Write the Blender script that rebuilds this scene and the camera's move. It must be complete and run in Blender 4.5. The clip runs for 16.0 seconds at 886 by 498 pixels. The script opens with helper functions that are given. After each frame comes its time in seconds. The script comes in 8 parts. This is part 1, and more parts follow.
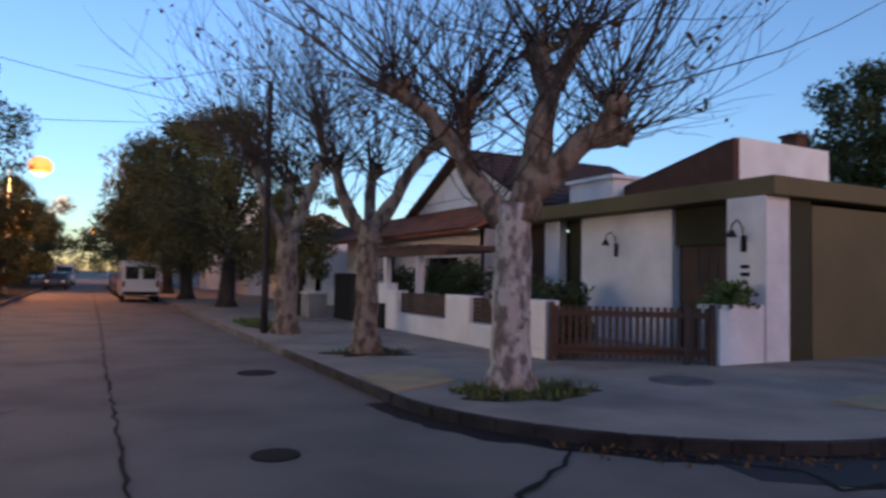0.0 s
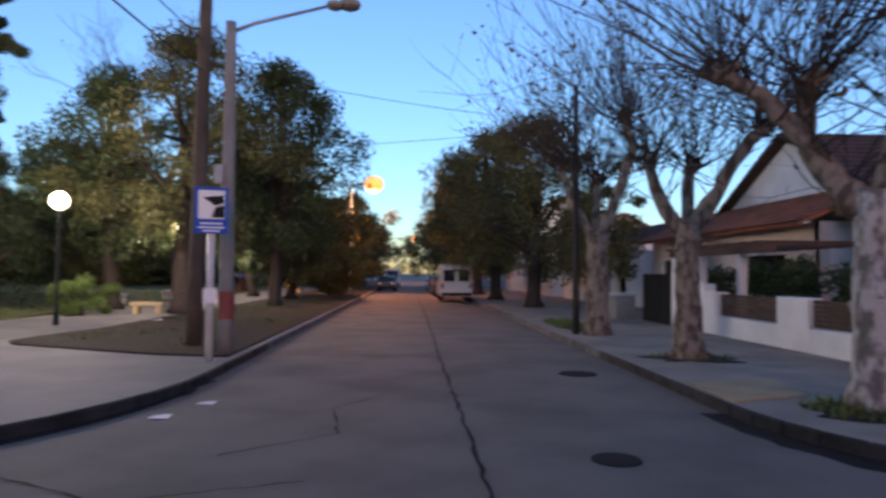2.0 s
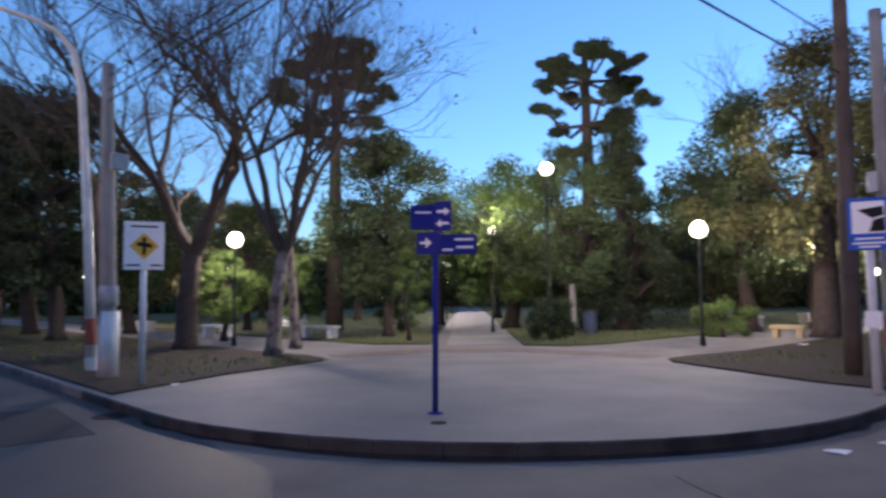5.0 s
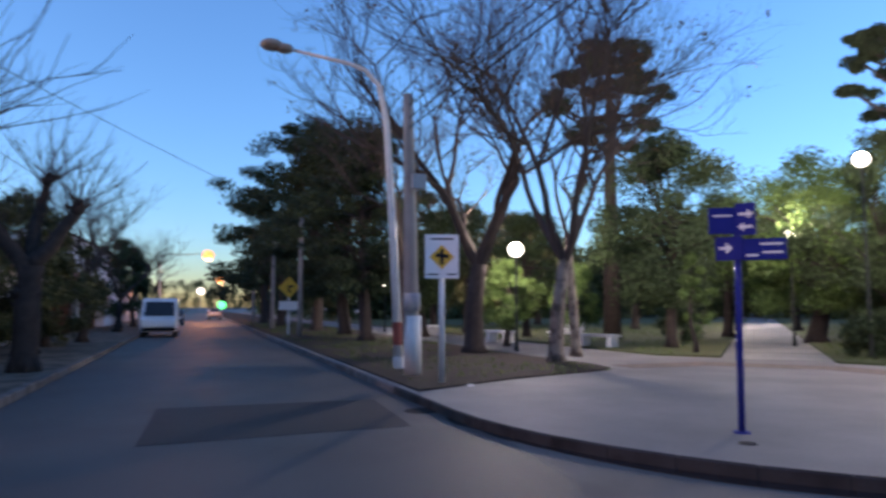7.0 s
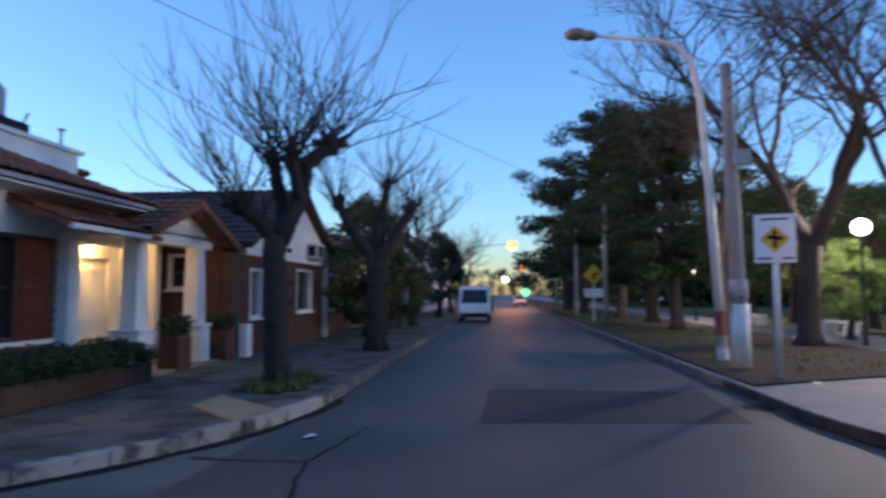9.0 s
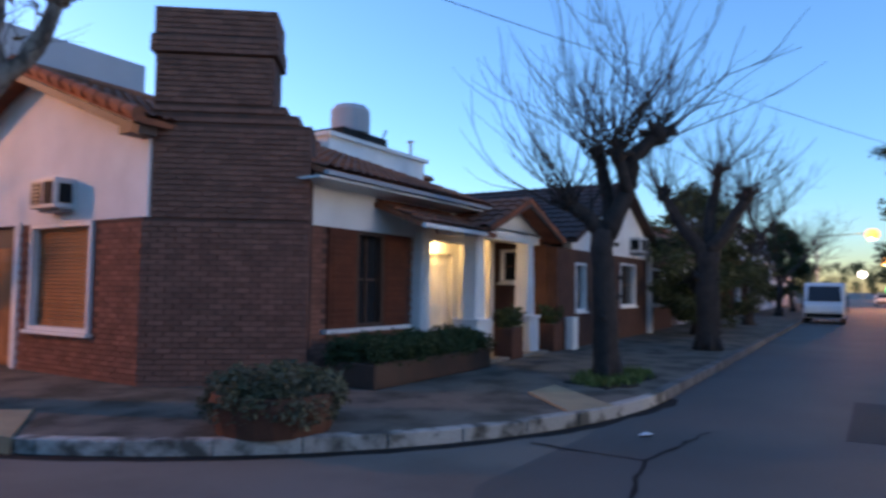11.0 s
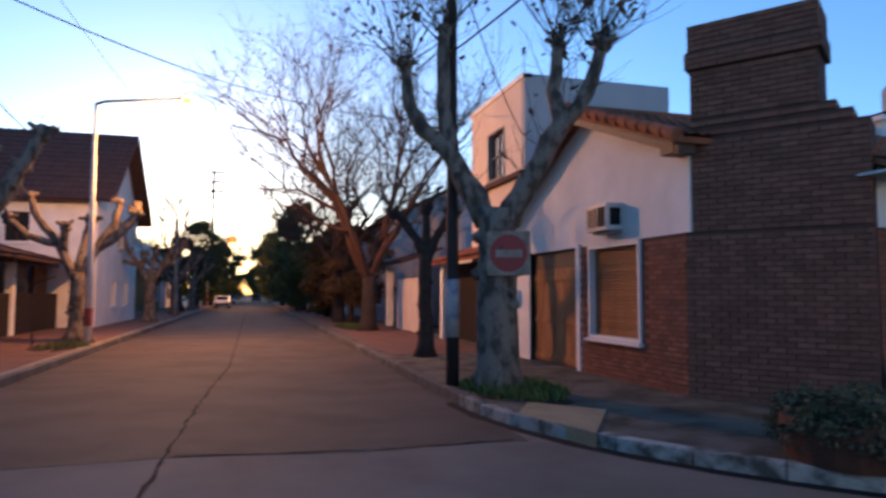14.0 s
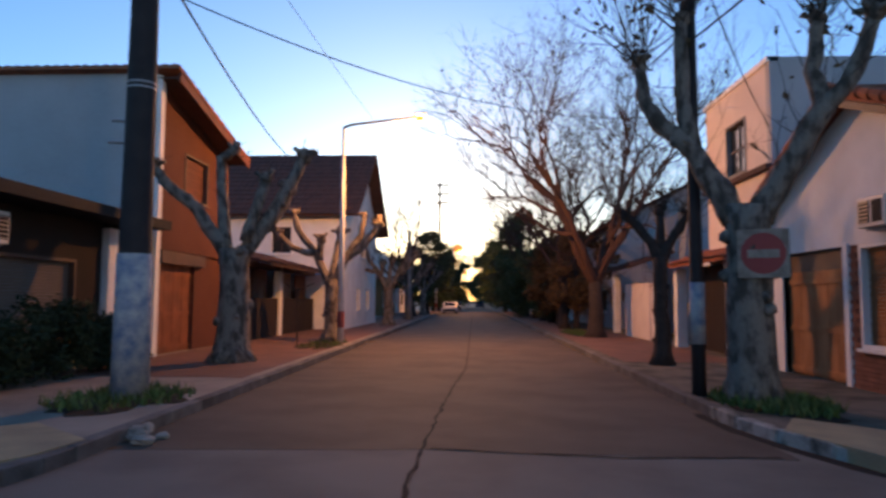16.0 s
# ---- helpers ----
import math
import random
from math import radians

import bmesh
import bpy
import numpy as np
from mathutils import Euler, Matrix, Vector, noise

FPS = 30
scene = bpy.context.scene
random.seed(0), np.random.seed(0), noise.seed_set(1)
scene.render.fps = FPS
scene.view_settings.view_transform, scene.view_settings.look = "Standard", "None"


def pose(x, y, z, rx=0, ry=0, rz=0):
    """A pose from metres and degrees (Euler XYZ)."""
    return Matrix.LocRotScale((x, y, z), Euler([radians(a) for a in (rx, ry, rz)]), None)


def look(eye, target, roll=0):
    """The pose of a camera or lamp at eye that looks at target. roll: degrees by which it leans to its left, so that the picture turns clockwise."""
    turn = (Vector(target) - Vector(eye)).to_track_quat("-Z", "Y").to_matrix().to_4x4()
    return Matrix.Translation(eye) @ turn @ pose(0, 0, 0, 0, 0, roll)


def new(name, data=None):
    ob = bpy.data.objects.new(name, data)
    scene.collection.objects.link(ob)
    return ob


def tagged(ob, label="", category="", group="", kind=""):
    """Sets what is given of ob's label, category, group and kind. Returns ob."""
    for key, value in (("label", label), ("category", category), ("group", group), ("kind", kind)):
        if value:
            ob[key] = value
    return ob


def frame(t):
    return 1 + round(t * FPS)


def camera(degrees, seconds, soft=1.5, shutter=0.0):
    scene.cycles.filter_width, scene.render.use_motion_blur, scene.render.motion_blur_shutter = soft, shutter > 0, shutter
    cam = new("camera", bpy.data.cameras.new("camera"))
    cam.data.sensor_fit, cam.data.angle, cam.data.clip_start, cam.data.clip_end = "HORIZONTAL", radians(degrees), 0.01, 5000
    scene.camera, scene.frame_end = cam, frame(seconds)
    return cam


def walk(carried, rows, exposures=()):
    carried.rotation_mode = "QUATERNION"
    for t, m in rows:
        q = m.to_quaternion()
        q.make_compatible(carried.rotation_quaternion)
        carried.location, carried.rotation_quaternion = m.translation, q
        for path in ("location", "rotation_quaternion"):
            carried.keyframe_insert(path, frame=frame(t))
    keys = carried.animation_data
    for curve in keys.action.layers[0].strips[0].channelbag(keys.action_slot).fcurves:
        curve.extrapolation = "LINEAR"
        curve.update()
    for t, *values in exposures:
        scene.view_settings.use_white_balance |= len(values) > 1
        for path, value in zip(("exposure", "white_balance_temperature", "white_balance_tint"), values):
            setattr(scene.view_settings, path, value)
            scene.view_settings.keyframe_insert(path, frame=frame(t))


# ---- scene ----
K = 1.1  # metres in one unit of the plan; every builder below works in plan units
cam = camera(66.9, 16.0, soft=2.8, shutter=0.6)
METRES, EYE, TILT, LEAN, TURN = 2.0 * K, 1.45 * K, 1.55, 0.0, -27.7
ROWS = [
    (0.0, 0.0, 0.0, 0.0, -0.01, 0.81, -1.02),
    (0.5, -0.0456, -0.0005, -0.0009, 4.69, 0.88, -0.54),
    (1.0, -0.0932, -0.0088, 0.0058, 10.21, 0.44, -0.16),
    (1.5, -0.1291, -0.0134, 0.0037, 18.13, 0.41, -0.31),
    (2.0, -0.1542, -0.0068, 0.0043, 24.88, 0.72, 0.25),
    (2.5, -0.1869, -0.0093, 0.0111, 32.54, 1.28, 0.31),
    (3.0, -0.2179, -0.0236, 0.0131, 42.66, 1.61, 0.49),
    (3.5, -0.2527, -0.0503, 0.0115, 53.34, 1.85, 1.69),
    (4.0, -0.2695, -0.0702, 0.0116, 62.04, 2.64, 2.25),
    (6.5, -0.2791, -0.1824, 0.0149, 91.15, 4.62, 1.65),
    (7.0, -0.2712, -0.2203, 0.0178, 97.66, 5.16, 1.55),
    (7.5, -0.2621, -0.2613, 0.0186, 103.86, 5.66, 1.35),
    (8.0, -0.2498, -0.3033, 0.0263, 109.37, 5.39, 1.31),
    (8.5, -0.2328, -0.3374, 0.0292, 115.43, 5.06, 1.53),
    (9.0, -0.2202, -0.3706, 0.0263, 122.68, 4.73, 1.41),
    (11.5, -0.1633, -0.4482, 0.0307, 157.24, 4.69, 0.13),
    (12.0, -0.1332, -0.4579, 0.0353, 165.99, 4.9, 0.52),
    (12.5, -0.1133, -0.4592, 0.0348, 173.61, 5.26, 0.83),
    (13.0, -0.0876, -0.4552, 0.0291, 180.58, 5.7, 0.51),
    (13.5, -0.0593, -0.4488, 0.0364, 186.16, 5.81, -0.0),
    (14.0, -0.0198, -0.4388, 0.0443, 191.71, 5.35, -0.46),
    (14.5, 0.0032, -0.4356, 0.0414, 195.77, 4.9, -0.7),
    (15.0, 0.0407, -0.4308, 0.0249, 200.51, 4.69, -1.71),
    (15.5, 0.0641, -0.4256, 0.0213, 205.77, 5.15, -1.05),
    (16.0, 0.0964, -0.4075, 0.0193, 210.26, 5.69, -1.1),
]
EXPOSURES = [(0.0, -0.35, 8200, 29), (4.0, -0.2, 7150, 27), (6.5, -0.12, 6900, 27), (9.0, 0.0, 6950, 26), (12.0, 0.15, 6900, 22), (13.0, -0.1, 6750, 20), (14.0, -0.38, 6800, 17), (16.0, -0.6, 7150, 16)]
walk(cam, [(t, pose(0, 0, EYE, TILT, LEAN, TURN) @ pose(METRES * x, METRES * y, METRES * z, 90 + pitch, roll, yaw)) for t, x, y, z, yaw, pitch, roll in ROWS], EXPOSURES)

# ---- sky and sun: dusk, the sun just down at the south end of the street ----
world = bpy.data.worlds.new("dusk")
scene.world = world
world.use_nodes = True
wn, wl = world.node_tree.nodes, world.node_tree.links
sky = wn.new("ShaderNodeTexSky")
sky.sky_type, sky.sun_disc = "NISHITA", False
sky.sun_elevation, sky.sun_rotation = radians(4.4), radians(177)
sky.air_density, sky.dust_density, sky.ozone_density = 1.0, 0.5, 4.2
wn["Background"].inputs["Strength"].default_value = 0.7
wl.new(sky.outputs["Color"], wn["Background"].inputs["Color"])
sun = new("sun", bpy.data.lights.new("sun", "SUN"))
sun.data.energy, sun.data.angle, sun.data.color = 0.9, radians(32), (1.0, 0.5, 0.3)
sun.matrix_world = look((0, 0, 0), (-0.3, 1.0, -0.2))


def lamp(place, watts, colour, size=0.12):
    data = bpy.data.lights.new("lamp_light", "POINT")
    data.energy, data.color, data.shadow_soft_size = watts, colour, size
    ob = new("lamp_light", data)
    ob.location = Vector(place) * K
    return ob

# ---- materials ----
def material(name, colour, rough=0.8, other=None, scale=3.0, mixed=0.5, bump=0.15, fine=40.0, metal=0.0, glow=None, glowing=0.0, random_shift=0.0, sharp=0.175, stretch=1.0, gloss=None):
    """Two scales of noise: large stains towards the colour `other`, and fine grain with relief."""
    m = bpy.data.materials.new(name)
    m.use_nodes = True
    n, l = m.node_tree.nodes, m.node_tree.links
    p = n["Principled BSDF"]
    p.inputs["Roughness"].default_value, p.inputs["Metallic"].default_value = rough, metal
    p.inputs["Specular IOR Level"].default_value = gloss if gloss is not None else 0.5 if rough < 0.65 else 0.2
    if glow:
        p.inputs["Base Color"].default_value = (*colour, 1)
        p.inputs["Emission Color"].default_value, p.inputs["Emission Strength"].default_value = (*glow, 1), glowing
        return m
    other = other or tuple(c * 0.6 for c in colour)
    where = n.new("ShaderNodeTexCoord")
    big, small = n.new("ShaderNodeTexNoise"), n.new("ShaderNodeTexNoise")
    squeeze = n.new("ShaderNodeMapping")
    squeeze.inputs["Scale"].default_value = (1, 1, stretch)
    l.new(where.outputs["Object"], squeeze.inputs["Vector"])
    big.inputs["Scale"].default_value, big.inputs["Detail"].default_value = scale, 6
    small.inputs["Scale"].default_value, small.inputs["Detail"].default_value = fine, 4
    for t in (big, small):
        l.new(squeeze.outputs["Vector"], t.inputs["Vector"])
    ramp = n.new("ShaderNodeMapRange")
    ramp.inputs["From Min"].default_value, ramp.inputs["From Max"].default_value = 0.525 - sharp, 0.525 + sharp
    ramp.inputs["To Max"].default_value = mixed
    l.new(big.outputs["Fac"], ramp.inputs["Value"])
    mix = n.new("ShaderNodeMix")
    mix.data_type = "RGBA"
    mix.inputs["A"].default_value, mix.inputs["B"].default_value = (*colour, 1), (*other, 1)
    l.new(ramp.outputs["Result"], mix.inputs["Factor"])
    grain = n.new("ShaderNodeMix")
    grain.data_type, grain.blend_type = "RGBA", "MULTIPLY"
    grain.inputs["Factor"].default_value = 0.5
    l.new(mix.outputs["Result"], grain.inputs["A"])
    shade = n.new("ShaderNodeMapRange")
    shade.inputs["To Min"].default_value, shade.inputs["To Max"].default_value = 0.5, 1.5
    l.new(small.outputs["Fac"], shade.inputs["Value"])
    l.new(shade.outputs["Result"], grain.inputs["B"])
    last = grain.outputs["Result"]
    if random_shift:
        info, shift = n.new("ShaderNodeObjectInfo"), n.new("ShaderNodeHueSaturation")
        isle, add, span = n.new("ShaderNodeNewGeometry"), n.new("ShaderNodeMath"), n.new("ShaderNodeMapRange")
        l.new(info.outputs["Random"], add.inputs[0])
        l.new(isle.outputs["Random Per Island"], add.inputs[1])
        frac = n.new("ShaderNodeMath")
        frac.operation = "FRACT"
        l.new(add.outputs["Value"], frac.inputs[0])
        l.new(frac.outputs["Value"], span.inputs["Value"])
        span.inputs["To Min"].default_value, span.inputs["To Max"].default_value = 1 - random_shift, 1 + random_shift
        l.new(span.outputs["Result"], shift.inputs["Value"])
        l.new(last, shift.inputs["Color"])
        last = shift.outputs["Color"]
    l.new(last, p.inputs["Base Color"])
    if bump:
        b = n.new("ShaderNodeBump")
        b.inputs["Strength"].default_value, b.inputs["Distance"].default_value = bump, 0.02
        l.new(small.outputs["Fac"], b.inputs["Height"])
        l.new(b.outputs["Normal"], p.inputs["Normal"])
    return m


ASPHALT = material("asphalt", (0.175, 0.148, 0.125), 0.8, (0.122, 0.104, 0.088), 0.7, 0.9, 0.4, 60, sharp=0.11)
ASPHALT_DARK = material("asphalt_patch", (0.036, 0.035, 0.035), 0.7, (0.026, 0.025, 0.025), 0.6, 0.7, 0.3, 60)
ASPHALT_SIDE = material("side_street_asphalt", (0.068, 0.064, 0.06), 0.64, (0.05, 0.048, 0.045), 0.5, 0.9, 0.4, 60, sharp=0.11, gloss=0.4)
# Warmer than the junction asphalt: orange lamp glow is mixed into the colour.
ASPHALT_SOUTH = material("south_street_asphalt", (0.108, 0.08, 0.062), 0.8, (0.07, 0.054, 0.043), 0.8, 0.9, 0.4, 60, sharp=0.11)
TAR = material("tar", (0.014, 0.013, 0.013), 0.9, None, 2, 0.5, 0.2, 50)
CEMENT = material("cement_pavement", (0.31, 0.26, 0.21), 0.85, (0.18, 0.155, 0.13), 0.9, 0.95, 0.3, 45)
CEMENT_MOSSY = material("mossy_cement_pavement", (0.15, 0.13, 0.105), 0.9, (0.055, 0.055, 0.042), 1.6, 0.95, 0.5, 30, sharp=0.1)
RED_PAVE = material("red_tile_pavement", (0.185, 0.092, 0.07), 0.8, (0.1, 0.064, 0.052), 1.2, 0.8, 0.3, 45)
PLAZA_PAVE = material("plaza_paving", (0.205, 0.192, 0.18), 0.75, (0.13, 0.123, 0.116), 0.6, 0.8, 0.2, 45)
KERB = material("kerb_concrete", (0.16, 0.15, 0.145), 0.85, (0.07, 0.065, 0.06), 2.5, 0.9, 0.4, 35, random_shift=0.2)
# Near-black concrete for the kerb stones close to both north corners.
KERB_DARK = material("dark_kerb_concrete", (0.042, 0.042, 0.042), 0.75, (0.018, 0.018, 0.018), 2.2, 0.95, 0.6, 35, random_shift=0.05, sharp=0.1)
KERB_WHITE = material("kerb_whitewashed", (0.34, 0.32, 0.29), 0.85, (0.07, 0.066, 0.055), 3.5, 0.95, 0.7, 35, random_shift=0.3, sharp=0.08)
OCHRE = material("ochre_ramp", (0.38, 0.29, 0.17), 0.85, (0.23, 0.185, 0.125), 2.0, 0.8, 0.35, 40)
SOIL = material("bare_soil", (0.032, 0.021, 0.016), 0.95, (0.02, 0.017, 0.011), 0.7, 0.8, 0.6, 25)
GRASS_GROUND = material("lawn_ground", (0.07, 0.09, 0.035), 0.95, (0.11, 0.1, 0.05), 0.6, 0.9, 0.6, 25)
GRASS = material("grass_blades", (0.07, 0.12, 0.03), 0.8, (0.14, 0.14, 0.05), 1.5, 0.7, 0, 20, random_shift=0.35)
WATER = material("gutter_water", (0.02, 0.02, 0.022), 0.06, (0.03, 0.03, 0.03), 3, 0.4, 0.03, 6)
BRICK = material("dark_red_brick", (0.245, 0.106, 0.074), 0.85, (0.16, 0.074, 0.055), 4, 0.7, 0.4, 70, random_shift=0.17)
BRICK_FAR = material("brick_wall", (0.1, 0.05, 0.038), 0.85, (0.07, 0.036, 0.028), 3, 0.8, 0.4, 60)
MORTAR = material("mortar", (0.14, 0.065, 0.05), 0.9, (0.06, 0.045, 0.04), 3, 0.7, 0.3, 60)
WHITE = material("white_render", (0.8, 0.79, 0.78), 0.8, (0.56, 0.55, 0.54), 1.2, 0.6, 0.15, 50)
WHITE_TRIM = material("white_paint", (0.78, 0.77, 0.76), 0.55, (0.6, 0.59, 0.57), 2.5, 0.5, 0.08, 60)
GREY_RENDER = material("grey_render", (0.4, 0.4, 0.42), 0.85, (0.32, 0.32, 0.33), 0.8, 0.6, 0.15, 50)
PINK_RENDER = material("pinkish_render", (0.68, 0.6, 0.56), 0.85, (0.55, 0.47, 0.44), 1.2, 0.6, 0.15, 50)
OLIVE = material("olive_render", (0.17, 0.135, 0.07), 0.85, (0.13, 0.1, 0.052), 0.8, 0.6, 0.15, 50)
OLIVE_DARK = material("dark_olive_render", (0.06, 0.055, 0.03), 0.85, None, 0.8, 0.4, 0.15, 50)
ORANGE_RENDER = material("terracotta_render", (0.115, 0.042, 0.027), 0.85, (0.08, 0.031, 0.021), 1.0, 0.6, 0.15, 50)
ROOF_TILE = material("clay_roof_tile", (0.36, 0.12, 0.062), 0.8, (0.16, 0.066, 0.044), 2.2, 0.9, 0.35, 40, random_shift=0.2)
ROOF_DARK = material("dark_roof_tile", (0.09, 0.05, 0.042), 0.8, (0.05, 0.035, 0.032), 2.0, 0.8, 0.35, 40)
WOOD = material("varnished_wood", (0.25, 0.088, 0.04), 0.6, (0.14, 0.05, 0.026), 2.5, 0.9, 0.15, 30, random_shift=0.15, gloss=0.25)
WOOD_PALE = material("sun_bleached_wood", (0.37, 0.17, 0.075), 0.7, (0.21, 0.085, 0.036), 3.0, 0.9, 0.2, 30, random_shift=0.15, stretch=0.3)
BROWN_DARK = material("dark_brown_render", (0.03, 0.021, 0.017), 0.85, (0.02, 0.015, 0.013), 1.0, 0.7, 0.2, 50)
BLIND = material("closed_pale_blind", (0.16, 0.13, 0.11), 0.8, (0.1, 0.085, 0.075), 1.5, 0.7, 0.1, 40)
GREEN_IRON = material("dark_green_iron", (0.02, 0.027, 0.022), 0.7, (0.03, 0.03, 0.028), 5, 0.7, 0.1, 50, gloss=0.2)
BIN_BLUE = material("faded_blue_plastic", (0.04, 0.06, 0.1), 0.7, (0.03, 0.04, 0.07), 4, 0.7, 0.1, 50, gloss=0.2)
WOOD_RED = material("red_brown_shutter_paint", (0.14, 0.042, 0.022), 0.65, (0.08, 0.027, 0.016), 3, 0.8, 0.15, 30, random_shift=0.15, gloss=0.2)
WOOD_DARK = material("dark_wood", (0.075, 0.035, 0.022), 0.6, (0.04, 0.022, 0.016), 3, 0.8, 0.2, 30, random_shift=0.2)
POLE_WOOD = material("weathered_pole", (0.11, 0.085, 0.07), 0.9, (0.06, 0.048, 0.042), 2.0, 0.9, 0.4, 30)
POLE_GREY = material("concrete_pole", (0.26, 0.25, 0.24), 0.85, (0.16, 0.15, 0.15), 2.0, 0.8, 0.3, 40)
POLE_BLACK = material("tarred_pole", (0.025, 0.022, 0.024), 0.7, (0.04, 0.035, 0.035), 3.0, 0.7, 0.3, 40)
PAPER = material("torn_posters", (0.42, 0.4, 0.38), 0.85, (0.12, 0.17, 0.26), 5.0, 1.0, 0.3, 30)
STEEL = material("white_painted_steel", (0.6, 0.6, 0.6), 0.45, (0.42, 0.41, 0.4), 4, 0.6, 0.05, 60)
GREY_STEEL = material("galvanised_steel", (0.32, 0.32, 0.33), 0.45, (0.22, 0.21, 0.21), 4, 0.6, 0.05, 60, metal=0.4)
RED_PAINT = material("red_paint", (0.27, 0.05, 0.035), 0.6, (0.16, 0.04, 0.035), 6, 0.6, 0.1, 50)
BLUE_SIGN = material("blue_sign", (0.008, 0.1, 0.45), 0.6, (0.008, 0.08, 0.36), 3, 0.4, 0.02, 60, gloss=0.15)
NAVY_SIGN = material("navy_sign", (0.013, 0.022, 0.2), 0.6, (0.01, 0.018, 0.15), 3, 0.4, 0.02, 60, gloss=0.15)
SIGN_WHITE = material("sign_white", (0.78, 0.78, 0.78), 0.45, (0.68, 0.68, 0.68), 4, 0.4, 0.02, 60)
BOARD = material("weathered_board", (0.3, 0.25, 0.21), 0.8, (0.16, 0.12, 0.1), 7, 0.9, 0.1, 40)
SIGN_RED = material("sign_red", (0.27, 0.032, 0.028), 0.5, (0.27, 0.03, 0.03), 6, 0.6, 0.02, 60)
SIGN_YELLOW = material("sign_yellow", (0.7, 0.4, 0.03), 0.5, (0.6, 0.33, 0.03), 6, 0.5, 0.02, 60)
BLACK = material("black_paint", (0.012, 0.012, 0.013), 0.75, (0.02, 0.02, 0.02), 4, 0.5, 0.05, 50, gloss=0.2)
RUBBER = material("rubber", (0.015, 0.015, 0.015), 0.9, (0.025, 0.024, 0.023), 6, 0.5, 0.1, 60)
CAR_WHITE = material("white_car_paint", (0.7, 0.7, 0.7), 0.25, (0.62, 0.62, 0.62), 1, 0.4, 0)
CAR_GREY = material("grey_car_paint", (0.12, 0.13, 0.15), 0.25, (0.1, 0.11, 0.12), 1, 0.4, 0)
CAR_DARK = material("dark_car_paint", (0.03, 0.035, 0.05), 0.25, (0.025, 0.03, 0.04), 1, 0.4, 0)
GLASS_DARK = material("window_glass", (0.02, 0.023, 0.027), 0.05, (0.03, 0.033, 0.036), 0.8, 0.4, 0)
BARK_PLANE = material("plane_bark", (0.24, 0.195, 0.16), 0.9, (0.08, 0.06, 0.05), 7.0, 0.95, 0.8, 26, sharp=0.08, stretch=0.55)
BARK_PALE = material("pale_plane_bark", (0.43, 0.41, 0.385), 0.9, (0.13, 0.11, 0.1), 7.0, 0.95, 0.8, 26, sharp=0.08, stretch=0.55)
BARK_GREY = material("grey_bark", (0.2, 0.165, 0.14), 0.95, (0.062, 0.05, 0.042), 7.0, 0.95, 0.9, 26, sharp=0.09, stretch=0.55)
BARK_DARK = material("dark_bark", (0.055, 0.042, 0.038), 0.95, (0.03, 0.025, 0.023), 6.0, 0.9, 0.6, 30)
TWIG = material("twigs", (0.058, 0.046, 0.042), 0.9, (0.038, 0.032, 0.03), 4, 0.7, 0, 30)
TWIG_RED = material("reddish_twigs", (0.075, 0.04, 0.033), 0.9, (0.045, 0.029, 0.026), 4, 0.7, 0, 30)
LEAF_DARK = material("dark_leaves", (0.045, 0.07, 0.028), 0.7, (0.028, 0.045, 0.02), 0.7, 0.8, 0, 20, random_shift=0.4)
# LEAF_MID is brightened: plaza lamplight is put into the lit trees' leaf colour.
LEAF_MID = material("green_leaves", (0.1, 0.16, 0.045), 0.7, (0.06, 0.1, 0.03), 0.7, 0.8, 0, 20, random_shift=0.4)
LEAF_OLIVE = material("olive_leaves", (0.085, 0.09, 0.035), 0.7, (0.06, 0.055, 0.025), 0.7, 0.8, 0, 20, random_shift=0.4)
LEAF_PINE = material("pine_needles", (0.03, 0.045, 0.022), 0.8, (0.02, 0.03, 0.016), 0.7, 0.8, 0, 20, random_shift=0.4)
LEAF_DEAD = material("dead_leaves", (0.13, 0.075, 0.035), 0.85, (0.07, 0.045, 0.025), 3, 0.8, 0, 20, random_shift=0.4)
LEAF_HEDGE = material("hedge_leaves", (0.085, 0.095, 0.055), 0.75, (0.13, 0.12, 0.085), 2, 0.7, 0, 20, random_shift=0.4)
POT = material("terracotta_pot", (0.12, 0.052, 0.034), 0.85, (0.075, 0.036, 0.026), 5, 0.7, 0.2, 40)
SODIUM = material("sodium_lamp_glass", (0.9, 0.5, 0.2), 0.4, glow=(1.0, 0.32, 0.06), glowing=2.5)
COOL = material("white_lamp_glass", (0.9, 0.9, 0.85), 0.4, glow=(1.0, 0.97, 0.85), glowing=8)
WARM = material("porch_lamp_glass", (0.9, 0.8, 0.6), 0.4, glow=(1.0, 0.75, 0.35), glowing=30)
GREEN_LIGHT = material("green_signal", (0.05, 0.8, 0.3), 0.4, glow=(0.05, 1.0, 0.3), glowing=3)


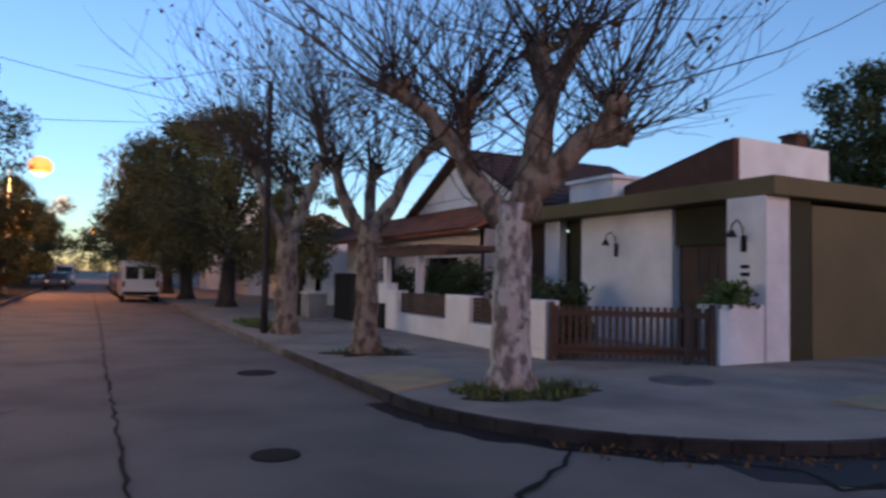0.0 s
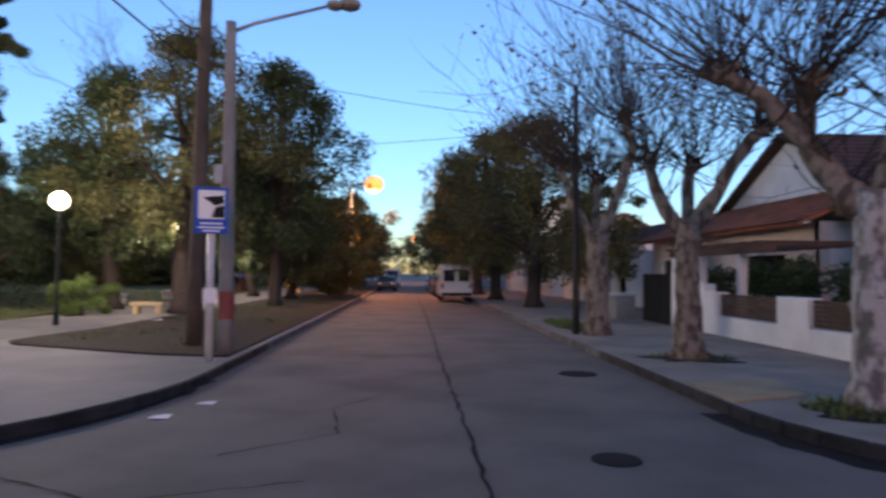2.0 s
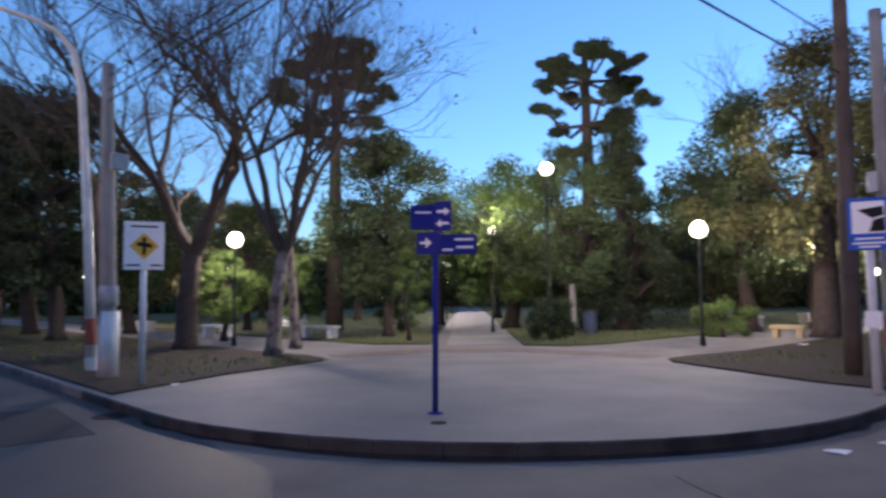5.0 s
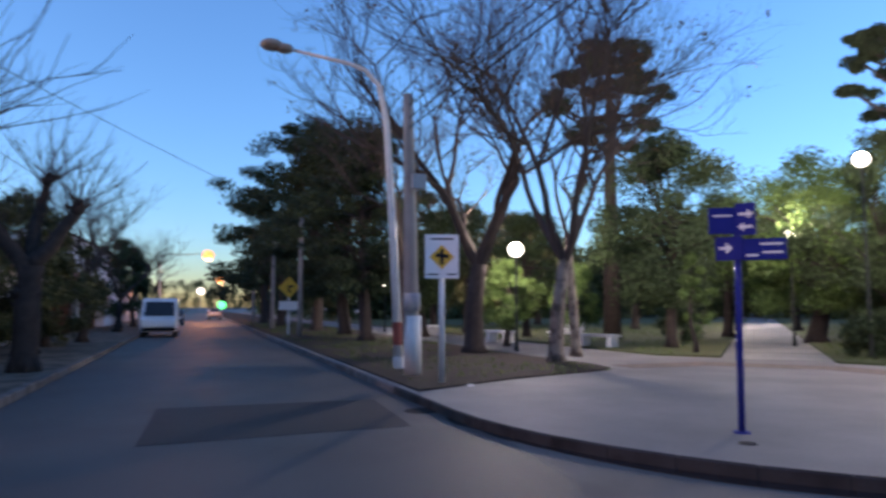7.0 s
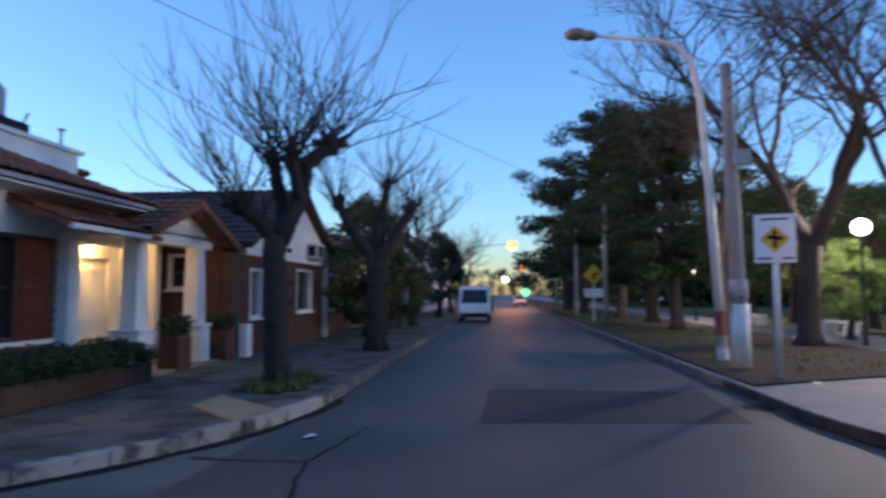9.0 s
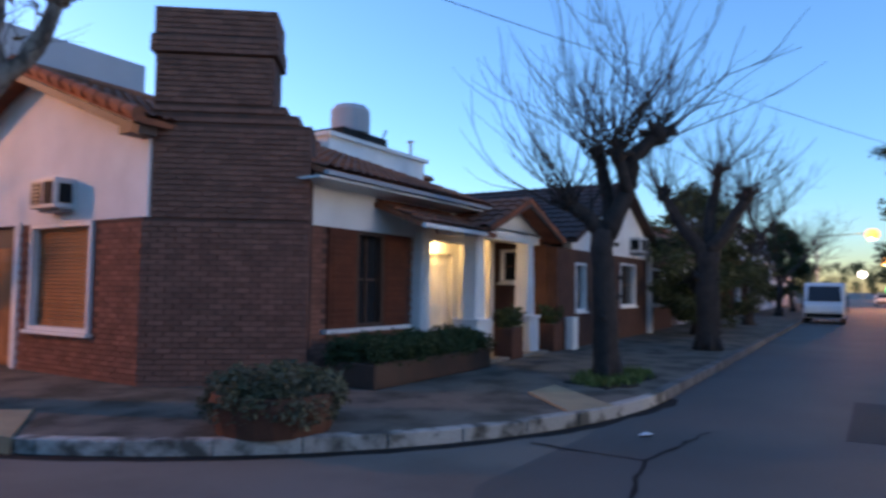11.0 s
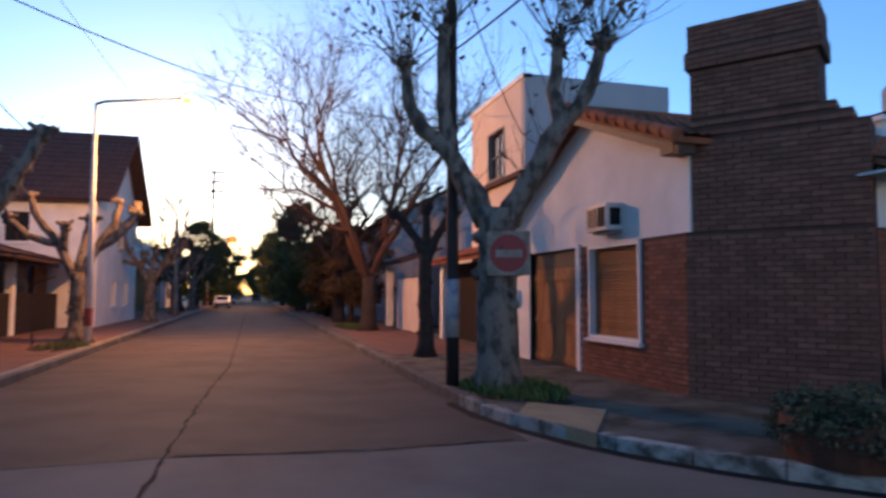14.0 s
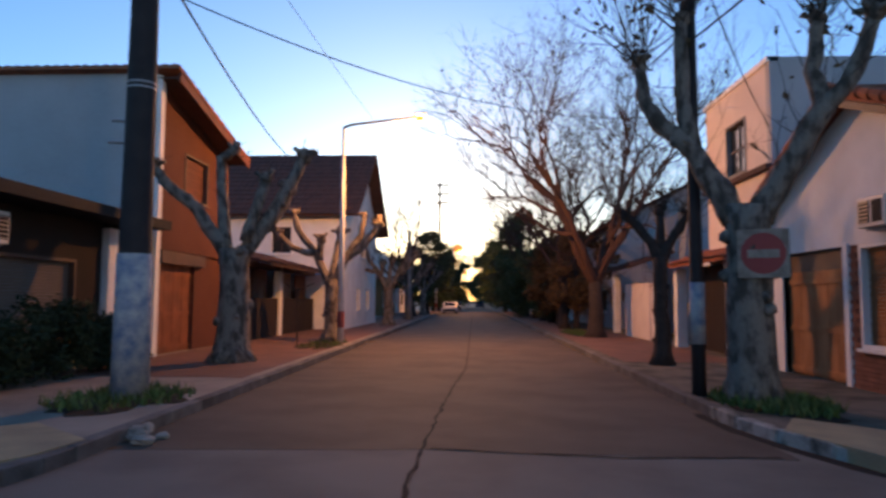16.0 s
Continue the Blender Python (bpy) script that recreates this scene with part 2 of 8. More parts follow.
# ---- mesh building ----
class Build:
    """Vertices and faces of one mesh, in plan units."""

    def __init__(self):
        self.v, self.f, self.n = [], [], 0

    def add(self, verts, faces):
        verts = np.asarray(verts, float)
        self.v.append(verts)
        self.f.extend([tuple(i + self.n for i in f) for f in faces])
        self.n += len(verts)
        return self

    def box(self, x0, x1, y0, y1, z0, z1):
        return self.add([(x, y, z) for z in (z0, z1) for y in (y0, y1) for x in (x0, x1)],
                        [(0, 2, 3, 1), (4, 5, 7, 6), (0, 1, 5, 4), (1, 3, 7, 5), (3, 2, 6, 7), (2, 0, 4, 6)])

    def prism(self, pts, z0, z1):
        """A flat outline (anticlockwise x, y), from z0 up to z1."""
        n = len(pts)
        return self.add([(x, y, z0) for x, y in pts] + [(x, y, z1) for x, y in pts],
                        [tuple(range(n - 1, -1, -1)), tuple(range(n, 2 * n))] + [(i, (i + 1) % n, n + (i + 1) % n, n + i) for i in range(n)])

    def hull(self, ring, shift):
        """Any flat ring of places, thickened by the vector shift."""
        a = np.asarray(ring, float)
        n = len(a)
        return self.add(np.vstack([a, a + np.asarray(shift, float)]),
                        [tuple(range(n)), tuple(range(2 * n - 1, n - 1, -1))] + [((i + 1) % n, i, n + i, n + (i + 1) % n) for i in range(n)])

    def tube(self, pts, radii, sides=8, rough=0.0):
        """A tapered tube along places."""
        pts = [Vector(p) for p in pts]
        ring, out, m = None, [], len(pts)
        for i, p in enumerate(pts):
            d = (pts[min(i + 1, m - 1)] - pts[max(i - 1, 0)]).normalized()
            if ring is None:
                a = d.orthogonal().normalized()
            else:
                a = (ring - d * ring.dot(d)).normalized()
            ring = a
            b = d.cross(a)
            for k in range(sides):
                w = 2 * math.pi * k / sides
                r = radii[i] * (1 + rough * (random.random() - 0.5))
                out.append(p + a * (math.cos(w) * r) + b * (math.sin(w) * r))
        faces = [(i * sides + k, i * sides + (k + 1) % sides, (i + 1) * sides + (k + 1) % sides, (i + 1) * sides + k) for i in range(m - 1) for k in range(sides)]
        faces += [tuple(range(sides - 1, -1, -1)), tuple(range((m - 1) * sides, m * sides))]
        return self.add([tuple(v) for v in out], faces)

    def ball(self, c, r, rows=6, sides=10, squash=1.0, rough=0.0):
        pts, faces = [], []
        for i in range(1, rows):
            w = math.pi * i / rows
            for k in range(sides):
                q = r * (1 + rough * (random.random() - 0.5))
                pts.append((c[0] + q * math.sin(w) * math.cos(2 * math.pi * k / sides), c[1] + q * math.sin(w) * math.sin(2 * math.pi * k / sides), c[2] + q * squash * math.cos(w)))
        pts += [(c[0], c[1], c[2] + r * squash), (c[0], c[1], c[2] - r * squash)]
        a, b = len(pts) - 2, len(pts) - 1
        for k in range(sides):
            j = (k + 1) % sides
            faces.append((a, k, j))
            faces.append((b, (rows - 2) * sides + j, (rows - 2) * sides + k))
            faces += [(i * sides + k, (i + 1) * sides + k, (i + 1) * sides + j, i * sides + j) for i in range(rows - 2)]
        return self.add(pts, faces)

    def face_box(self, face, c, u0, u1, z0, z1, d0, d1):
        """A box on a wall whose outside looks E, W, N or S at x or y = c: u along it, d out of it."""
        s = 1 if face in "EN" else -1
        a, b = sorted((c + s * d0, c + s * d1))
        return self.box(a, b, u0, u1, z0, z1) if face in "EW" else self.box(u0, u1, a, b, z0, z1)

    def wall(self, face, c, u0, u1, z0, z1, holes=(), thick=0.22):
        """A wall with openings (u0, u1, z0, z1) right through it."""
        us = sorted({u0, u1, *[h[0] for h in holes], *[h[1] for h in holes]})
        zs = sorted({z0, z1, *[h[2] for h in holes if z0 < h[2] < z1], *[h[3] for h in holes if z0 < h[3] < z1]})
        full = lambda i, j: 0 <= i < len(us) - 1 and 0 <= j < len(zs) - 1 and not any(h[0] <= us[i] and h[1] >= us[i + 1] and h[2] <= zs[j] and h[3] >= zs[j + 1] for h in holes)
        s = 1 if face in "EN" else -1
        index, verts, faces = {}, [], []

        def at(i, j, k):
            if (i, j, k) not in index:
                d = c - s * thick * k
                index[i, j, k] = len(verts)
                verts.append((d, us[i], zs[j]) if face in "EW" else (us[i], d, zs[j]))
            return index[i, j, k]
        for i in range(len(us) - 1):
            for j in range(len(zs) - 1):
                if not full(i, j):
                    continue
                for k in (0, 1):
                    faces.append((at(i, j, k), at(i + 1, j, k), at(i + 1, j + 1, k), at(i, j + 1, k))[:: 1 if k == 0 else -1])
                for near, (a, b) in (((i - 1, j), ((i, j), (i, j + 1))), ((i + 1, j), ((i + 1, j + 1), (i + 1, j))), ((i, j - 1), ((i + 1, j), (i, j))), ((i, j + 1), ((i, j + 1), (i + 1, j + 1)))):
                    if not full(*near):
                        faces.append((at(*b, 0), at(*a, 0), at(*a, 1), at(*b, 1))[::-1])
        if face in "WN":
            faces = [f[::-1] for f in faces]
        self.add(verts, faces)
        return self

    def leaves(self, centres, spread, count, size, flat=1.0):
        """Folded leaf blades scattered round each centre."""
        c = np.repeat(np.asarray(centres, float), count, axis=0)
        n = len(c)
        d = np.random.normal(size=(n, 3))
        d /= np.linalg.norm(d, axis=1)[:, None]
        sp = np.repeat(np.broadcast_to(np.asarray(spread, float), (len(centres),)), count)
        c = c + d * (np.random.random(n) ** 0.5 * sp)[:, None] * np.array([1, 1, flat])
        a = np.random.normal(size=(n, 3))
        a /= np.linalg.norm(a, axis=1)[:, None]
        b = np.cross(a, np.random.normal(size=(n, 3)))
        b /= np.linalg.norm(b, axis=1)[:, None]
        s = size * (0.6 + 0.8 * np.random.random(n))[:, None]
        quad = np.stack([c - a * s, c + b * s * 0.45, c + a * s, c - b * s * 0.45], axis=1).reshape(-1, 3)
        base = self.n
        self.v.append(quad)
        self.f.extend([(base + 4 * i, base + 4 * i + 1, base + 4 * i + 2, base + 4 * i + 3) for i in range(n)])
        self.n += 4 * n
        return self

    def data(self, name, base, mat, smooth=False):
        me = bpy.data.meshes.new(name)
        v = (np.vstack(self.v) - np.asarray(base, float)) * K
        me.from_pydata(v.tolist(), [], self.f)
        me.materials.append(mat)
        if smooth:
            me.shade_smooth()
        me.update()
        return me


def thing(name, base, label, category, group="", kind=""):
    ob = new(name)
    ob.empty_display_size = 0.2
    ob.location = Vector(base) * K
    return tagged(ob, label, category, group, kind)


def part(name, b, mat, parent, label="", smooth=False, kind="", bevel=0.0):
    """Links a Build as one mesh under a thing or a part."""
    base = parent.matrix_basis.translation / K
    if parent.parent:
        base = base + parent.parent.matrix_basis.translation / K
    me = b.data(name, base, mat, smooth)
    if bevel:
        soften(me, bevel)
    ob = new(name, me)
    ob.parent = parent
    return tagged(ob, label, "", "", kind)


def soften(me, width):
    bm = bmesh.new()
    bm.from_mesh(me)
    bmesh.ops.remove_doubles(bm, verts=bm.verts, dist=0.0005)
    edges = [e for e in bm.edges if len(e.link_faces) == 2 and e.calc_face_angle(0) > 0.6]
    bmesh.ops.bevel(bm, geom=edges, offset=width, segments=1, affect="EDGES", clamp_overlap=True)
    bm.to_mesh(me)
    bm.free()


def solid(name, b, mat, label, category, kind="", group="", smooth=False, base=None, bevel=0.0):
    """A thing that is one mesh."""
    if base is None:
        v = np.vstack(b.v)
        base = [*(v.min(0) + v.max(0))[:2] / 2, v[:, 2].min()]
    me = b.data(name, base, mat, smooth)
    if bevel:
        soften(me, bevel)
    ob = new(name, me)
    ob.location = Vector(base) * K
    return tagged(ob, label, category, group, kind)


def tile_roof(b, corner, along, up_slope, n_along, n_up, lift=0.035):
    """Rows of barrel tiles: ridges run up the slope, and each course steps over the next lower one."""
    o, a, u = Vector(corner), Vector(along), Vector(up_slope)
    nrm = a.cross(u).normalized()
    if nrm.z < 0:
        nrm = -nrm
    cols, verts, faces = n_along * 4 + 1, [], []
    for j in range(n_up):
        for e in (0, 1):
            for i in range(cols):
                h = lift * abs(math.sin(math.pi * i / 4)) + (0.03 if e == 0 else 0.0) + 0.004 * random.random()
                verts.append(o + a * (i / (cols - 1)) + u * ((j + e * 1.0) / n_up) + nrm * h)
    for r in range(2 * n_up - 1):
        for i in range(cols - 1):
            faces.append((r * cols + i, r * cols + i + 1, (r + 1) * cols + i + 1, (r + 1) * cols + i))
    b.add([tuple(v) for v in verts], faces)
    ring = [o, o + a, o + a + u, o + u]
    b.hull([tuple(p - nrm * 0.005) for p in ring], tuple(-nrm * 0.08))
    return b
# ---- ground, streets and pavements ----
CURB = 0.13


def arc(cx, cy, r, a0, a1, n=14):
    return [(cx + r * math.cos(radians(a0 + (a1 - a0) * i / n)), cy + r * math.sin(radians(a0 + (a1 - a0) * i / n))) for i in range(n + 1)]


FAR = 420
ground = solid("ground", Build().box(-3000, 3000, -3000, 3000, -0.5, 0), ASPHALT, "grey worn asphalt of two crossing streets", "road", "structure", base=(0, 0, 0))
EDGES = {
    "ne": [(3.05, FAR)] + arc(6.75, 7.0, 3.7, 180, 270) + [(FAR, 3.3)],
    "nw": [(-FAR, 3.05)] + arc(-9.05, 9.15, 6.1, 270, 360) + [(-2.95, FAR)],
    "sw": [(-3.2, -FAR)] + arc(-10.0, -9.6, 6.8, 0, 90) + [(-FAR, -2.8)],
    "se": [(FAR, -3.0)] + arc(7.1, -6.8, 3.75, 90, 180) + [(3.35, -FAR)],
}
OUTER = {"ne": (FAR, FAR), "nw": (-FAR, FAR), "sw": (-FAR, -FAR), "se": (FAR, -FAR)}
for key, edge in EDGES.items():
    inner = []
    deep = 0.05 if key in ("nw", "ne") else 0.15
    for i, (x, y) in enumerate(edge):
        a, b2 = Vector(edge[max(i - 1, 0)]), Vector(edge[min(i + 1, len(edge) - 1)])
        d = (b2 - a).normalized()
        inner.append((x - d.y * (deep - 0.01), y + d.x * (deep - 0.01)))
    solid("pavement", Build().prism(inner + [OUTER[key]], -0.2, CURB), PLAZA_PAVE if key == "nw" else CEMENT_MOSSY if key == "sw" else CEMENT,
          "pale concrete paving of a plaza corner" if key == "nw" else "worn grey cement pavement", "pavement", "structure", base=(0, 0, 0))
    line = thing("kerb", (edge[7][0], edge[7][1], 0), "weathered concrete kerb stones with chipped paint", "kerb", kind="structure")
    pts = [Vector(p) for p in edge]
    walked, run = [], []
    for a, b2 in zip(pts, pts[1:]):
        n = max(1, round(min((b2 - a).length, 60) / 0.95))
        d = (b2 - a).normalized()
        far_first = a.length > b2.length
        for i in range(n):
            step = (b2 - a).length / n if (b2 - a).length < 60 else 0.95
            q = (b2 - d * step * (i + 1)) if far_first else (a + d * step * i)
            run.append((q, q + d * step, d))
    for p, q, d in run:
        nrm = Vector((-d.y, d.x))
        e = d * (0.006 if deep > 0.1 else 0.0)
        h = CURB + 0.012 + 0.014 * (random.random() - 0.5) if deep > 0.1 else CURB + 0.001
        j = nrm * (0.012 * (random.random() - 0.5)) if deep > 0.1 else nrm * 0
        b3 = Build().prism([tuple(p + e + j), tuple(q - e + j), tuple(q - e + nrm * deep), tuple(p + e + nrm * deep)], -0.1, h)
        corner = key == "sw" and (Vector(p) - Vector((-5, -5.2))).length < 5
        part("kerb_stone", b3, KERB_WHITE if corner else KERB_DARK if key in ("nw", "ne") and p.length < 13 else KERB, line, bevel=(0.012 if deep > 0.1 else 0.02) if p.length < 20 else 0)
    back = Build()
    for a, b2 in zip(edge, edge[1:]):
        a, b2 = Vector(a), Vector(b2)
        d = (b2 - a).normalized()
        nrm = Vector((-d.y, d.x))
        back.prism([tuple(a + nrm * 0.05), tuple(b2 + nrm * 0.05), tuple(b2 + nrm * 0.15), tuple(a + nrm * 0.15)], -0.1, CURB - 0.004)
    part("kerb_bed", back, KERB, line)


def sheet(name, pts, z, mat, label, category="ground", thick=0.03):
    return solid(name, Build().prism(pts, z - thick, z), mat, label, category, "structure", base=(pts[0][0], pts[0][1], z))


def ribbon(name, pts, width, mat, label, z=0.009, jag=0.05):
    """A crack or tar seam that wanders along the road."""
    b, fine = Build(), []
    for a, c in zip(pts, pts[1:]):
        n = max(2, int(math.dist(a, c) / 0.18))
        fine += [(a[0] + (c[0] - a[0]) * i / n + jag * (random.random() - 0.5), a[1] + (c[1] - a[1]) * i / n + jag * (random.random() - 0.5)) for i in range(n)]
    fine.append(pts[-1])
    left, right = [], []
    for i, p in enumerate(fine):
        a, c = Vector(fine[max(i - 1, 0)]), Vector(fine[min(i + 1, len(fine) - 1)])
        d = (c - a).normalized()
        w = width * (0.3 + 0.7 * random.random())
        left.append((p[0] - d.y * w, p[1] + d.x * w, z))
        right.append((p[0] + d.y * w, p[1] - d.x * w, z))
    n = len(fine)
    b.add(left + right, [(i, n + i, n + i + 1, i + 1) for i in range(n - 1)])
    return solid(name, b, mat, label, "crack", "structure")


ribbon("road_seam", [(0.22, 60), (0.28, 20), (0.25, 10.7), (0.27, 7.4), (0.25, 3.5)], 0.024, TAR, "long tarred seam down the middle of the road")
ribbon("road_crack", [(4.0, 4.95), (3.31, 4.21), (2.57, 3.74), (2.0, 2.6)], 0.05, TAR, "open crack across the asphalt")
ribbon("road_crack", [(-8.2, -1.94), (-6.64, -2.19), (-5.0, -1.9)], 0.03, TAR, "open crack across the asphalt")
ribbon("road_crack", [(-6.7, -3.3), (-6.66, -2.2)], 0.025, TAR, "short crack beside the kerb")
ribbon("road_seam", [(-0.1, -60), (-0.06, -15.7), (0.19, -11), (0.29, -7.67), (0.32, -4.5)], 0.026, TAR, "long tarred seam down the middle of the road")
ribbon("road_seam", [(0.22, -7.55), (-1.59, -7.27), (-3.1, -7.38)], 0.03, TAR, "tarred seam across the road")
ribbon("road_crack", [(-3.4, 5.2), (-2.2, 4.5), (-1.0, 4.9)], 0.014, TAR, "open crack across the asphalt")
ribbon("road_crack", [(-2.7, -4.7), (-1.9, -3.6), (-1.6, -3.2)], 0.05, TAR, "open crack across the asphalt")
ribbon("road_seam", [(-2.9, 12), (-1.2, 12.1), (0.3, 11.9)], 0.02, TAR, "tarred seam across the road")
ribbon("road_seam", [(-2.9, -19), (3.2, -18.8)], 0.025, TAR, "tarred seam across the road")
ribbon("road_crack", [(4.4, 3.9), (4.9, 3.3), (4.7, 2.9), (5.6, 2.75), (7.5, 2.5)], 0.07, TAR, "wide broken crack near the kerb", 0.009)
ribbon("road_crack", [(5.2, 3.6), (6.0, 3.2), (7.2, 3.15)], 0.05, TAR, "open crack near the kerb", 0.009)
ribbon("road_crack", [(-1.8, 5.6), (-0.9, 6.3), (-1.1, 7.4), (-0.6, 8.2)], 0.013, TAR, "open crack across the asphalt")
sheet("side_street", [(-FAR, -2.85), (-7.2, -2.95), (-5.2, -3.05), (-4.0, -2.5), (-3.75, -1.6), (-3.9, -0.6), (-3.7, 0.5), (-4.1, 1.6), (-4.7, 2.4), (-5.9, 2.95), (-8.6, 3.2), (-FAR, 3.2)], 0.004, ASPHALT_SIDE, "dark newer asphalt of the side street", "road", 0.02)
sheet("south_street", [(-3.25, -FAR), (3.4, -FAR), (3.4, -7.3), (0.3, -7.5), (-3.25, -7.3)], 0.004, ASPHALT_SOUTH, "worn asphalt of the south street, browned for the orange lamp glow", "road", 0.02)
sheet("asphalt_patch", [(-11.4, -0.65), (-8.6, -0.72), (-8.8, 2.4), (-11.3, 2.55)], 0.008, ASPHALT_DARK, "darker rectangular patch of newer asphalt", "road")
sheet("asphalt_patch", [(4.35, 4.3), (4.5, 3.9), (4.4, 3.3), (4.9, 2.9), (6.0, 2.85), (7.5, 2.6), (9.0, 2.7), (9, 3.2), (6.2, 3.35), (5.2, 4.0)], 0.0065, ASPHALT_DARK, "dark stained broken asphalt beside the kerb", "road")
sheet("gutter_puddle", [(-9.05 + (6.14 + 0.2 * max(0, math.sin((w - 284) / 70 * math.pi)) * (0.8 + 0.2 * math.sin(w * 0.13))) * math.cos(radians(w)), 9.15 + (6.14 + 0.2 * max(0, math.sin((w - 284) / 70 * math.pi)) * (0.8 + 0.2 * math.sin(w * 0.13))) * math.sin(radians(w))) for w in range(284, 355, 2)] + arc(-9.05, 9.15, 6.06, 354, 284, 20), 0.008, WATER, "thin dark water standing in the gutter", "water", 0.004)
for pts in ([(3.14, 7.05), (4.13, 7.45), (4.3, 8.5), (3.16, 8.3)], [(7.4, 4.05), (8.7, 4.05), (8.7, 4.8), (7.4, 4.65)], [(-3.42, -8.0), (-3.85, -8.75), (-4.55, -8.0), (-3.75, -6.8)],
            [(-8.74, -4.23), (-9.57, -4.2), (-8.4, -3.0), (-7.75, -3.3)][::-1], [(4.65, -7.6), (4.42, -7.85), (3.42, -7.05), (3.5, -6.35), (3.8, -5.9)]):
    sheet("kerb_ramp", pts if pts[0] != (-3.42, -8.0) else pts[::-1], CURB + 0.022, OCHRE, "worn ochre ramp slab at the street crossing", "ramp", 0.2)
for key, r0, r1, a0, a1, cx, cy in (("nw", 6.06, 6.17, 268, 362, -9.05, 9.15), ("ne", 3.7, 3.98, 178, 272, 6.75, 7.0), ("sw", 6.8, 6.95, -2, 92, -10.0, -9.6)):
    sheet("gutter_dirt", [(cx + (r1 + 0.12 * noise.noise(Vector((w * 0.2, cx, 0)))) * math.cos(radians(w)), cy + (r1 + 0.12 * noise.noise(Vector((w * 0.2, cx, 0)))) * math.sin(radians(w))) for w in np.linspace(a0, a1, 40)] + arc(cx, cy, r0, a1, a0, 39), 0.005, TAR, "dark damp dirt along the gutter", "dirt", 0.01)
for x, y, r in ((1.36, 5.4, 0.2), (2.2, 9.95, 0.28), (-9.9, 2.9, 0.25)):
    solid("manhole_cover", Build().tube([(x, y, 0.0), (x, y, 0.012)], [r, r * 0.97], 20), TAR, "round cast-iron manhole cover in the road", "manhole cover")
solid("manhole_cover", Build().tube([(6.96, 6.42, CURB), (6.96, 6.42, CURB + 0.012)], [0.42, 0.41], 20), KERB, "round dark utility cover in the pavement", "manhole cover")
solid("drain_cover", Build().tube([(-6.0, 5.0, CURB), (-6.0, 5.0, CURB + 0.01)], [0.09, 0.085], 14), TAR, "small dark drain cover in the paving", "drain cover")

# pavement of the far stretches, and the plaza's beds and lawns
sheet("red_pavement", [(-6.1, -80), (-3.55, -80), (-3.55, -15.9), (-6.1, -15.9)], CURB + 0.006, RED_PAVE, "reddish tiled pavement", "pavement")
sheet("red_pavement", [(3.7, -80), (7.1, -80), (7.1, -12.2), (3.7, -12.2)], CURB + 0.006, RED_PAVE, "reddish tiled pavement", "pavement")
sheet("planting_bed", [(-3.12, 10.85), (-3.12, 200), (-7.4, 200), (-7.4, 16)] + [(-7.75, 14), (-7.75, 13.1), (-7.4, 12.6), (-6.6, 12.2), (-5.4, 11.6), (-4.3, 11.1)], CURB + 0.03, SOIL, "bare dark soil strip beside the plaza path", "planting bed", 0.1)
sheet("planting_bed", [(-200, 3.22), (-11.0, 3.22), (-12.2, 5.5), (-12.9, 7.6), (-13.1, 8.1), (-13.4, 8.4), (-14.5, 8.6), (-17, 8.4), (-200, 8.4)], CURB + 0.03, SOIL, "bare dark soil strip beside the plaza path", "planting bed", 0.1)
sheet("lawn", [(-15.1, 13.0), (-60, 57.9), (-200, 57.9), (-200, 11.9), (-16.3, 11.9)], CURB + 0.05, GRASS_GROUND, "thin trodden lawn inside the plaza", "lawn", 0.12)
sheet("lawn", [(-12.7, 14.3), (-11.6, 14.8), (-11.2, 16.2), (-11.2, 150), (-150, 150), (-58.0, 59.6)], CURB + 0.05, GRASS_GROUND, "thin trodden lawn inside the plaza", "lawn", 0.12)

PATH_SLAB = material("pale_path_slab", (0.33, 0.31, 0.28), 0.8, (0.23, 0.215, 0.19), 1.2, 0.8, 0.2, 40)
PAVER = material("brown_pavers", (0.19, 0.14, 0.115), 0.8, (0.11, 0.085, 0.072), 3.0, 0.9, 0.4, 40)
for k in range(15):
    a, e = Vector((-14.5, 13.1)), Vector((-46.0, 44.2))
    f, g = Vector((-13.2, 14.9)), Vector((-42.0, 45.0))
    t0, t1 = k / 15, (k + 0.86) / 15
    sheet("path_slab", [tuple(a.lerp(e, t0)), tuple(a.lerp(e, t1)), tuple(f.lerp(g, t1)), tuple(f.lerp(g, t0))][::-1], CURB + 0.008, PATH_SLAB, "pale concrete slab of the plaza path", "path", 0.05)
sheet("paver_band", [(-13.3, 8.95), (-13.2, 11.0), (-11.6, 12.6), (-8.2, 13.0), (-8.2, 13.9), (-12.0, 13.6), (-14.2, 11.6), (-14.2, 8.95)], CURB + 0.006, PAVER, "brownish paver band across the plaza corner", "pavement", 0.05)


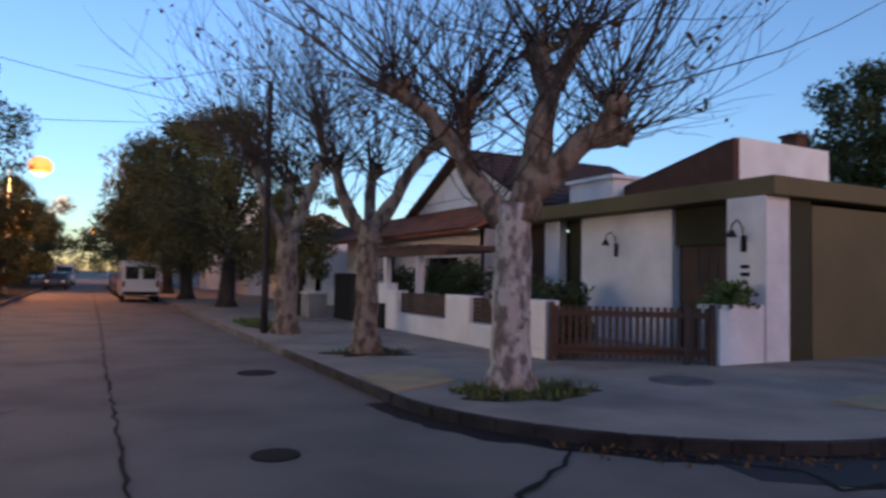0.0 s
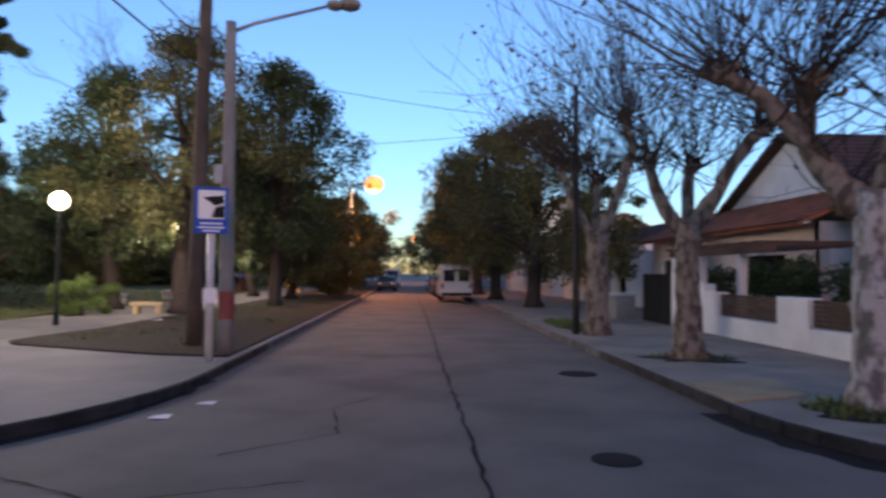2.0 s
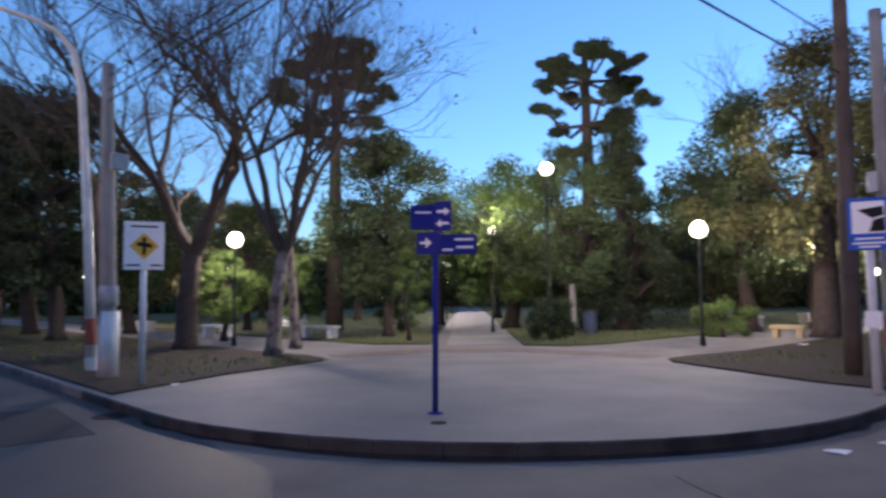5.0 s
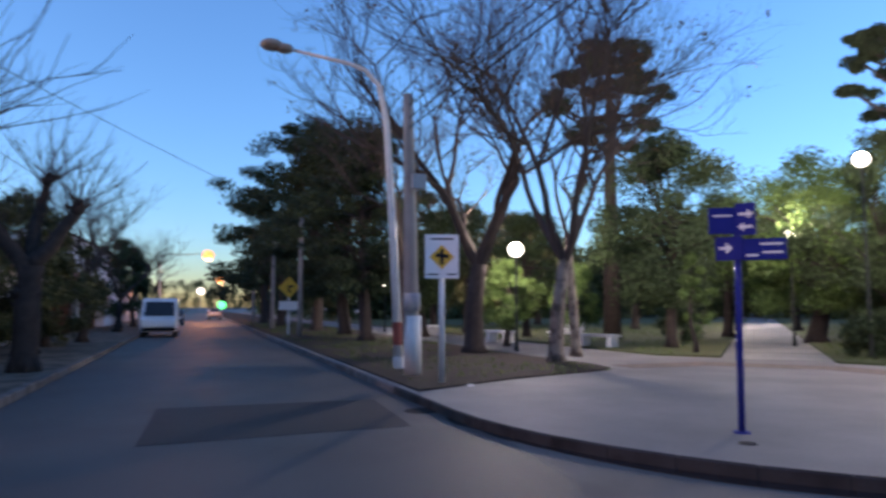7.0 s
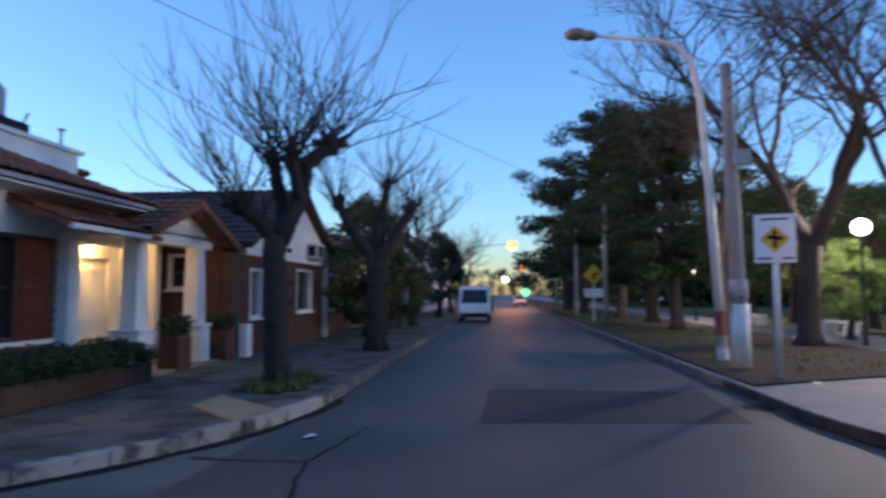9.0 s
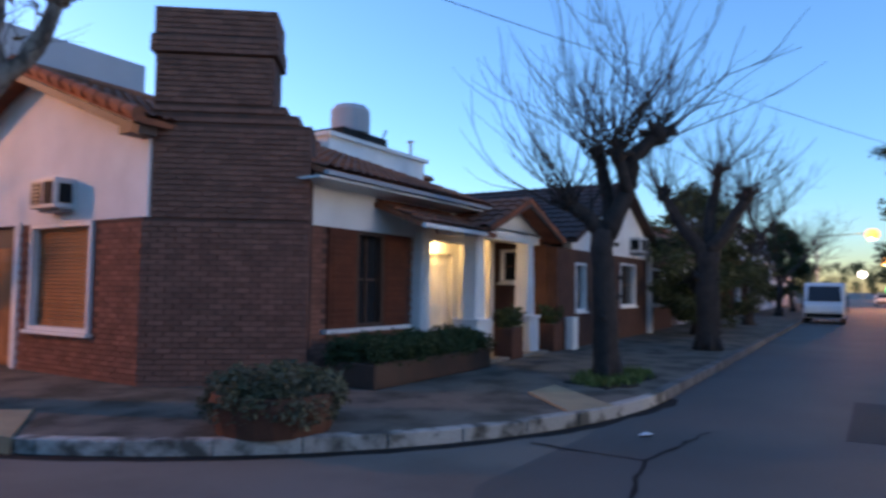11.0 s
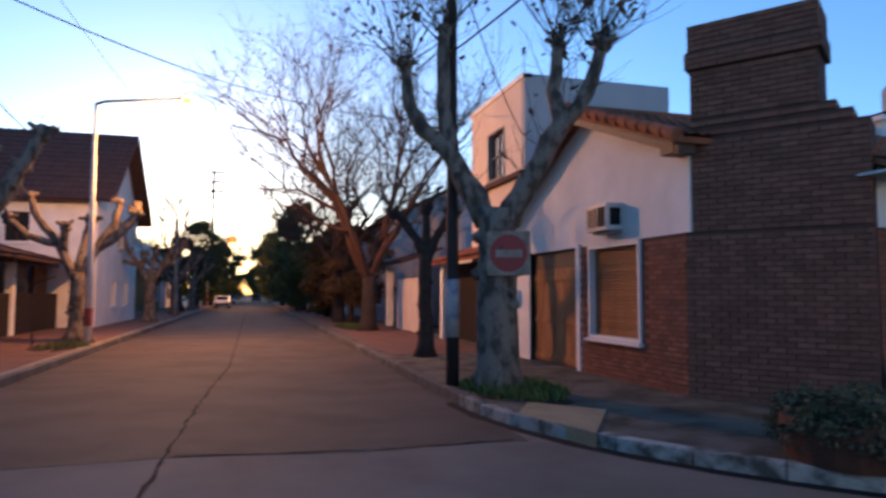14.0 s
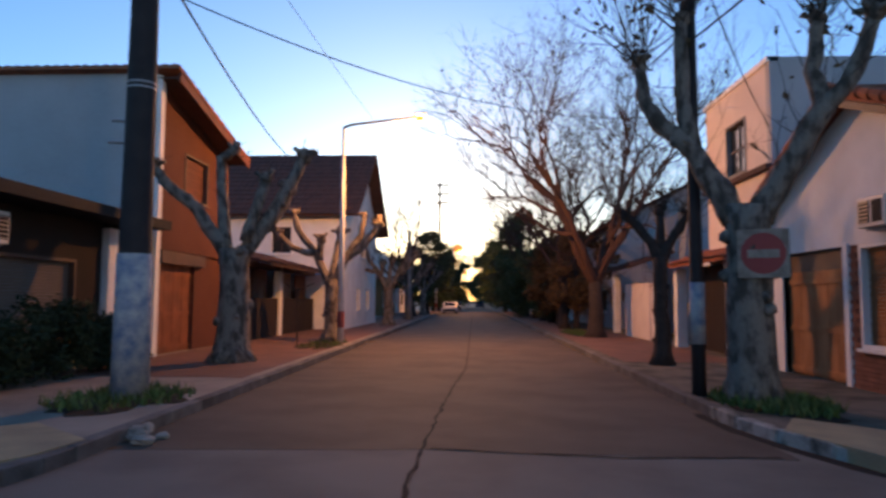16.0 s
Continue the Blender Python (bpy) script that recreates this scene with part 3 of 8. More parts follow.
def grass_patch(name, x0, x1, y0, y1, n, h, z, label, inside=None):
    b = Build()
    p = np.column_stack([np.random.uniform(x0, x1, n), np.random.uniform(y0, y1, n)])
    if inside is not None:
        p = p[[inside(*q) for q in p]]
    n = len(p)
    a = np.random.uniform(0, 2 * math.pi, n)
    hh = h * (0.4 + np.random.random(n))
    w = 0.012 + h * 0.06
    lean = hh * 0.6
    v = np.empty((n, 3, 3))
    v[:, 0] = np.column_stack([p[:, 0] - w * np.cos(a), p[:, 1] - w * np.sin(a), np.full(n, z)])
    v[:, 1] = np.column_stack([p[:, 0] + w * np.cos(a), p[:, 1] + w * np.sin(a), np.full(n, z)])
    v[:, 2] = np.column_stack([p[:, 0] - lean * np.sin(a), p[:, 1] + lean * np.cos(a), z + hh])
    b.add(v.reshape(-1, 3), [(3 * i, 3 * i + 1, 3 * i + 2) for i in range(n)])
    return solid(name, b, GRASS, label, "grass", "stuff", base=(x0, y0, z))


def disc(cx, cy, rx, ry):
    return lambda x, y: ((x - cx) / rx) ** 2 + ((y - cy) / ry) ** 2 < 1 - 0.4 * random.random()


for cx, cy, rx, ry, n, h in ((4.5, 6.5, 1.0, 0.7, 900, 0.07), (-4.1, -9.9, 0.75, 1.25, 1800, 0.12), (-10.8, -3.75, 1.2, 0.55, 1500, 0.1), (4.4, -9.6, 0.9, 1.2, 900, 0.12),
                             (3.9, 17.5, 0.6, 2.2, 900, 0.1), (-4.5, -28.5, 0.7, 2.5, 900, 0.12), (4.2, -20.5, 0.7, 2, 500, 0.08), (4.3, 10.75, 0.8, 0.6, 200, 0.05)):
    sheet("tree_pit", [(cx + q * rx * math.cos(w / 14 * math.pi), cy + q * ry * math.sin(w / 14 * math.pi)) for w, q in ((w, 0.85 + 0.45 * noise.noise(Vector((cx + w * 0.7, cy, 0.5)))) for w in range(28))], CURB + 0.012, SOIL, "bare soil patch round a street tree", "tree pit", 0.08)
    grass_patch("grass_tuft", cx - rx, cx + rx, cy - ry, cy + ry, n, h, CURB + 0.02, "short grass round a street tree", disc(cx, cy, rx, ry))
grass_patch("grass_strip", -60, -12, 3.5, 8.2, 9000, 0.06, CURB + 0.03, "thin grass over the planting strip", lambda x, y: noise.noise(Vector((x * 0.4, y * 0.6, 0))) > -0.1 and x < -11.4 - 0.3 * (y - 3.5))
grass_patch("grass_strip", -7.2, -3.4, 12, 60, 5000, 0.06, CURB + 0.03, "thin grass over the planting strip", lambda x, y: noise.noise(Vector((x * 0.4, y * 0.4, 5))) > 0.05)
grass_patch("lawn_grass", -45, -15, 12, 40, 9000, 0.09, CURB + 0.05, "thin lawn grass", lambda x, y: x + y < -3.2)
grass_patch("lawn_grass", -35, -11.3, 14.5, 45, 9000, 0.09, CURB + 0.05, "thin lawn grass", lambda x, y: x + y > 1.8)
# ---- openings on walls ----
def framed_window(owner, face, c, u0, u1, z0, z1, fill="glass", bars=1, trim=WHITE_TRIM, depth=0.12, name="window", slat=WOOD):
    """A window in an opening: frame, sill, panes or a slatted shutter, set back in the wall."""
    w = 0.06
    fr = Build()
    for a, b, p, q in ((u0, u0 + w, z0, z1), (u1 - w, u1, z0, z1), (u0 + w, u1 - w, z1 - w, z1), (u0 + w, u1 - w, z0, z0 + w)):
        fr.face_box(face, c, a, b, p, q, -depth, 0.025)
    win = part(name, fr, trim, owner)
    part("sill", Build().face_box(face, c, u0 - 0.05, u1 + 0.05, z0 - 0.05, z0 - 0.002, -0.03, 0.08), trim, win)
    if fill == "glass":
        part("pane", Build().face_box(face, c, u0 + w, u1 - w, z0 + w, z1 - w, -depth, -depth + 0.015), GLASS_DARK, win, "dark window glass")
        mb = Build()
        for i in range(1, bars + 1):
            m = u0 + (u1 - u0) * i / (bars + 1)
            mb.face_box(face, c, m - 0.018, m + 0.018, z0 + w, z1 - w, -depth + 0.017, -depth + 0.05)
        m = (z0 + z1) / 2
        mb.face_box(face, c, u0 + w, u1 - w, m - 0.015, m + 0.015, -depth + 0.017, -depth + 0.045)
        part("glazing_bar", mb, trim if trim is not WHITE_TRIM else WOOD_DARK, win)
    else:
        z = z0 + w
        k = 0
        while z < z1 - w - 0.01:
            part("slat", Build().face_box(face, c, u0 + w, u1 - w, z, min(z + 0.052, z1 - w), -depth, -depth + 0.02 + 0.008 * (k % 2)), slat, win)
            z += 0.057
            k += 1
    return win


def plank_door(owner, face, c, u0, u1, z0, z1, planks, mat=WOOD, name="garage_door", label="varnished plank garage door", rails=(0.06, 0.45, 0.9), deep=-0.1):
    door = part(name, Build().face_box(face, c, u0, u1, z0, z1, deep - 0.05, deep - 0.02), WOOD_DARK, owner, label)
    w = (u1 - u0) / planks
    for i in range(planks):
        part("plank", Build().face_box(face, c, u0 + w * i + 0.006, u0 + w * (i + 1) - 0.006, z0 + 0.01, z1, deep - 0.02, deep + 0.004 * (i % 2)), mat, door)
    for f in rails:
        z = z0 + (z1 - z0) * f
        part("rail", Build().face_box(face, c, u0 + 0.01, u1 - 0.01, z - 0.045, z + 0.045, deep + 0.005, deep + 0.03), mat, door)
    return door


def air_conditioner(face, c, u, z, w=0.85, h=0.5, d=0.42):
    ac = thing("air_conditioner", (c, u, z) if face in "EW" else (u, c, z), "pale boxy window air conditioner set in the wall", "air conditioner")
    part("case", Build().face_box(face, c, u - w / 2, u + w / 2, z, z + h, -0.05, d), STEEL, ac, bevel=0.012)
    part("grille", Build().face_box(face, c, u - w / 2 + 0.05, u - 0.02, z + 0.06, z + h - 0.06, d, d + 0.012), BLACK, ac, "dark louvred grille")
    part("grille", Build().face_box(face, c, u + 0.05, u + w / 2 - 0.05, z + 0.06, z + h - 0.06, d, d + 0.012), BLACK, ac, "dark louvred grille")
    for k in range(6):
        zz = z + 0.08 + k * (h - 0.16) / 5
        part("louvre", Build().face_box(face, c, u - w / 2 + 0.05, u - 0.02, zz - 0.008, zz + 0.008, d + 0.012, d + 0.02), GREY_STEEL, ac)
    side = Build().face_box(face, c, u + w / 2 - 0.001, u + w / 2 + 0.006, z + 0.08, z + h - 0.08, 0.06, d - 0.06)
    part("side_grille", side, BLACK, ac, "dark louvred side grille")
    part("bracket", Build().face_box(face, c, u - w / 2 + 0.05, u + w / 2 - 0.05, z - 0.04, z - 0.001, 0, d - 0.1), GREY_STEEL, ac)
    return ac


# ---- brick corner house (south-west) ----
house = thing("corner_house", (-8, -10, CURB), "brick and white rendered corner house with clay tile roof", "house")
AX, BY = -6.2, -7.2  # street walls
GAR, WIN = (-14.05, -11.93, CURB, 2.36), (-11.47, -9.83, 0.76, 2.36)
FW = (-10.2, -8.2, 0.84, 2.34)
part("wall", Build().wall("E", AX, -15.2, -8.6, 2.37, 3.25, thick=0.25).wall("E", AX, -15.2, -14.05, CURB, 2.37, thick=0.25), WHITE, house)
gable = Build().hull([(AX, -15.2, 3.25), (AX, -8.6, 3.25), (AX, -8.6, 3.68), (AX, -11.55, 4.66), (AX, -15.2, 3.26)], (-0.25, 0, 0))
part("gable", gable, WHITE, house)
part("brick_backing", Build().wall("E", AX - 0.02, -14.05, -8.62, CURB, 2.369, [GAR, WIN], 0.23), MORTAR, house, "brickwork joints")
part("brick_backing", Build().wall("N", BY - 0.02, -10.4, -7.4, CURB, 2.35, [FW], 0.23), MORTAR, house, "brickwork joints")
part("wall", Build().wall("N", BY, -12.6, -7.35, 2.35, 3.12, thick=0.25), WHITE, house)
for y0, y1, z1 in ((-14.17, -14.05, 2.42), (-11.93, -11.78, 2.42)):
    part("door_post", Build().face_box("E", AX, y0, y1, CURB, z1, -0.15, 0.03), WHITE_TRIM, house, bevel=0.008)
part("lintel", Build().face_box("E", AX, -14.05, -11.93, 2.02, 2.36, -0.16, -0.1), WOOD_DARK, house, "dark boarded panel over the garage door")
plank_door(house, "E", AX, -14.05, -11.93, CURB + 0.01, 2.02, 9, WOOD_PALE)
framed_window(house, "E", AX, *WIN, fill="slats", slat=WOOD_PALE)
fw = framed_window(house, "N", BY, -9.55, -8.85, FW[2], FW[3], bars=1, trim=WOOD_DARK)
for u0, u1 in ((-10.2, -9.56), (-8.84, -8.2)):
    sh = part("shutter", Build().face_box("N", BY, u0, u1, FW[2], FW[3], -0.02, 0.03), WOOD_RED, house, "open red-brown louvred shutter")
    for k in range(16):
        z = FW[2] + 0.08 + k * 0.084
        part("slat", Build().face_box("N", BY, u0 + 0.07, u1 - 0.07, z, z + 0.05, 0.03, 0.045), WOOD_RED, sh)
part("long_sill", Build().face_box("N", BY, -10.3, -8.1, 0.78, 0.84, -0.05, 0.1), WHITE_TRIM, house)
part("side_wall", Build().box(-24, AX - 0.25, -15.2, -15.0, CURB, 3.2).box(-24, -23.8, -15.2, -8, CURB, 3.2), WHITE, house)
roof = Build()
tile_roof(roof, (-7.55, -6.7, 3.08), (-5.2, 0, 0), (0, -4.9, 1.74), 26, 15)
tile_roof(roof, (-5.85, -8.35, 3.62), (-1.7, 0, 0), (0, -3.25, 1.2), 9, 10)
tile_roof(roof, (-5.85, -15.5, 2.95), (-12, 0, 0), (0, 3.95, 1.87), 60, 12)
part("roof", roof, ROOF_TILE, house, "weathered barrel clay tiles")
part("ridge", Build().tube([(-5.85, -11.55, 4.84), (-12.7, -11.55, 4.86)], [0.09, 0.09], 8), ROOF_TILE, house)
part("fascia", Build().hull([(-5.9, -8.36, 3.5), (-5.9, -11.55, 4.7), (-5.9, -11.55, 4.58), (-5.9, -8.36, 3.38)], (0.04, 0, 0)).hull([(-5.9, -15.5, 2.8), (-5.9, -11.55, 4.7), (-5.9, -11.55, 4.58), (-5.9, -15.5, 2.68)], (0.04, 0, 0)), WOOD_DARK, house)
for y, z in ((-8.36, 3.64), (-15.5, 2.98)):
    n = 11
    for k in range(n):
        f, g = k / n, (k + 1.15) / n
        part("verge_tile", Build().tube([(-5.86, y + (-11.55 - y) * f, z + (4.86 - z) * f), (-5.86, y + (-11.55 - y) * g, z + (4.86 - z) * g + 0.015)], [0.1, 0.075], 8), ROOF_TILE, house)
part("gutter", Build().box(-12.6, -7.5, -6.68, -6.6, 2.98, 3.04), GREY_RENDER, house, "grey eaves gutter")
part("soffit", Build().box(-12.6, -7.4, -7.2, -6.66, 2.93, 2.96), WHITE_TRIM, house)
part("beam_end", Build().box(-6.2, -5.85, -8.75, -8.45, 3.42, 3.56), WOOD_DARK, house)
# canted chimney breast with a capped top and stepped shoulder
P, Q = Vector((-6.17, -8.66)), Vector((-7.5, -6.92))
dirn = (Q - P).normalized()
outn = Vector((-dirn.y, dirn.x))
if outn.x < 0:
    outn = -outn


def canted(b, s0, s1, z0, z1, d0, d1):
    a, c = P + dirn * s0, P + dirn * s1
    ring = [a + outn * d0, c + outn * d0, c + outn * d1, a + outn * d1]
    if (ring[1] - ring[0]).cross(ring[2] - ring[1]) < 0:
        ring.reverse()
    return b.prism([tuple(r) for r in ring], z0, z1)


LEN = (Q - P).length
TOP = 1.66
part("chimney", canted(Build(), 0.1, TOP, 2.37, 4.62, -0.75, -0.02), MORTAR, house, "broad brick chimney breast across the corner")
part("chimney_foot", canted(Build(), 0, TOP, CURB, 2.369, -0.75, -0.02), MORTAR, house)
for s0, s1, top in ((TOP, TOP + 0.18, 3.92), (TOP + 0.18, TOP + 0.36, 3.8), (TOP + 0.36, LEN, 3.66)):
    part("chimney_shoulder", canted(Build(), s0, s1, CURB, top, -0.75, -0.02), MORTAR, house)
part("chimney_cap", canted(canted(Build(), 0.04, TOP + 0.06, 4.6, 4.86, -0.8, 0.03), 0.08, TOP + 0.03, 4.86, 5.24, -0.78, 0.0), MORTAR, house, "stepped brick chimney cap", bevel=0.01)
air_conditioner("E", AX, -10.63, 2.55, 0.66, 0.44, 0.31)
mail = thing("mail_box", (AX, -14.8, 1.3), "small white letter box on the wall", "mail box")
part("case", Build().face_box("E", AX, -14.98, -14.62, 1.28, 1.62, 0, 0.12), WHITE_TRIM, mail, bevel=0.01)
for u in (-14.87, -14.73):
    part("slot", Build().face_box("E", AX, u - 0.05, u + 0.03, 1.36, 1.56, 0.12, 0.128), GREY_STEEL, mail)

# porch
porch = thing("porch", (-12.5, -7, CURB), "lit entrance porch with white tapered columns and tiled gable", "porch")
for u0, u1 in ((-11.75, -11.25), (-13.95, -13.5)):
    m = (u0 + u1) / 2
    col = part("pedestal", Build().box(u0, u1, -6.85, -6.35, CURB, 0.86).box(u0 - 0.03, u1 + 0.03, -6.88, -6.32, 0.86, 0.92), WHITE, porch, bevel=0.012)
    part("column", Build().hull([(m - 0.2, -6.72, 0.92), (m + 0.2, -6.72, 0.92), (m + 0.12, -6.72, 2.42), (m - 0.12, -6.72, 2.42)], (0, 0.28, 0)), WHITE, col)
part("pilaster", Build().hull([(-10.8, -7.3, CURB), (-10.42, -7.3, CURB), (-10.48, -7.3, 2.45), (-10.74, -7.3, 2.45)], (0, 0.25, 0)), WHITE, porch)
part("step", Build().box(-14.1, -10.9, -6.9, -6.2, CURB - 0.05, CURB + 0.05), CEMENT, porch)
part("beam", Build().box(-14.3, -10.6, -6.8, -6.5, 2.42, 2.58), WHITE_TRIM, porch)
part("back_wall", Build().wall("N", -8.3, -14.6, -10.4, CURB, 3.1, [(-13.6, -12.7, CURB, 2.2)]), WHITE, porch)
part("side_wall", Build().box(-10.62, -10.4, -8.3, -7.45, CURB, 2.6), WHITE, porch)
part("side_wall", Build().box(-14.1, -13.9, -8.3, -7.5, CURB, 2.6), WHITE, porch)
part("ceiling", Build().box(-14.4, -10.4, -8.3, -6.5, 2.6, 2.64), WHITE, porch)
plank_door(porch, "N", -8.3, -13.6, -12.7, CURB + 0.02, 2.2, 5, WHITE, "front_door", "pale panelled front door")
for corner, along, slope, n, m in (((-9.3, -6.15, 2.46), (-2.3, 0, 0), (0, -2.3, 0.85), 12, 7), ((-11.15, -6.05, 2.55), (0, -3.6, 0), (-1.75, 0, 0.72), 14, 6), ((-14.75, -9.65, 2.55), (0, 3.6, 0), (1.85, 0, 0.72), 14, 6)):
    part("roof_slope", tile_roof(Build(), corner, along, slope, n, m), ROOF_TILE, porch, "dark weathered clay tiles")
part("eaves_board", Build().box(-11.2, -9.2, -6.2, -6.13, 2.39, 2.46), WHITE_TRIM, porch)
part("gable_board", Build().hull([(-11.1, -6.12, 2.58), (-12.9, -6.12, 3.26), (-14.7, -6.12, 2.58), (-14.55, -6.12, 2.48), (-12.9, -6.12, 3.1), (-11.25, -6.12, 2.48)], (0, 0.06, 0)), WOOD_DARK, porch)
part("gable_infill", Build().hull([(-11.3, -6.5, 2.58), (-12.9, -6.5, 3.18), (-14.5, -6.5, 2.58)], (0, -0.1, 0)), WHITE, porch)
wl1 = thing("wall_lamp", (-12.3, -8.2, 2.2), "small glowing glass wall lamp beside the door", "lamp")
part("globe", Build().ball((-12.55, -8.16, 2.52), 0.08), WARM, wl1, smooth=True)
part("bracket", Build().box(-12.58, -12.52, -8.3, -8.16, 2.4, 2.44), BLACK, wl1)
lamp((-12.75, -8.08, 2.4), 46, (1.0, 0.66, 0.22), 0.06)
for u, w, mt, lb in ((-12.5, 0.5, POT, "clay pot"), (-14.6, 0.55, POT, "clay pot")):
    pot = thing("potted_shrub", (u, -6.25, CURB), "dark shrub in a tall clay planter beside the porch", "potted plant")
    part("pot", Build().box(u - w / 2, u + w / 2, -6.55, -6.15, CURB, 0.72), mt, pot, bevel=0.02)
    part("foliage", Build().leaves([(u + random.uniform(-0.25, 0.25), -6.35 + random.uniform(-0.15, 0.15), 0.88 + random.uniform(-0.1, 0.15)) for _ in range(14)], 0.16, 60, 0.05), LEAF_DARK, pot)
# rooftop block with the water tank
block = solid("rooftop_block", Build().box(-16.8, -12.7, -14, -11.2, 3.0, 5.05).box(-16.9, -12.6, -14.1, -11.1, 5.05, 5.15), WHITE, "white rendered rooftop block", "building")
tank = thing("water_tank", (-13.9, -11.7, 5.15), "round grey roof water tank on a dark slab", "water tank")
part("slab", Build().box(-15.0, -13.2, -12.5, -11.2, 5.152, 5.38), BLACK, tank)
part("tank", Build().tube([(-13.95, -11.6, 5.38), (-13.95, -11.6, 5.95), (-13.95, -11.6, 6.08), (-13.95, -11.6, 6.14)], [0.5, 0.5, 0.4, 0.15], 20), GREY_RENDER, tank, smooth=False)
part("strut", Build().tube([(-15.0, -11.5, 5.15), (-15.35, -11.5, 5.75)], [0.03, 0.03], 6), GREY_STEEL, tank)
vent = solid("vent_pipe", Build().tube([(-16.4, -11.4, 5.15), (-16.4, -11.4, 5.6)], [0.04, 0.04], 8).tube([(-16.4, -11.4, 5.6), (-16.4, -11.4, 5.64)], [0.1, 0.1], 8), GREY_STEEL, "thin roof vent pipe", "vent pipe")

# two-storey house behind
tall = thing("two_storey_house", (-9, -18, CURB), "pale two-storey house with flat roof", "house")
TW = (-18.9, -17.6, 4.7, 6.1)
# East wall is tinted pink for the sky glow, north wall greyed for shade.
part("wall", Build().wall("E", -7.0, -20.4, -16.42, CURB, 7.0, [TW]), PINK_RENDER, tall)
part("north_wall", Build().wall("N", -16.2, -11.2, -7.0, CURB, 7.1), GREY_RENDER, tall, "party wall, its shade put into bluish grey")
part("west_wall", Build().box(-11.2, -11.0, -20.4, -16.42, CURB, 7.0).box(-11.0, -7.22, -20.4, -20.2, CURB, 7.0), GREY_RENDER, tall)
part("flat_roof", Build().box(-11.0, -7.22, -20.2, -16.42, 6.6, 6.8), GREY_RENDER, tall)
part("parapet", Build().box(-7.22, -6.95, -20.5, -16.2, 7.0, 7.12), WHITE_TRIM, tall)
part("ledge", Build().box(-7.0, -6.85, -20.4, -16.2, 4.5, 4.62), ROOF_DARK, tall)
framed_window(tall, "E", -7.0, *TW, trim=POLE_GREY)
# brick house next along the side street
h2 = thing("brick_house", (-20, -10, CURB), "brick and white house with steep gable", "house")
W1, W2, W3 = (-16.4, -15.7, 0.95, 2.1), (-20.7, -19.2, 1.0, 2.22), (-25.4, -23.0, 0.95, 2.2)
part("wall", Build().wall("N", -6.2, -22.2, -14.6, CURB, 2.4, [W1, W2]), BRICK_FAR, h2)
part("wall", Build().wall("N", -6.4, -26.2, -22.2, CURB, 3.1, [W3]), BRICK_FAR, h2)
part("gable", Build().hull([(-22.2, -6.2, 2.4), (-15.5, -6.2, 2.4), (-15.5, -6.2, 2.75), (-19.2, -6.2, 4.3), (-22.2, -6.2, 2.95)], (0, -0.22, 0)), WHITE, h2)
part("pier", Build().box(-22.3, -22.0, -6.5, -6.1, CURB, 3.0), WHITE, h2)
for w in (W1, W2, W3):
    framed_window(h2, "N", -6.2 if w is not W3 else -6.4, *w, bars=1)
hr = Build()
tile_roof(hr, (-15.0, -5.9, 2.6), (0, -9, 0), (-4.2, 0, 1.85), 36, 12)
tile_roof(hr, (-23.0, -14.9, 2.6), (0, 9, 0), (3.8, 0, 1.85), 36, 12)
tile_roof(hr, (-23, -6.0, 3.0), (-4, 0, 0), (0, -3.5, 1.4), 16, 9)
part("roof", hr, ROOF_DARK, h2, "dark weathered roof tiles")
rl = Build()
tile_roof(rl, (-11.5, -8.6, 3.1), (-5, 0, 0), (0, -3.0, 1.4), 24, 9)
part("rear_roof", rl, ROOF_DARK, h2)
air_conditioner("N", -6.2, -20.5, 2.55, 0.8, 0.45, 0.35)
part("back", Build().box(-26.2, -14.6, -14.2, -14.0, CURB, 2.9).box(-26.2, -26.0, -14, -6.6, CURB, 3.0).wall("E", -14.6, -14, -6.45, CURB, 2.6, [(-7.6, -6.95, 1.6, 2.36)]), BRICK_FAR, h2)
framed_window(h2, "E", -14.6, -7.6, -6.95, 1.6, 2.36, bars=0)
meter = solid("gas_meter_post", Build().box(-15.25, -14.95, -6.15, -5.95, CURB, 0.85), WHITE_TRIM, "small white meter post", "meter", bevel=0.02)

# hedges in front of the corner house
hb = thing("box_hedge", (-9.4, -6.35, CURB), "long clipped hedge in a brick planter", "hedge")
part("planter", Build().box(-11.0, -7.75, -6.75, -5.95, CURB, 0.46), WOOD_DARK, hb, "low brick planter", bevel=0.02)
part("foliage", Build().leaves([(random.uniform(-10.95, -7.75), random.uniform(-6.75, -5.92), random.uniform(0.46, 0.74)) for _ in range(260)], 0.14, 90, 0.028), LEAF_DARK, hb)
pl = thing("round_planter", (-5.35, -5.3, CURB), "bushy grey-green plant in a round clay planter", "planter")
part("planter", Build().tube([(-5.35, -5.3, CURB), (-5.35, -5.3, 0.4), (-5.35, -5.3, 0.5)], [0.52, 0.6, 0.58], 20, 0.03), POT, pl)
part("foliage", Build().leaves([(-5.35 + 0.6 * math.cos(w) * r, -5.3 + 0.6 * math.sin(w) * r, 0.48 + random.uniform(-0.2, 0.18) * (1.1 - 0.3 * r)) for w, r in ((random.uniform(0, 6.28), random.random() ** 0.4) for _ in range(130))], 0.13, 110, 0.028), LEAF_HEDGE, pl)

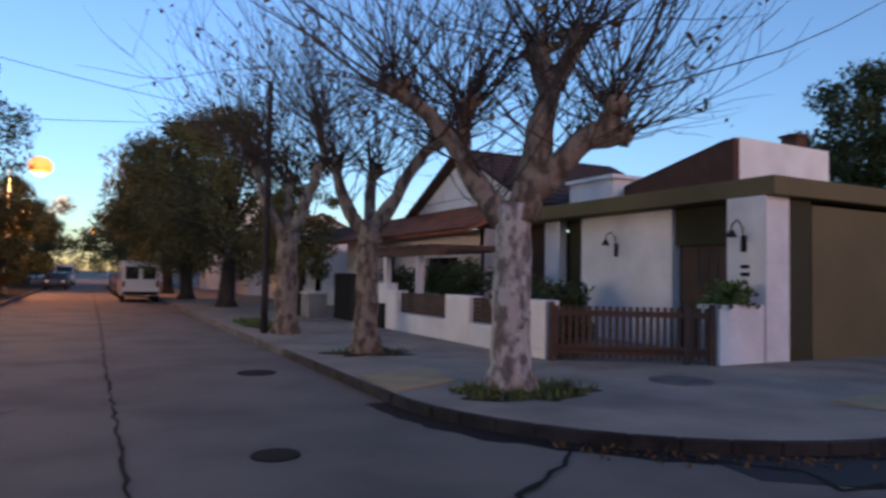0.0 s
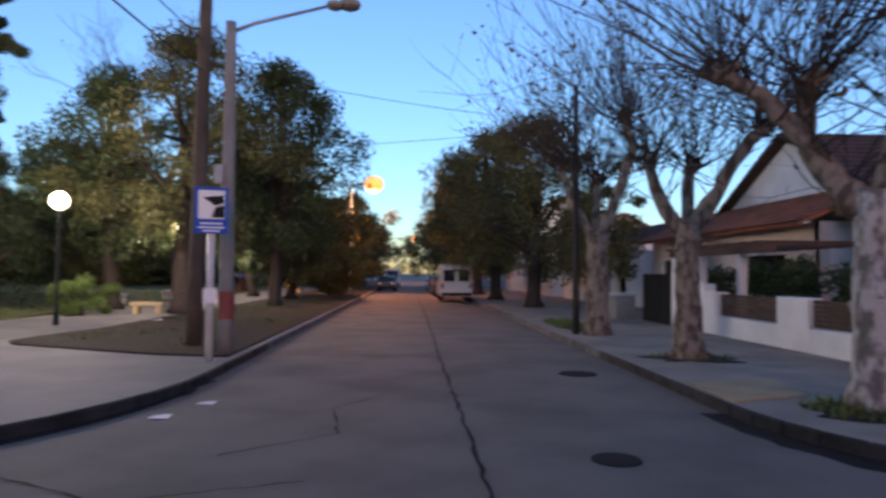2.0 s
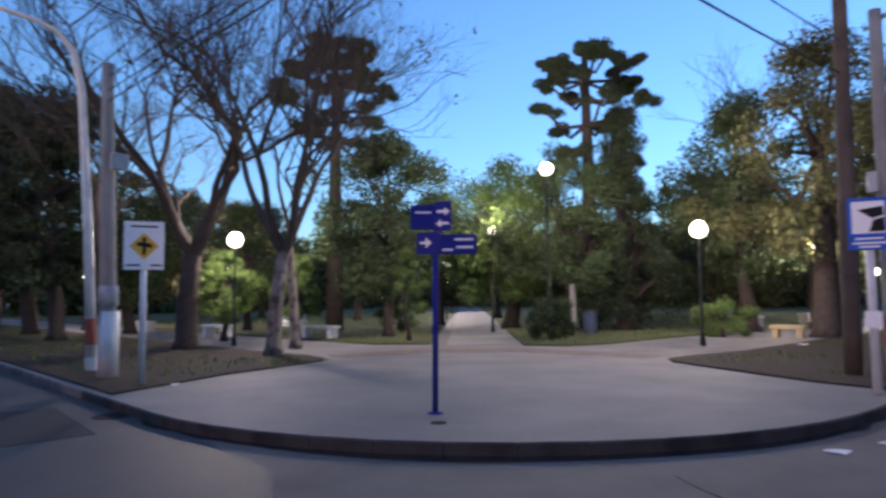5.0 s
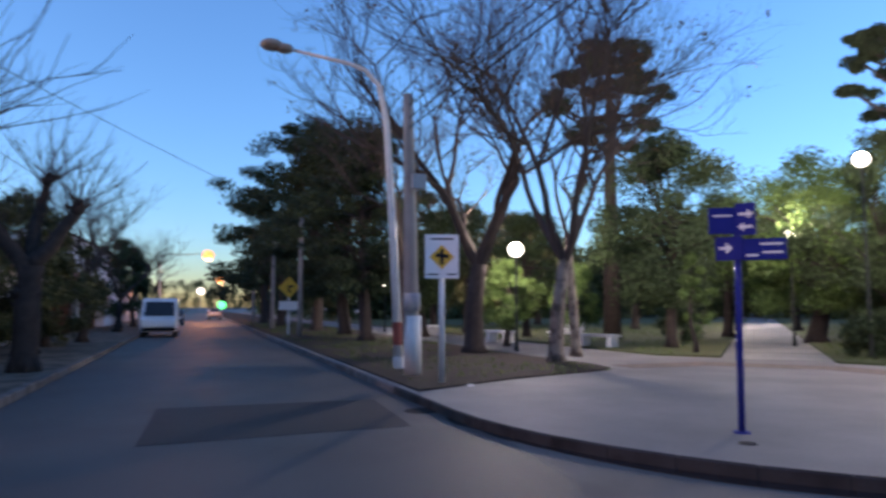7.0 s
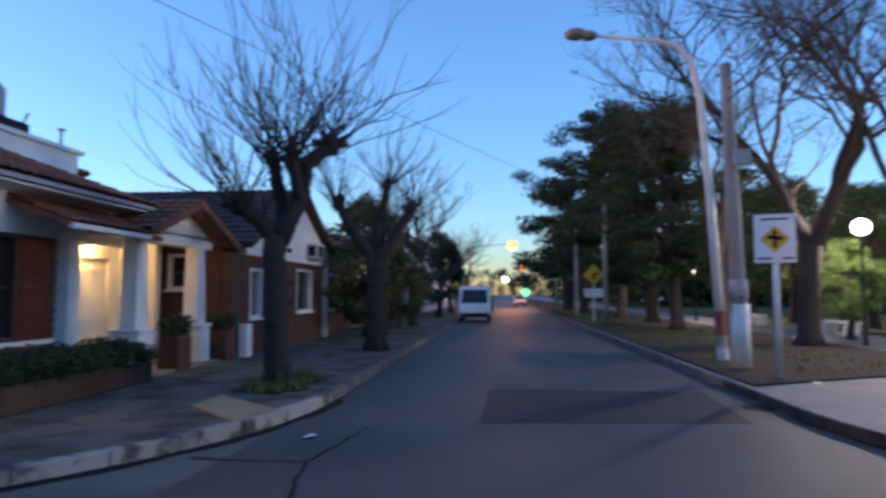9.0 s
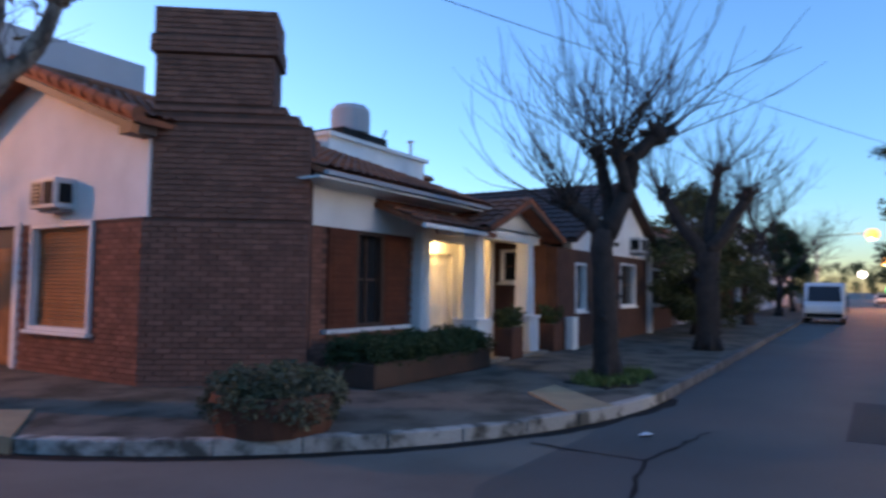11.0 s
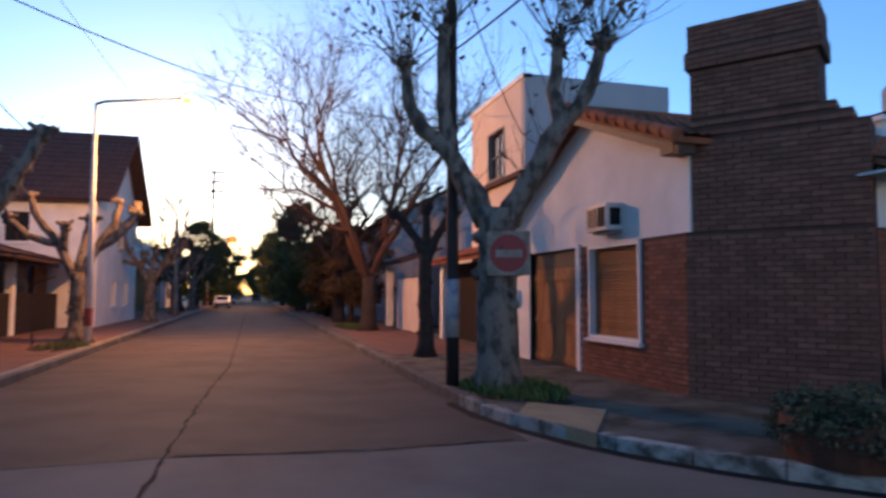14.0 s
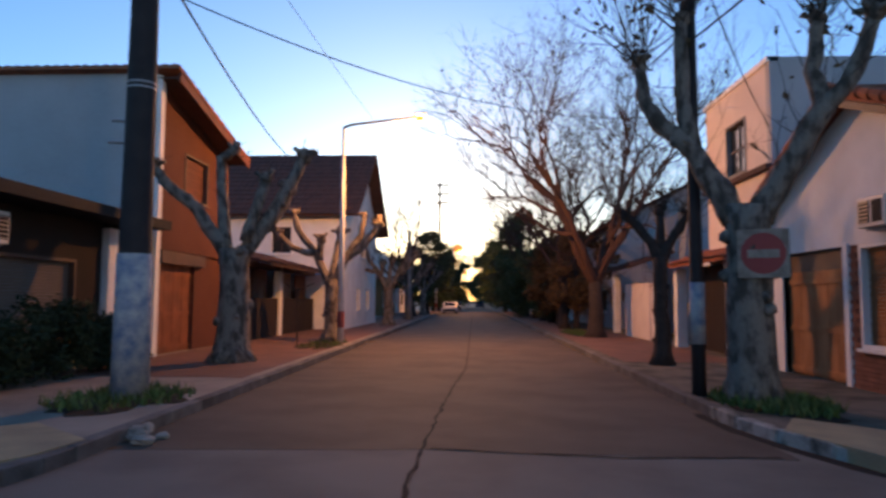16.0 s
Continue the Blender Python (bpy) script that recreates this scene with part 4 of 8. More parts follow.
# tiled porch further down the street
fp = thing("carport_house", (-7, -22, CURB), "low white house with tiled porch and dark openings", "house")
part("post", Build().box(-6.5, -6.2, -17.1, -16.7, CURB, 2.5), WHITE, fp)
part("post", Build().box(-6.5, -6.2, -21.2, -20.9, CURB, 2.4), WHITE, fp)
part("porch_roof", tile_roof(Build(), (-5.9, -16.4, 2.5), (0, -5.0, 0), (-1.6, 0, 0.55), 22, 5), ROOF_TILE, fp)
part("back_wall", Build().wall("E", -8.2, -26, -20.6, CURB, 3.0, [(-24, -22, CURB, 2.3)]), WHITE, fp)
# No gate stands here: a dark sheet gives the open carport its shade.
part("carport_gate", Build().box(-6.75, -6.68, -20.9, -17.1, CURB, 2.45), BROWN_DARK, fp, "dark sheet standing in for the shaded carport opening")
part("wall", Build().wall("E", -6.2, -27.6, -24.0, CURB, 2.1), PINK_RENDER, fp)
part("side_door", Build().box(-6.4, -6.3, -24.0, -23.3, CURB, 2.1), WHITE_TRIM, fp, "plain white side door", bevel=0.01)
part("wall", Build().wall("E", -6.2, -30, -29.5, CURB, 2.7), WHITE, fp)
part("far_roof", tile_roof(Build(), (-5.9, -25.4, 2.75), (0, -5.0, 0), (-1.6, 0, 0.55), 22, 5), ROOF_DARK, fp)
part("dark_gate", Build().box(-6.9, -6.85, -29.5, -27.6, CURB, 2.2), BROWN_DARK, fp)
part("far_wall", Build().box(-12, -8.4, -31, -30.8, CURB, 5.0).box(-8.6, -8.4, -30.8, -26, CURB, 5.0), GREY_RENDER, fp)

# ---- north-east corner house: white walls under an olive flat roof ----
ne = thing("flat_roofed_house", (12, 10, CURB), "white and olive single-storey house with deep flat roof", "house")
NX = 10.3
DOOR = (8.12, 9.72, CURB, 2.15)
part("white_wall", Build().wall("W", NX, 9.75, 12.55, CURB, 2.88), WHITE, ne)
part("white_pier", Build().box(9.85, 10.45, 7.3, 8.08, CURB, 2.9), WHITE, ne, bevel=0.01)
part("olive_wall", Build().wall("S", 7.3, 11.05, 40, CURB, 2.8), OLIVE, ne)
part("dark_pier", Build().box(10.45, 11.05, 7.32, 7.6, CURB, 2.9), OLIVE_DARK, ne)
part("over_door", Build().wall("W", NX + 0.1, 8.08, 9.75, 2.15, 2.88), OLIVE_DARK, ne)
plank_door(ne, "W", NX + 0.12, *DOOR, 7, WOOD_DARK, "front_door", "dark slatted double door", (0.5,))
# The gap is a solid set-back wall, its shade put into dark render.
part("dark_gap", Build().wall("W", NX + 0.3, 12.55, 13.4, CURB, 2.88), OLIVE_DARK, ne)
part("white_wall", Build().wall("W", NX, 13.4, 14.0, CURB, 2.88), WHITE, ne)
part("dark_wall", Build().wall("W", NX + 0.35, 14.0, 15.5, CURB, 2.88), WOOD_DARK, ne)
part("back_wall", Build().box(39.8, 40, 7.6, 15.5, CURB, 2.8).box(10.7, 40, 15.5, 15.7, CURB, 2.8), OLIVE, ne)
part("roof_slab", Build().box(9.85, 40.2, 7.15, 15.9, 2.9, 3.22), OLIVE, ne, "thick olive roof fascia", bevel=0.015)
for y, z in ((11.35, 2.1), (7.72, 2.1)):
    x = NX if y > 9 else 9.85
    ln = thing("wall_lantern", (x, y, z), "black swan-neck wall lantern, unlit", "lamp", "lanterns")
    part("arm", Build().tube([(x, y, z), (x - 0.06, y, z + 0.3), (x - 0.18, y, z + 0.4), (x - 0.3, y, z + 0.32), (x - 0.32, y, z + 0.2)], [0.014] * 5, 6), BLACK, ln)
    part("shade", Build().tube([(x - 0.32, y, z + 0.22), (x - 0.32, y, z + 0.1)], [0.03, 0.1], 10), BLACK, ln)
    part("back_plate", Build().box(x - 0.03, x, y - 0.05, y + 0.05, z - 0.14, z + 0.14), BLACK, ln)
for z in (1.55, 1.68):
    solid("house_tile", Build().box(9.83, 9.85, 7.62, 7.78, z, z + 0.06), BLACK, "small dark plaque on the white pier", "plaque")
upper = thing("upper_storey", (13.5, 12, 3.2), "white and brick upper rooms above the flat roof", "building")
part("brick_gable", Build().hull([(12.4, 10.0, 3.2), (12.4, 13.4, 3.2), (12.4, 13.4, 3.9), (12.4, 10.0, 4.62)], (0.2, 0, 0)), BRICK_FAR, upper)
part("white_wall", Build().box(12.6, 15.8, 10.0, 10.2, 3.2, 4.66), WHITE, upper)
part("rear_wall", Build().box(12.6, 15.8, 13.2, 13.4, 3.2, 3.9).box(15.6, 15.8, 10.2, 13.2, 3.2, 4.6), WHITE, upper)
part("sloped_roof", Build().hull([(12.4, 10.2, 4.55), (15.6, 10.2, 4.55), (15.6, 13.4, 3.86), (12.4, 13.4, 3.86)], (0, 0, 0.06)), ROOF_DARK, upper)
part("chimney", Build().box(15.0, 15.4, 10.3, 10.7, 4.6, 5.0).box(14.95, 15.45, 10.25, 10.75, 5.0, 5.07), BRICK_FAR, upper)
box2 = solid("roof_room", Build().box(12.2, 13.9, 13.6, 15.4, 3.2, 4.15).box(12.1, 14, 13.5, 15.5, 4.15, 4.25), WHITE, "small white room on the flat roof", "building")
part("planter_box", Build().box(8.75, 9.8, 7.3, 7.75, CURB, 1.08), WHITE, ne, "white planter at the gate", bevel=0.01)
fern = thing("fern", (9.25, 7.52, 1.08), "spreading green fern on the white planter", "plant")
fb = Build()
for k in range(60):
    w, e = random.uniform(0, 6.28), random.uniform(0.3, 1.3)
    l = random.uniform(0.45, 0.8)
    tip = [(9.25 + s * l * math.cos(w) * math.cos(e) * 1.1, 7.52 + s * l * math.sin(w) * math.cos(e) * 0.7, 1.06 + l * (s * math.sin(e) - 0.35 * s * s)) for s in (0, 0.3, 0.6, 1)]
    fb.leaves([((1 - f) * np.array(tip[i]) + f * np.array(tip[i + 1])) for i in range(3) for f in (0, 0.33, 0.66)], 0.03, 4, 0.05)
part("fronds", fb, LEAF_MID, fern)
# slatted gate across the cut corner
g0, g1 = Vector((6.62, 8.86)), Vector((8.72, 7.38))
gd = (g1 - g0).normalized()
gn = Vector((-gd.y, gd.x))


def slab2(b, a, c, half, z0, z1):
    d = (c - a).normalized()
    n = Vector((-d.y, d.x)) * half
    return b.prism([tuple(a - n), tuple(c - n), tuple(c + n), tuple(a + n)], z0, z1)


gate = thing("slatted_gate", (7.6, 8.1, CURB), "low dark wooden slatted gate", "gate")
GL = (g1 - g0).length
for k in range(23):
    s = 0.12 + k * (GL - 0.24) / 22
    part("slat", slab2(Build(), g0 + gd * (s - 0.03), g0 + gd * (s + 0.03), 0.012, CURB + 0.06, 1.02), WOOD_DARK, gate)
for z in (CURB + 0.12, 0.3, 0.86):
    part("rail", slab2(Build(), g0, g1, 0.03, z, z + 0.09), WOOD_DARK, gate)
for s in (0.0, GL * 0.82, GL - 0.08):
    part("post", slab2(Build(), g0 + gd * s, g0 + gd * (s + 0.09), 0.045, CURB, 1.08), WOOD_DARK, gate)
# low white street wall with dark wooden infill
sw = thing("front_wall", (6.6, 12, CURB), "low white garden wall with dark wooden panels", "wall")
part("base", Build().box(6.6, 6.85, 8.95, 17.2, CURB, 0.56), WHITE, sw, bevel=0.01)
for a, b2, z in ((8.92, 9.6, 1.09), (11.4, 12.4, 1.08), (14.85, 15.5, 1.09), (15.5, 16.4, 1.27), (17.2, 17.45, 1.9)):
    part("pillar", Build().box(6.58, 6.87, a, b2, 0.3 if z < 1.8 else CURB, z), WHITE, sw, bevel=0.01)
for a, b2 in ((9.6, 11.4), (12.4, 14.85), (16.4, 17.2)):
    for k in range(6):
        z = 0.58 + k * 0.08
        part("board", Build().box(6.68, 6.72, a, b2, z, z + 0.072), WOOD_DARK, sw)
solid("meter_box", Build().box(6.5, 6.59, 15.6, 15.95, CURB, 0.75), BLACK, "dark meter box at the garden wall", "meter box")
bin1 = thing("rubbish_bin", (6.2, 20.3, CURB), "grey bin beside the pavement", "bin")
part("body", Build().box(5.9, 6.5, 20, 20.8, CURB, 0.85), POLE_GREY, bin1, bevel=0.02)
part("lid", Build().box(5.86, 6.54, 19.96, 20.84, 0.85, 0.92), STEEL, bin1, bevel=0.01)
dg = thing("dark_gate", (6.7, 19, CURB), "dark sheet metal gate", "gate")
part("leaf", Build().box(6.68, 6.74, 17.5, 18.6, CURB, 1.5), BLACK, dg)
part("leaf", Build().box(6.68, 6.74, 18.65, 19.9, CURB, 1.5), BLACK, dg)
# terracotta-roofed house next along
t2 = thing("tiled_house", (11, 20, CURB), "low house with hipped terracotta roof and white gable", "house")
TWN = (17.2, 19.5, 0.9, 2.1)
part("wall", Build().wall("W", 9.6, 15.8, 27.0, CURB, 2.8, [TWN, (22, 23.2, CURB, 2.2), (24.2, 26, 0.9, 2.1)]), PINK_RENDER, t2)
part("wall", Build().box(9.6, 18, 15.85, 16.05, CURB, 2.8).box(9.8, 18, 26.8, 27.0, CURB, 2.8), WHITE, t2)
tr = Build()
tile_roof(tr, (8.9, 15.6, 2.75), (0, 11.6, 0), (2.6, 0, 1.1), 46, 8)
part("roof", tr, ROOF_TILE, t2)
part("upper_gable", Build().hull([(11.5, 16.2, 3.7), (11.5, 24.5, 3.7), (11.5, 20.3, 5.75)], (0.2, 0, 0)), WHITE, t2)
tr2 = Build()
tile_roof(tr2, (11.1, 24.9, 3.6), (7, 0, 0), (0, -4.6, 2.3), 28, 12)
tile_roof(tr2, (18.1, 15.8, 3.6), (-7, 0, 0), (0, 4.5, 2.3), 28, 12)
part("upper_roof", tr2, ROOF_DARK, t2)
framed_window(t2, "W", 9.6, *TWN, bars=2)
framed_window(t2, "W", 9.6, 24.2, 26, 0.9, 2.1, bars=2)
plank_door(t2, "W", 9.6, 22, 23.2, CURB, 2.2, 5, WOOD_DARK, "front_door", "dark front door", (0.5,))
for x, y, w, h in ((7.6, 10.2, 0.5, 1.2), (8.0, 12.0, 0.7, 1.5), (7.8, 13.8, 0.7, 1.7), (8.2, 15.6, 0.8, 1.6), (8.0, 17.6, 0.8, 1.5), (7.3, 9.4, 0.3, 1.15)):
    bu = thing("garden_shrub", (x, y, CURB), "dark leafy shrub behind the garden wall", "shrub")
    part("stem", Build().tube([(x, y, CURB), (x, y, 0.7)], [0.05, 0.03], 6), BARK_DARK, bu)
    part("foliage", Build().leaves([(x + random.uniform(-0.4, 0.4), y + random.uniform(-w, w) * 0.8, CURB + h * random.uniform(0.2, 0.95)) for _ in range(50)], 0.24, 70, 0.05), LEAF_DARK, bu)
pg = thing("pergola", (7.5, 17, CURB), "dark pergola with white posts in the front garden", "pergola")
for y in (14.6, 16.6):
    part("post", Build().box(7.0, 7.16, y, y + 0.16, CURB, 1.95), WHITE, pg)
part("beam", Build().box(6.95, 7.2, 13.5, 18.5, 1.95, 2.1), WOOD_DARK, pg)
for k in range(9):
    part("rafter", Build().box(6.8, 9.5, 13.6 + k * 0.58, 13.7 + k * 0.58, 2.1, 2.2), WOOD_DARK, pg)
h4 = thing("white_house", (10, 32, CURB), "low white house with tiled eaves", "house")
part("wall", Build().wall("W", 8.6, 28.0, 38.5, CURB, 2.5, [(29.5, 31, 0.9, 2.1), (33, 34, CURB, 2.1)]).box(8.6, 16, 28.0, 28.2, CURB, 2.5), WHITE, h4)
part("roof", tile_roof(Build(), (8.2, 27.7, 2.5), (0, 11, 0), (3.5, 0, 1.4), 44, 10), ROOF_DARK, h4)
framed_window(h4, "W", 8.6, 29.5, 31, 0.9, 2.1)
plank_door(h4, "W", 8.6, 33, 34, CURB, 2.1, 5, WOOD_DARK, "front_door", "dark front door", (0.5,))

# ---- south-east side ----
so = thing("low_black_roofed_house", (8, -12.5, CURB), "low dark house under a black roof edge", "house")
part("wall", Build().wall("W", 7.4, -15.7, -8.2, CURB, 3.0, [(-13.3, -10.9, 0.9, 2.2)]), BROWN_DARK, so)
part("side_wall", Build().box(7.6, 13, -8.4, -8.2, CURB, 3.0), BROWN_DARK, so)
part("white_strip", Build().box(7.25, 7.4, -14.9, -14.2, CURB, 2.9), WHITE, so)
part("roof_slab", Build().box(6.6, 13, -15.6, -8.0, 3.0, 3.2), BLACK, so, "black sloping roof edge")
framed_window(so, "W", 7.4, -13.3, -10.9, 0.9, 2.2, fill="slats", trim=WOOD_DARK, slat=BLIND)
# The near-black pine leaf colour carries the deep shade on these shrubs.
for k, (x, y, w, h) in enumerate(((6.5, -10.0, 0.9, 1.1), (6.6, -11.6, 1.0, 1.3), (6.6, -13.2, 0.8, 0.9), (6.3, -8.8, 0.7, 0.9))):
    bu = thing("garden_shrub", (x, y, CURB), "shrub before the low house, leaves darkened for shade", "shrub")
    part("stem", Build().tube([(x, y, CURB), (x, y, 0.6)], [0.05, 0.03], 6), BARK_DARK, bu)
    part("foliage", Build().leaves([(x + random.uniform(-0.35, 0.35), y + random.uniform(-w, w) * 0.8, CURB + h * random.uniform(0.15, 0.95)) for _ in range(45)], 0.22, 70, 0.05), LEAF_PINE, bu)
air_conditioner("W", 7.35, -10.6, 2.3, 0.7, 0.5, 0.3)
oh = thing("terracotta_house", (9, -18, CURB), "two-storey terracotta house with tall pale party wall", "house")
OG, OW = (-18.3, -16.3, CURB, 2.3), (-19.0, -17.5, 4.0, 5.2)
# Grey render puts the north side's shade into this wall's colour.
part("party_wall", Build().wall("N", -15.9, 7.2, 20, CURB, 6.85), GREY_RENDER, oh, "blank party wall, greyed for the shade on it")
part("front_wall", Build().wall("W", 7.2, -20.4, -16.12, CURB, 5.9, [OG, OW]), ORANGE_RENDER, oh)
part("front_top", Build().hull([(7.2, -16.12, 5.9), (7.2, -20.4, 5.9), (7.2, -16.12, 6.7)], (0.22, 0, 0)), ORANGE_RENDER, oh)
part("corner_strip", Build().box(7.1, 7.2, -16.12, -15.9, CURB, 6.7), WHITE, oh)
part("band", Build().box(7.1, 7.2, -20.4, -16.12, 2.62, 2.8), ORANGE_RENDER, oh)
part("roof", tile_roof(Build(), (6.6, -20.7, 5.72), (8, 0, 0), (0, 5.0, 1.15), 34, 12), ROOF_TILE, oh)
part("verge", Build().hull([(6.6, -15.8, 6.72), (6.6, -20.7, 5.6), (6.6, -20.7, 5.42), (6.6, -15.8, 6.5)], (0.06, 0, 0)), WOOD_RED, oh)
part("lintel", Build().box(7.06, 7.2, -18.7, -16.14, 2.3, 2.6), WOOD_DARK, oh)
part("soffit", Build().hull([(6.66, -15.9, 6.62), (6.66, -20.6, 5.5), (7.2, -20.6, 5.5), (7.2, -15.9, 6.62)], (0, 0, 0.04)), WOOD_DARK, oh)
part("side_wall", Build().box(7.2, 20, -20.6, -20.4, CURB, 5.6), ORANGE_RENDER, oh)
plank_door(oh, "W", 7.2, *OG, 8)
framed_window(oh, "W", 7.2, *OW, fill="slats", trim=WOOD_DARK, slat=WOOD_RED)
cp = thing("carport", (7.5, -25, CURB), "low dark carport with tiled edge and white post", "carport")
part("roof", tile_roof(Build(), (6.0, -21.0, 2.6), (0, -9.5, 0), (3.5, 0, 0.9), 40, 8), ROOF_DARK, cp)
part("post", Build().box(6.9, 7.15, -25.6, -25.3, CURB, 2.7), WHITE, cp)
part("post", Build().box(6.9, 7.1, -21.3, -21.1, CURB, 2.7), WHITE, cp)
part("back_wall", Build().box(9.5, 9.7, -31, -20.6, CURB, 3.4), WOOD_DARK, cp)
# Dark brown fences and panels stand in for the carport's shaded openings.
part("fence", Build().box(6.95, 7.0, -30.7, -25.7, CURB, 1.5), BROWN_DARK, cp)
part("fence", Build().box(6.95, 7.0, -25.2, -21.4, CURB, 1.5), BROWN_DARK, cp)
for y0, y1, mt in ((-24.9, -23.4, WOOD_DARK), (-22.6, -21.3, WOOD_RED), (-28.2, -26.0, WOOD_DARK), (-30.6, -28.9, WOOD_RED)):
    part("panel", Build().box(7.3, 7.38, y0, y1, CURB, 2.5), mt, cp)
part("beam", Build().box(6.9, 7.2, -30.7, -21.1, 2.5, 2.68), WOOD_DARK, cp)
gh = thing("gabled_house", (9, -36, CURB), "tall white house with steep dark roof", "house")
part("front_wall", Build().wall("W", 5.6, -40.5, -30.8, CURB, 5.6, [(-35, -34, 0.9, 2.1), (-38, -37, 0.9, 2.1), (-36.5, -35, 3.6, 5.0)]), WHITE, gh)
part("front_gable", Build().hull([(5.6, -30.8, 5.6), (5.6, -40.5, 5.6), (5.6, -35.7, 9.0)], (0.22, 0, 0)), WHITE, gh)
part("north_wall", Build().wall("N", -30.8, 5.82, 20, CURB, 5.6, [(8.0, 9.0, 3.5, 4.8)]), WHITE, gh)
part("roof", tile_roof(tile_roof(Build(), (4.9, -30.2, 5.25), (15, 0, 0), (0, -5.5, 3.85), 50, 14), (4.9, -41.2, 5.25), (15, 0, 0), (0, 5.5, 3.85), 50, 14), ROOF_DARK, gh)
for w in ((-35, -34, 0.9, 2.1), (-38, -37, 0.9, 2.1), (-36.5, -35, 3.6, 5.0)):
    framed_window(gh, "W", 5.6, *w)
framed_window(gh, "N", -30.8, 8.0, 9.0, 3.5, 4.8)


def plain_house(face, c, u0, u1, deep, h, wallm, roofm, label, doors=True):
    """A street house further off: walls, openings, tiled roof."""
    x = thing("street_house", (c, (u0 + u1) / 2, CURB) if face in "EW" else ((u0 + u1) / 2, c, CURB), label, "house")
    w = u1 - u0
    holes = [(u0 + 0.12 * w, u0 + 0.34 * w, 0.9, 2.1), (u0 + 0.45 * w, u0 + 0.57 * w, CURB, 2.15), (u0 + 0.68 * w, u0 + 0.9 * w, 0.9, 2.1)]
    if h > 4.5:
        holes += [(u0 + 0.15 * w, u0 + 0.35 * w, 3.6, 4.8), (u0 + 0.65 * w, u0 + 0.85 * w, 3.6, 4.8)]
    part("front_wall", Build().wall(face, c, u0, u1, CURB, h, holes), wallm, x)
    b = Build().face_box(face, c, u0, u0 + 0.2, CURB, h, -deep, -0.22).face_box(face, c, u1 - 0.2, u1, CURB, h, -deep, -0.22).face_box(face, c, u0, u1, CURB, h, -deep - 0.2, -deep)
    part("side_wall", b, wallm, x)
    s = 1 if face in "EN" else -1
    rb = Build()
    up_d = deep / 2 + 0.4
    if face in "EW":
        tile_roof(rb, (c + s * 0.4, u0 - 0.3, h - 0.05), (0, w + 0.6, 0), (-s * up_d, 0, up_d * 0.5), int(w * 3), 8)
        tile_roof(rb, (c - s * (deep + 0.4), u0 - 0.3, h - 0.05), (0, w + 0.6, 0), (s * up_d, 0, up_d * 0.5), int(w * 2), 6)
        for u in (u0, u1 - 0.2):
            b = Build().hull([(c, u, h), (c - s * deep, u, h), (c - s * deep / 2, u, h + deep * 0.25)], (0, 0.2, 0))
            part("gable", b, wallm, x)
    else:
        tile_roof(rb, (u0 - 0.3, c + s * 0.4, h - 0.05), (w + 0.6, 0, 0), (0, -s * up_d, up_d * 0.5), int(w * 3), 8)
        tile_roof(rb, (u0 - 0.3, c - s * (deep + 0.4), h - 0.05), (w + 0.6, 0, 0), (0, s * up_d, up_d * 0.5), int(w * 2), 6)
        for u in (u0, u1 - 0.2):
            b = Build().hull([(u, c, h), (u, c - s * deep, h), (u, c - s * deep / 2, h + deep * 0.25)], (0.2, 0, 0))
            part("gable", b, wallm, x)
    part("roof", rb, roofm, x)
    for i, hh in enumerate(holes):
        if i == 1:
            plank_door(x, face, c, *hh, 5, WOOD_DARK, "front_door", "dark front door", (0.5,))
        else:
            framed_window(x, face, c, *hh)
    return x


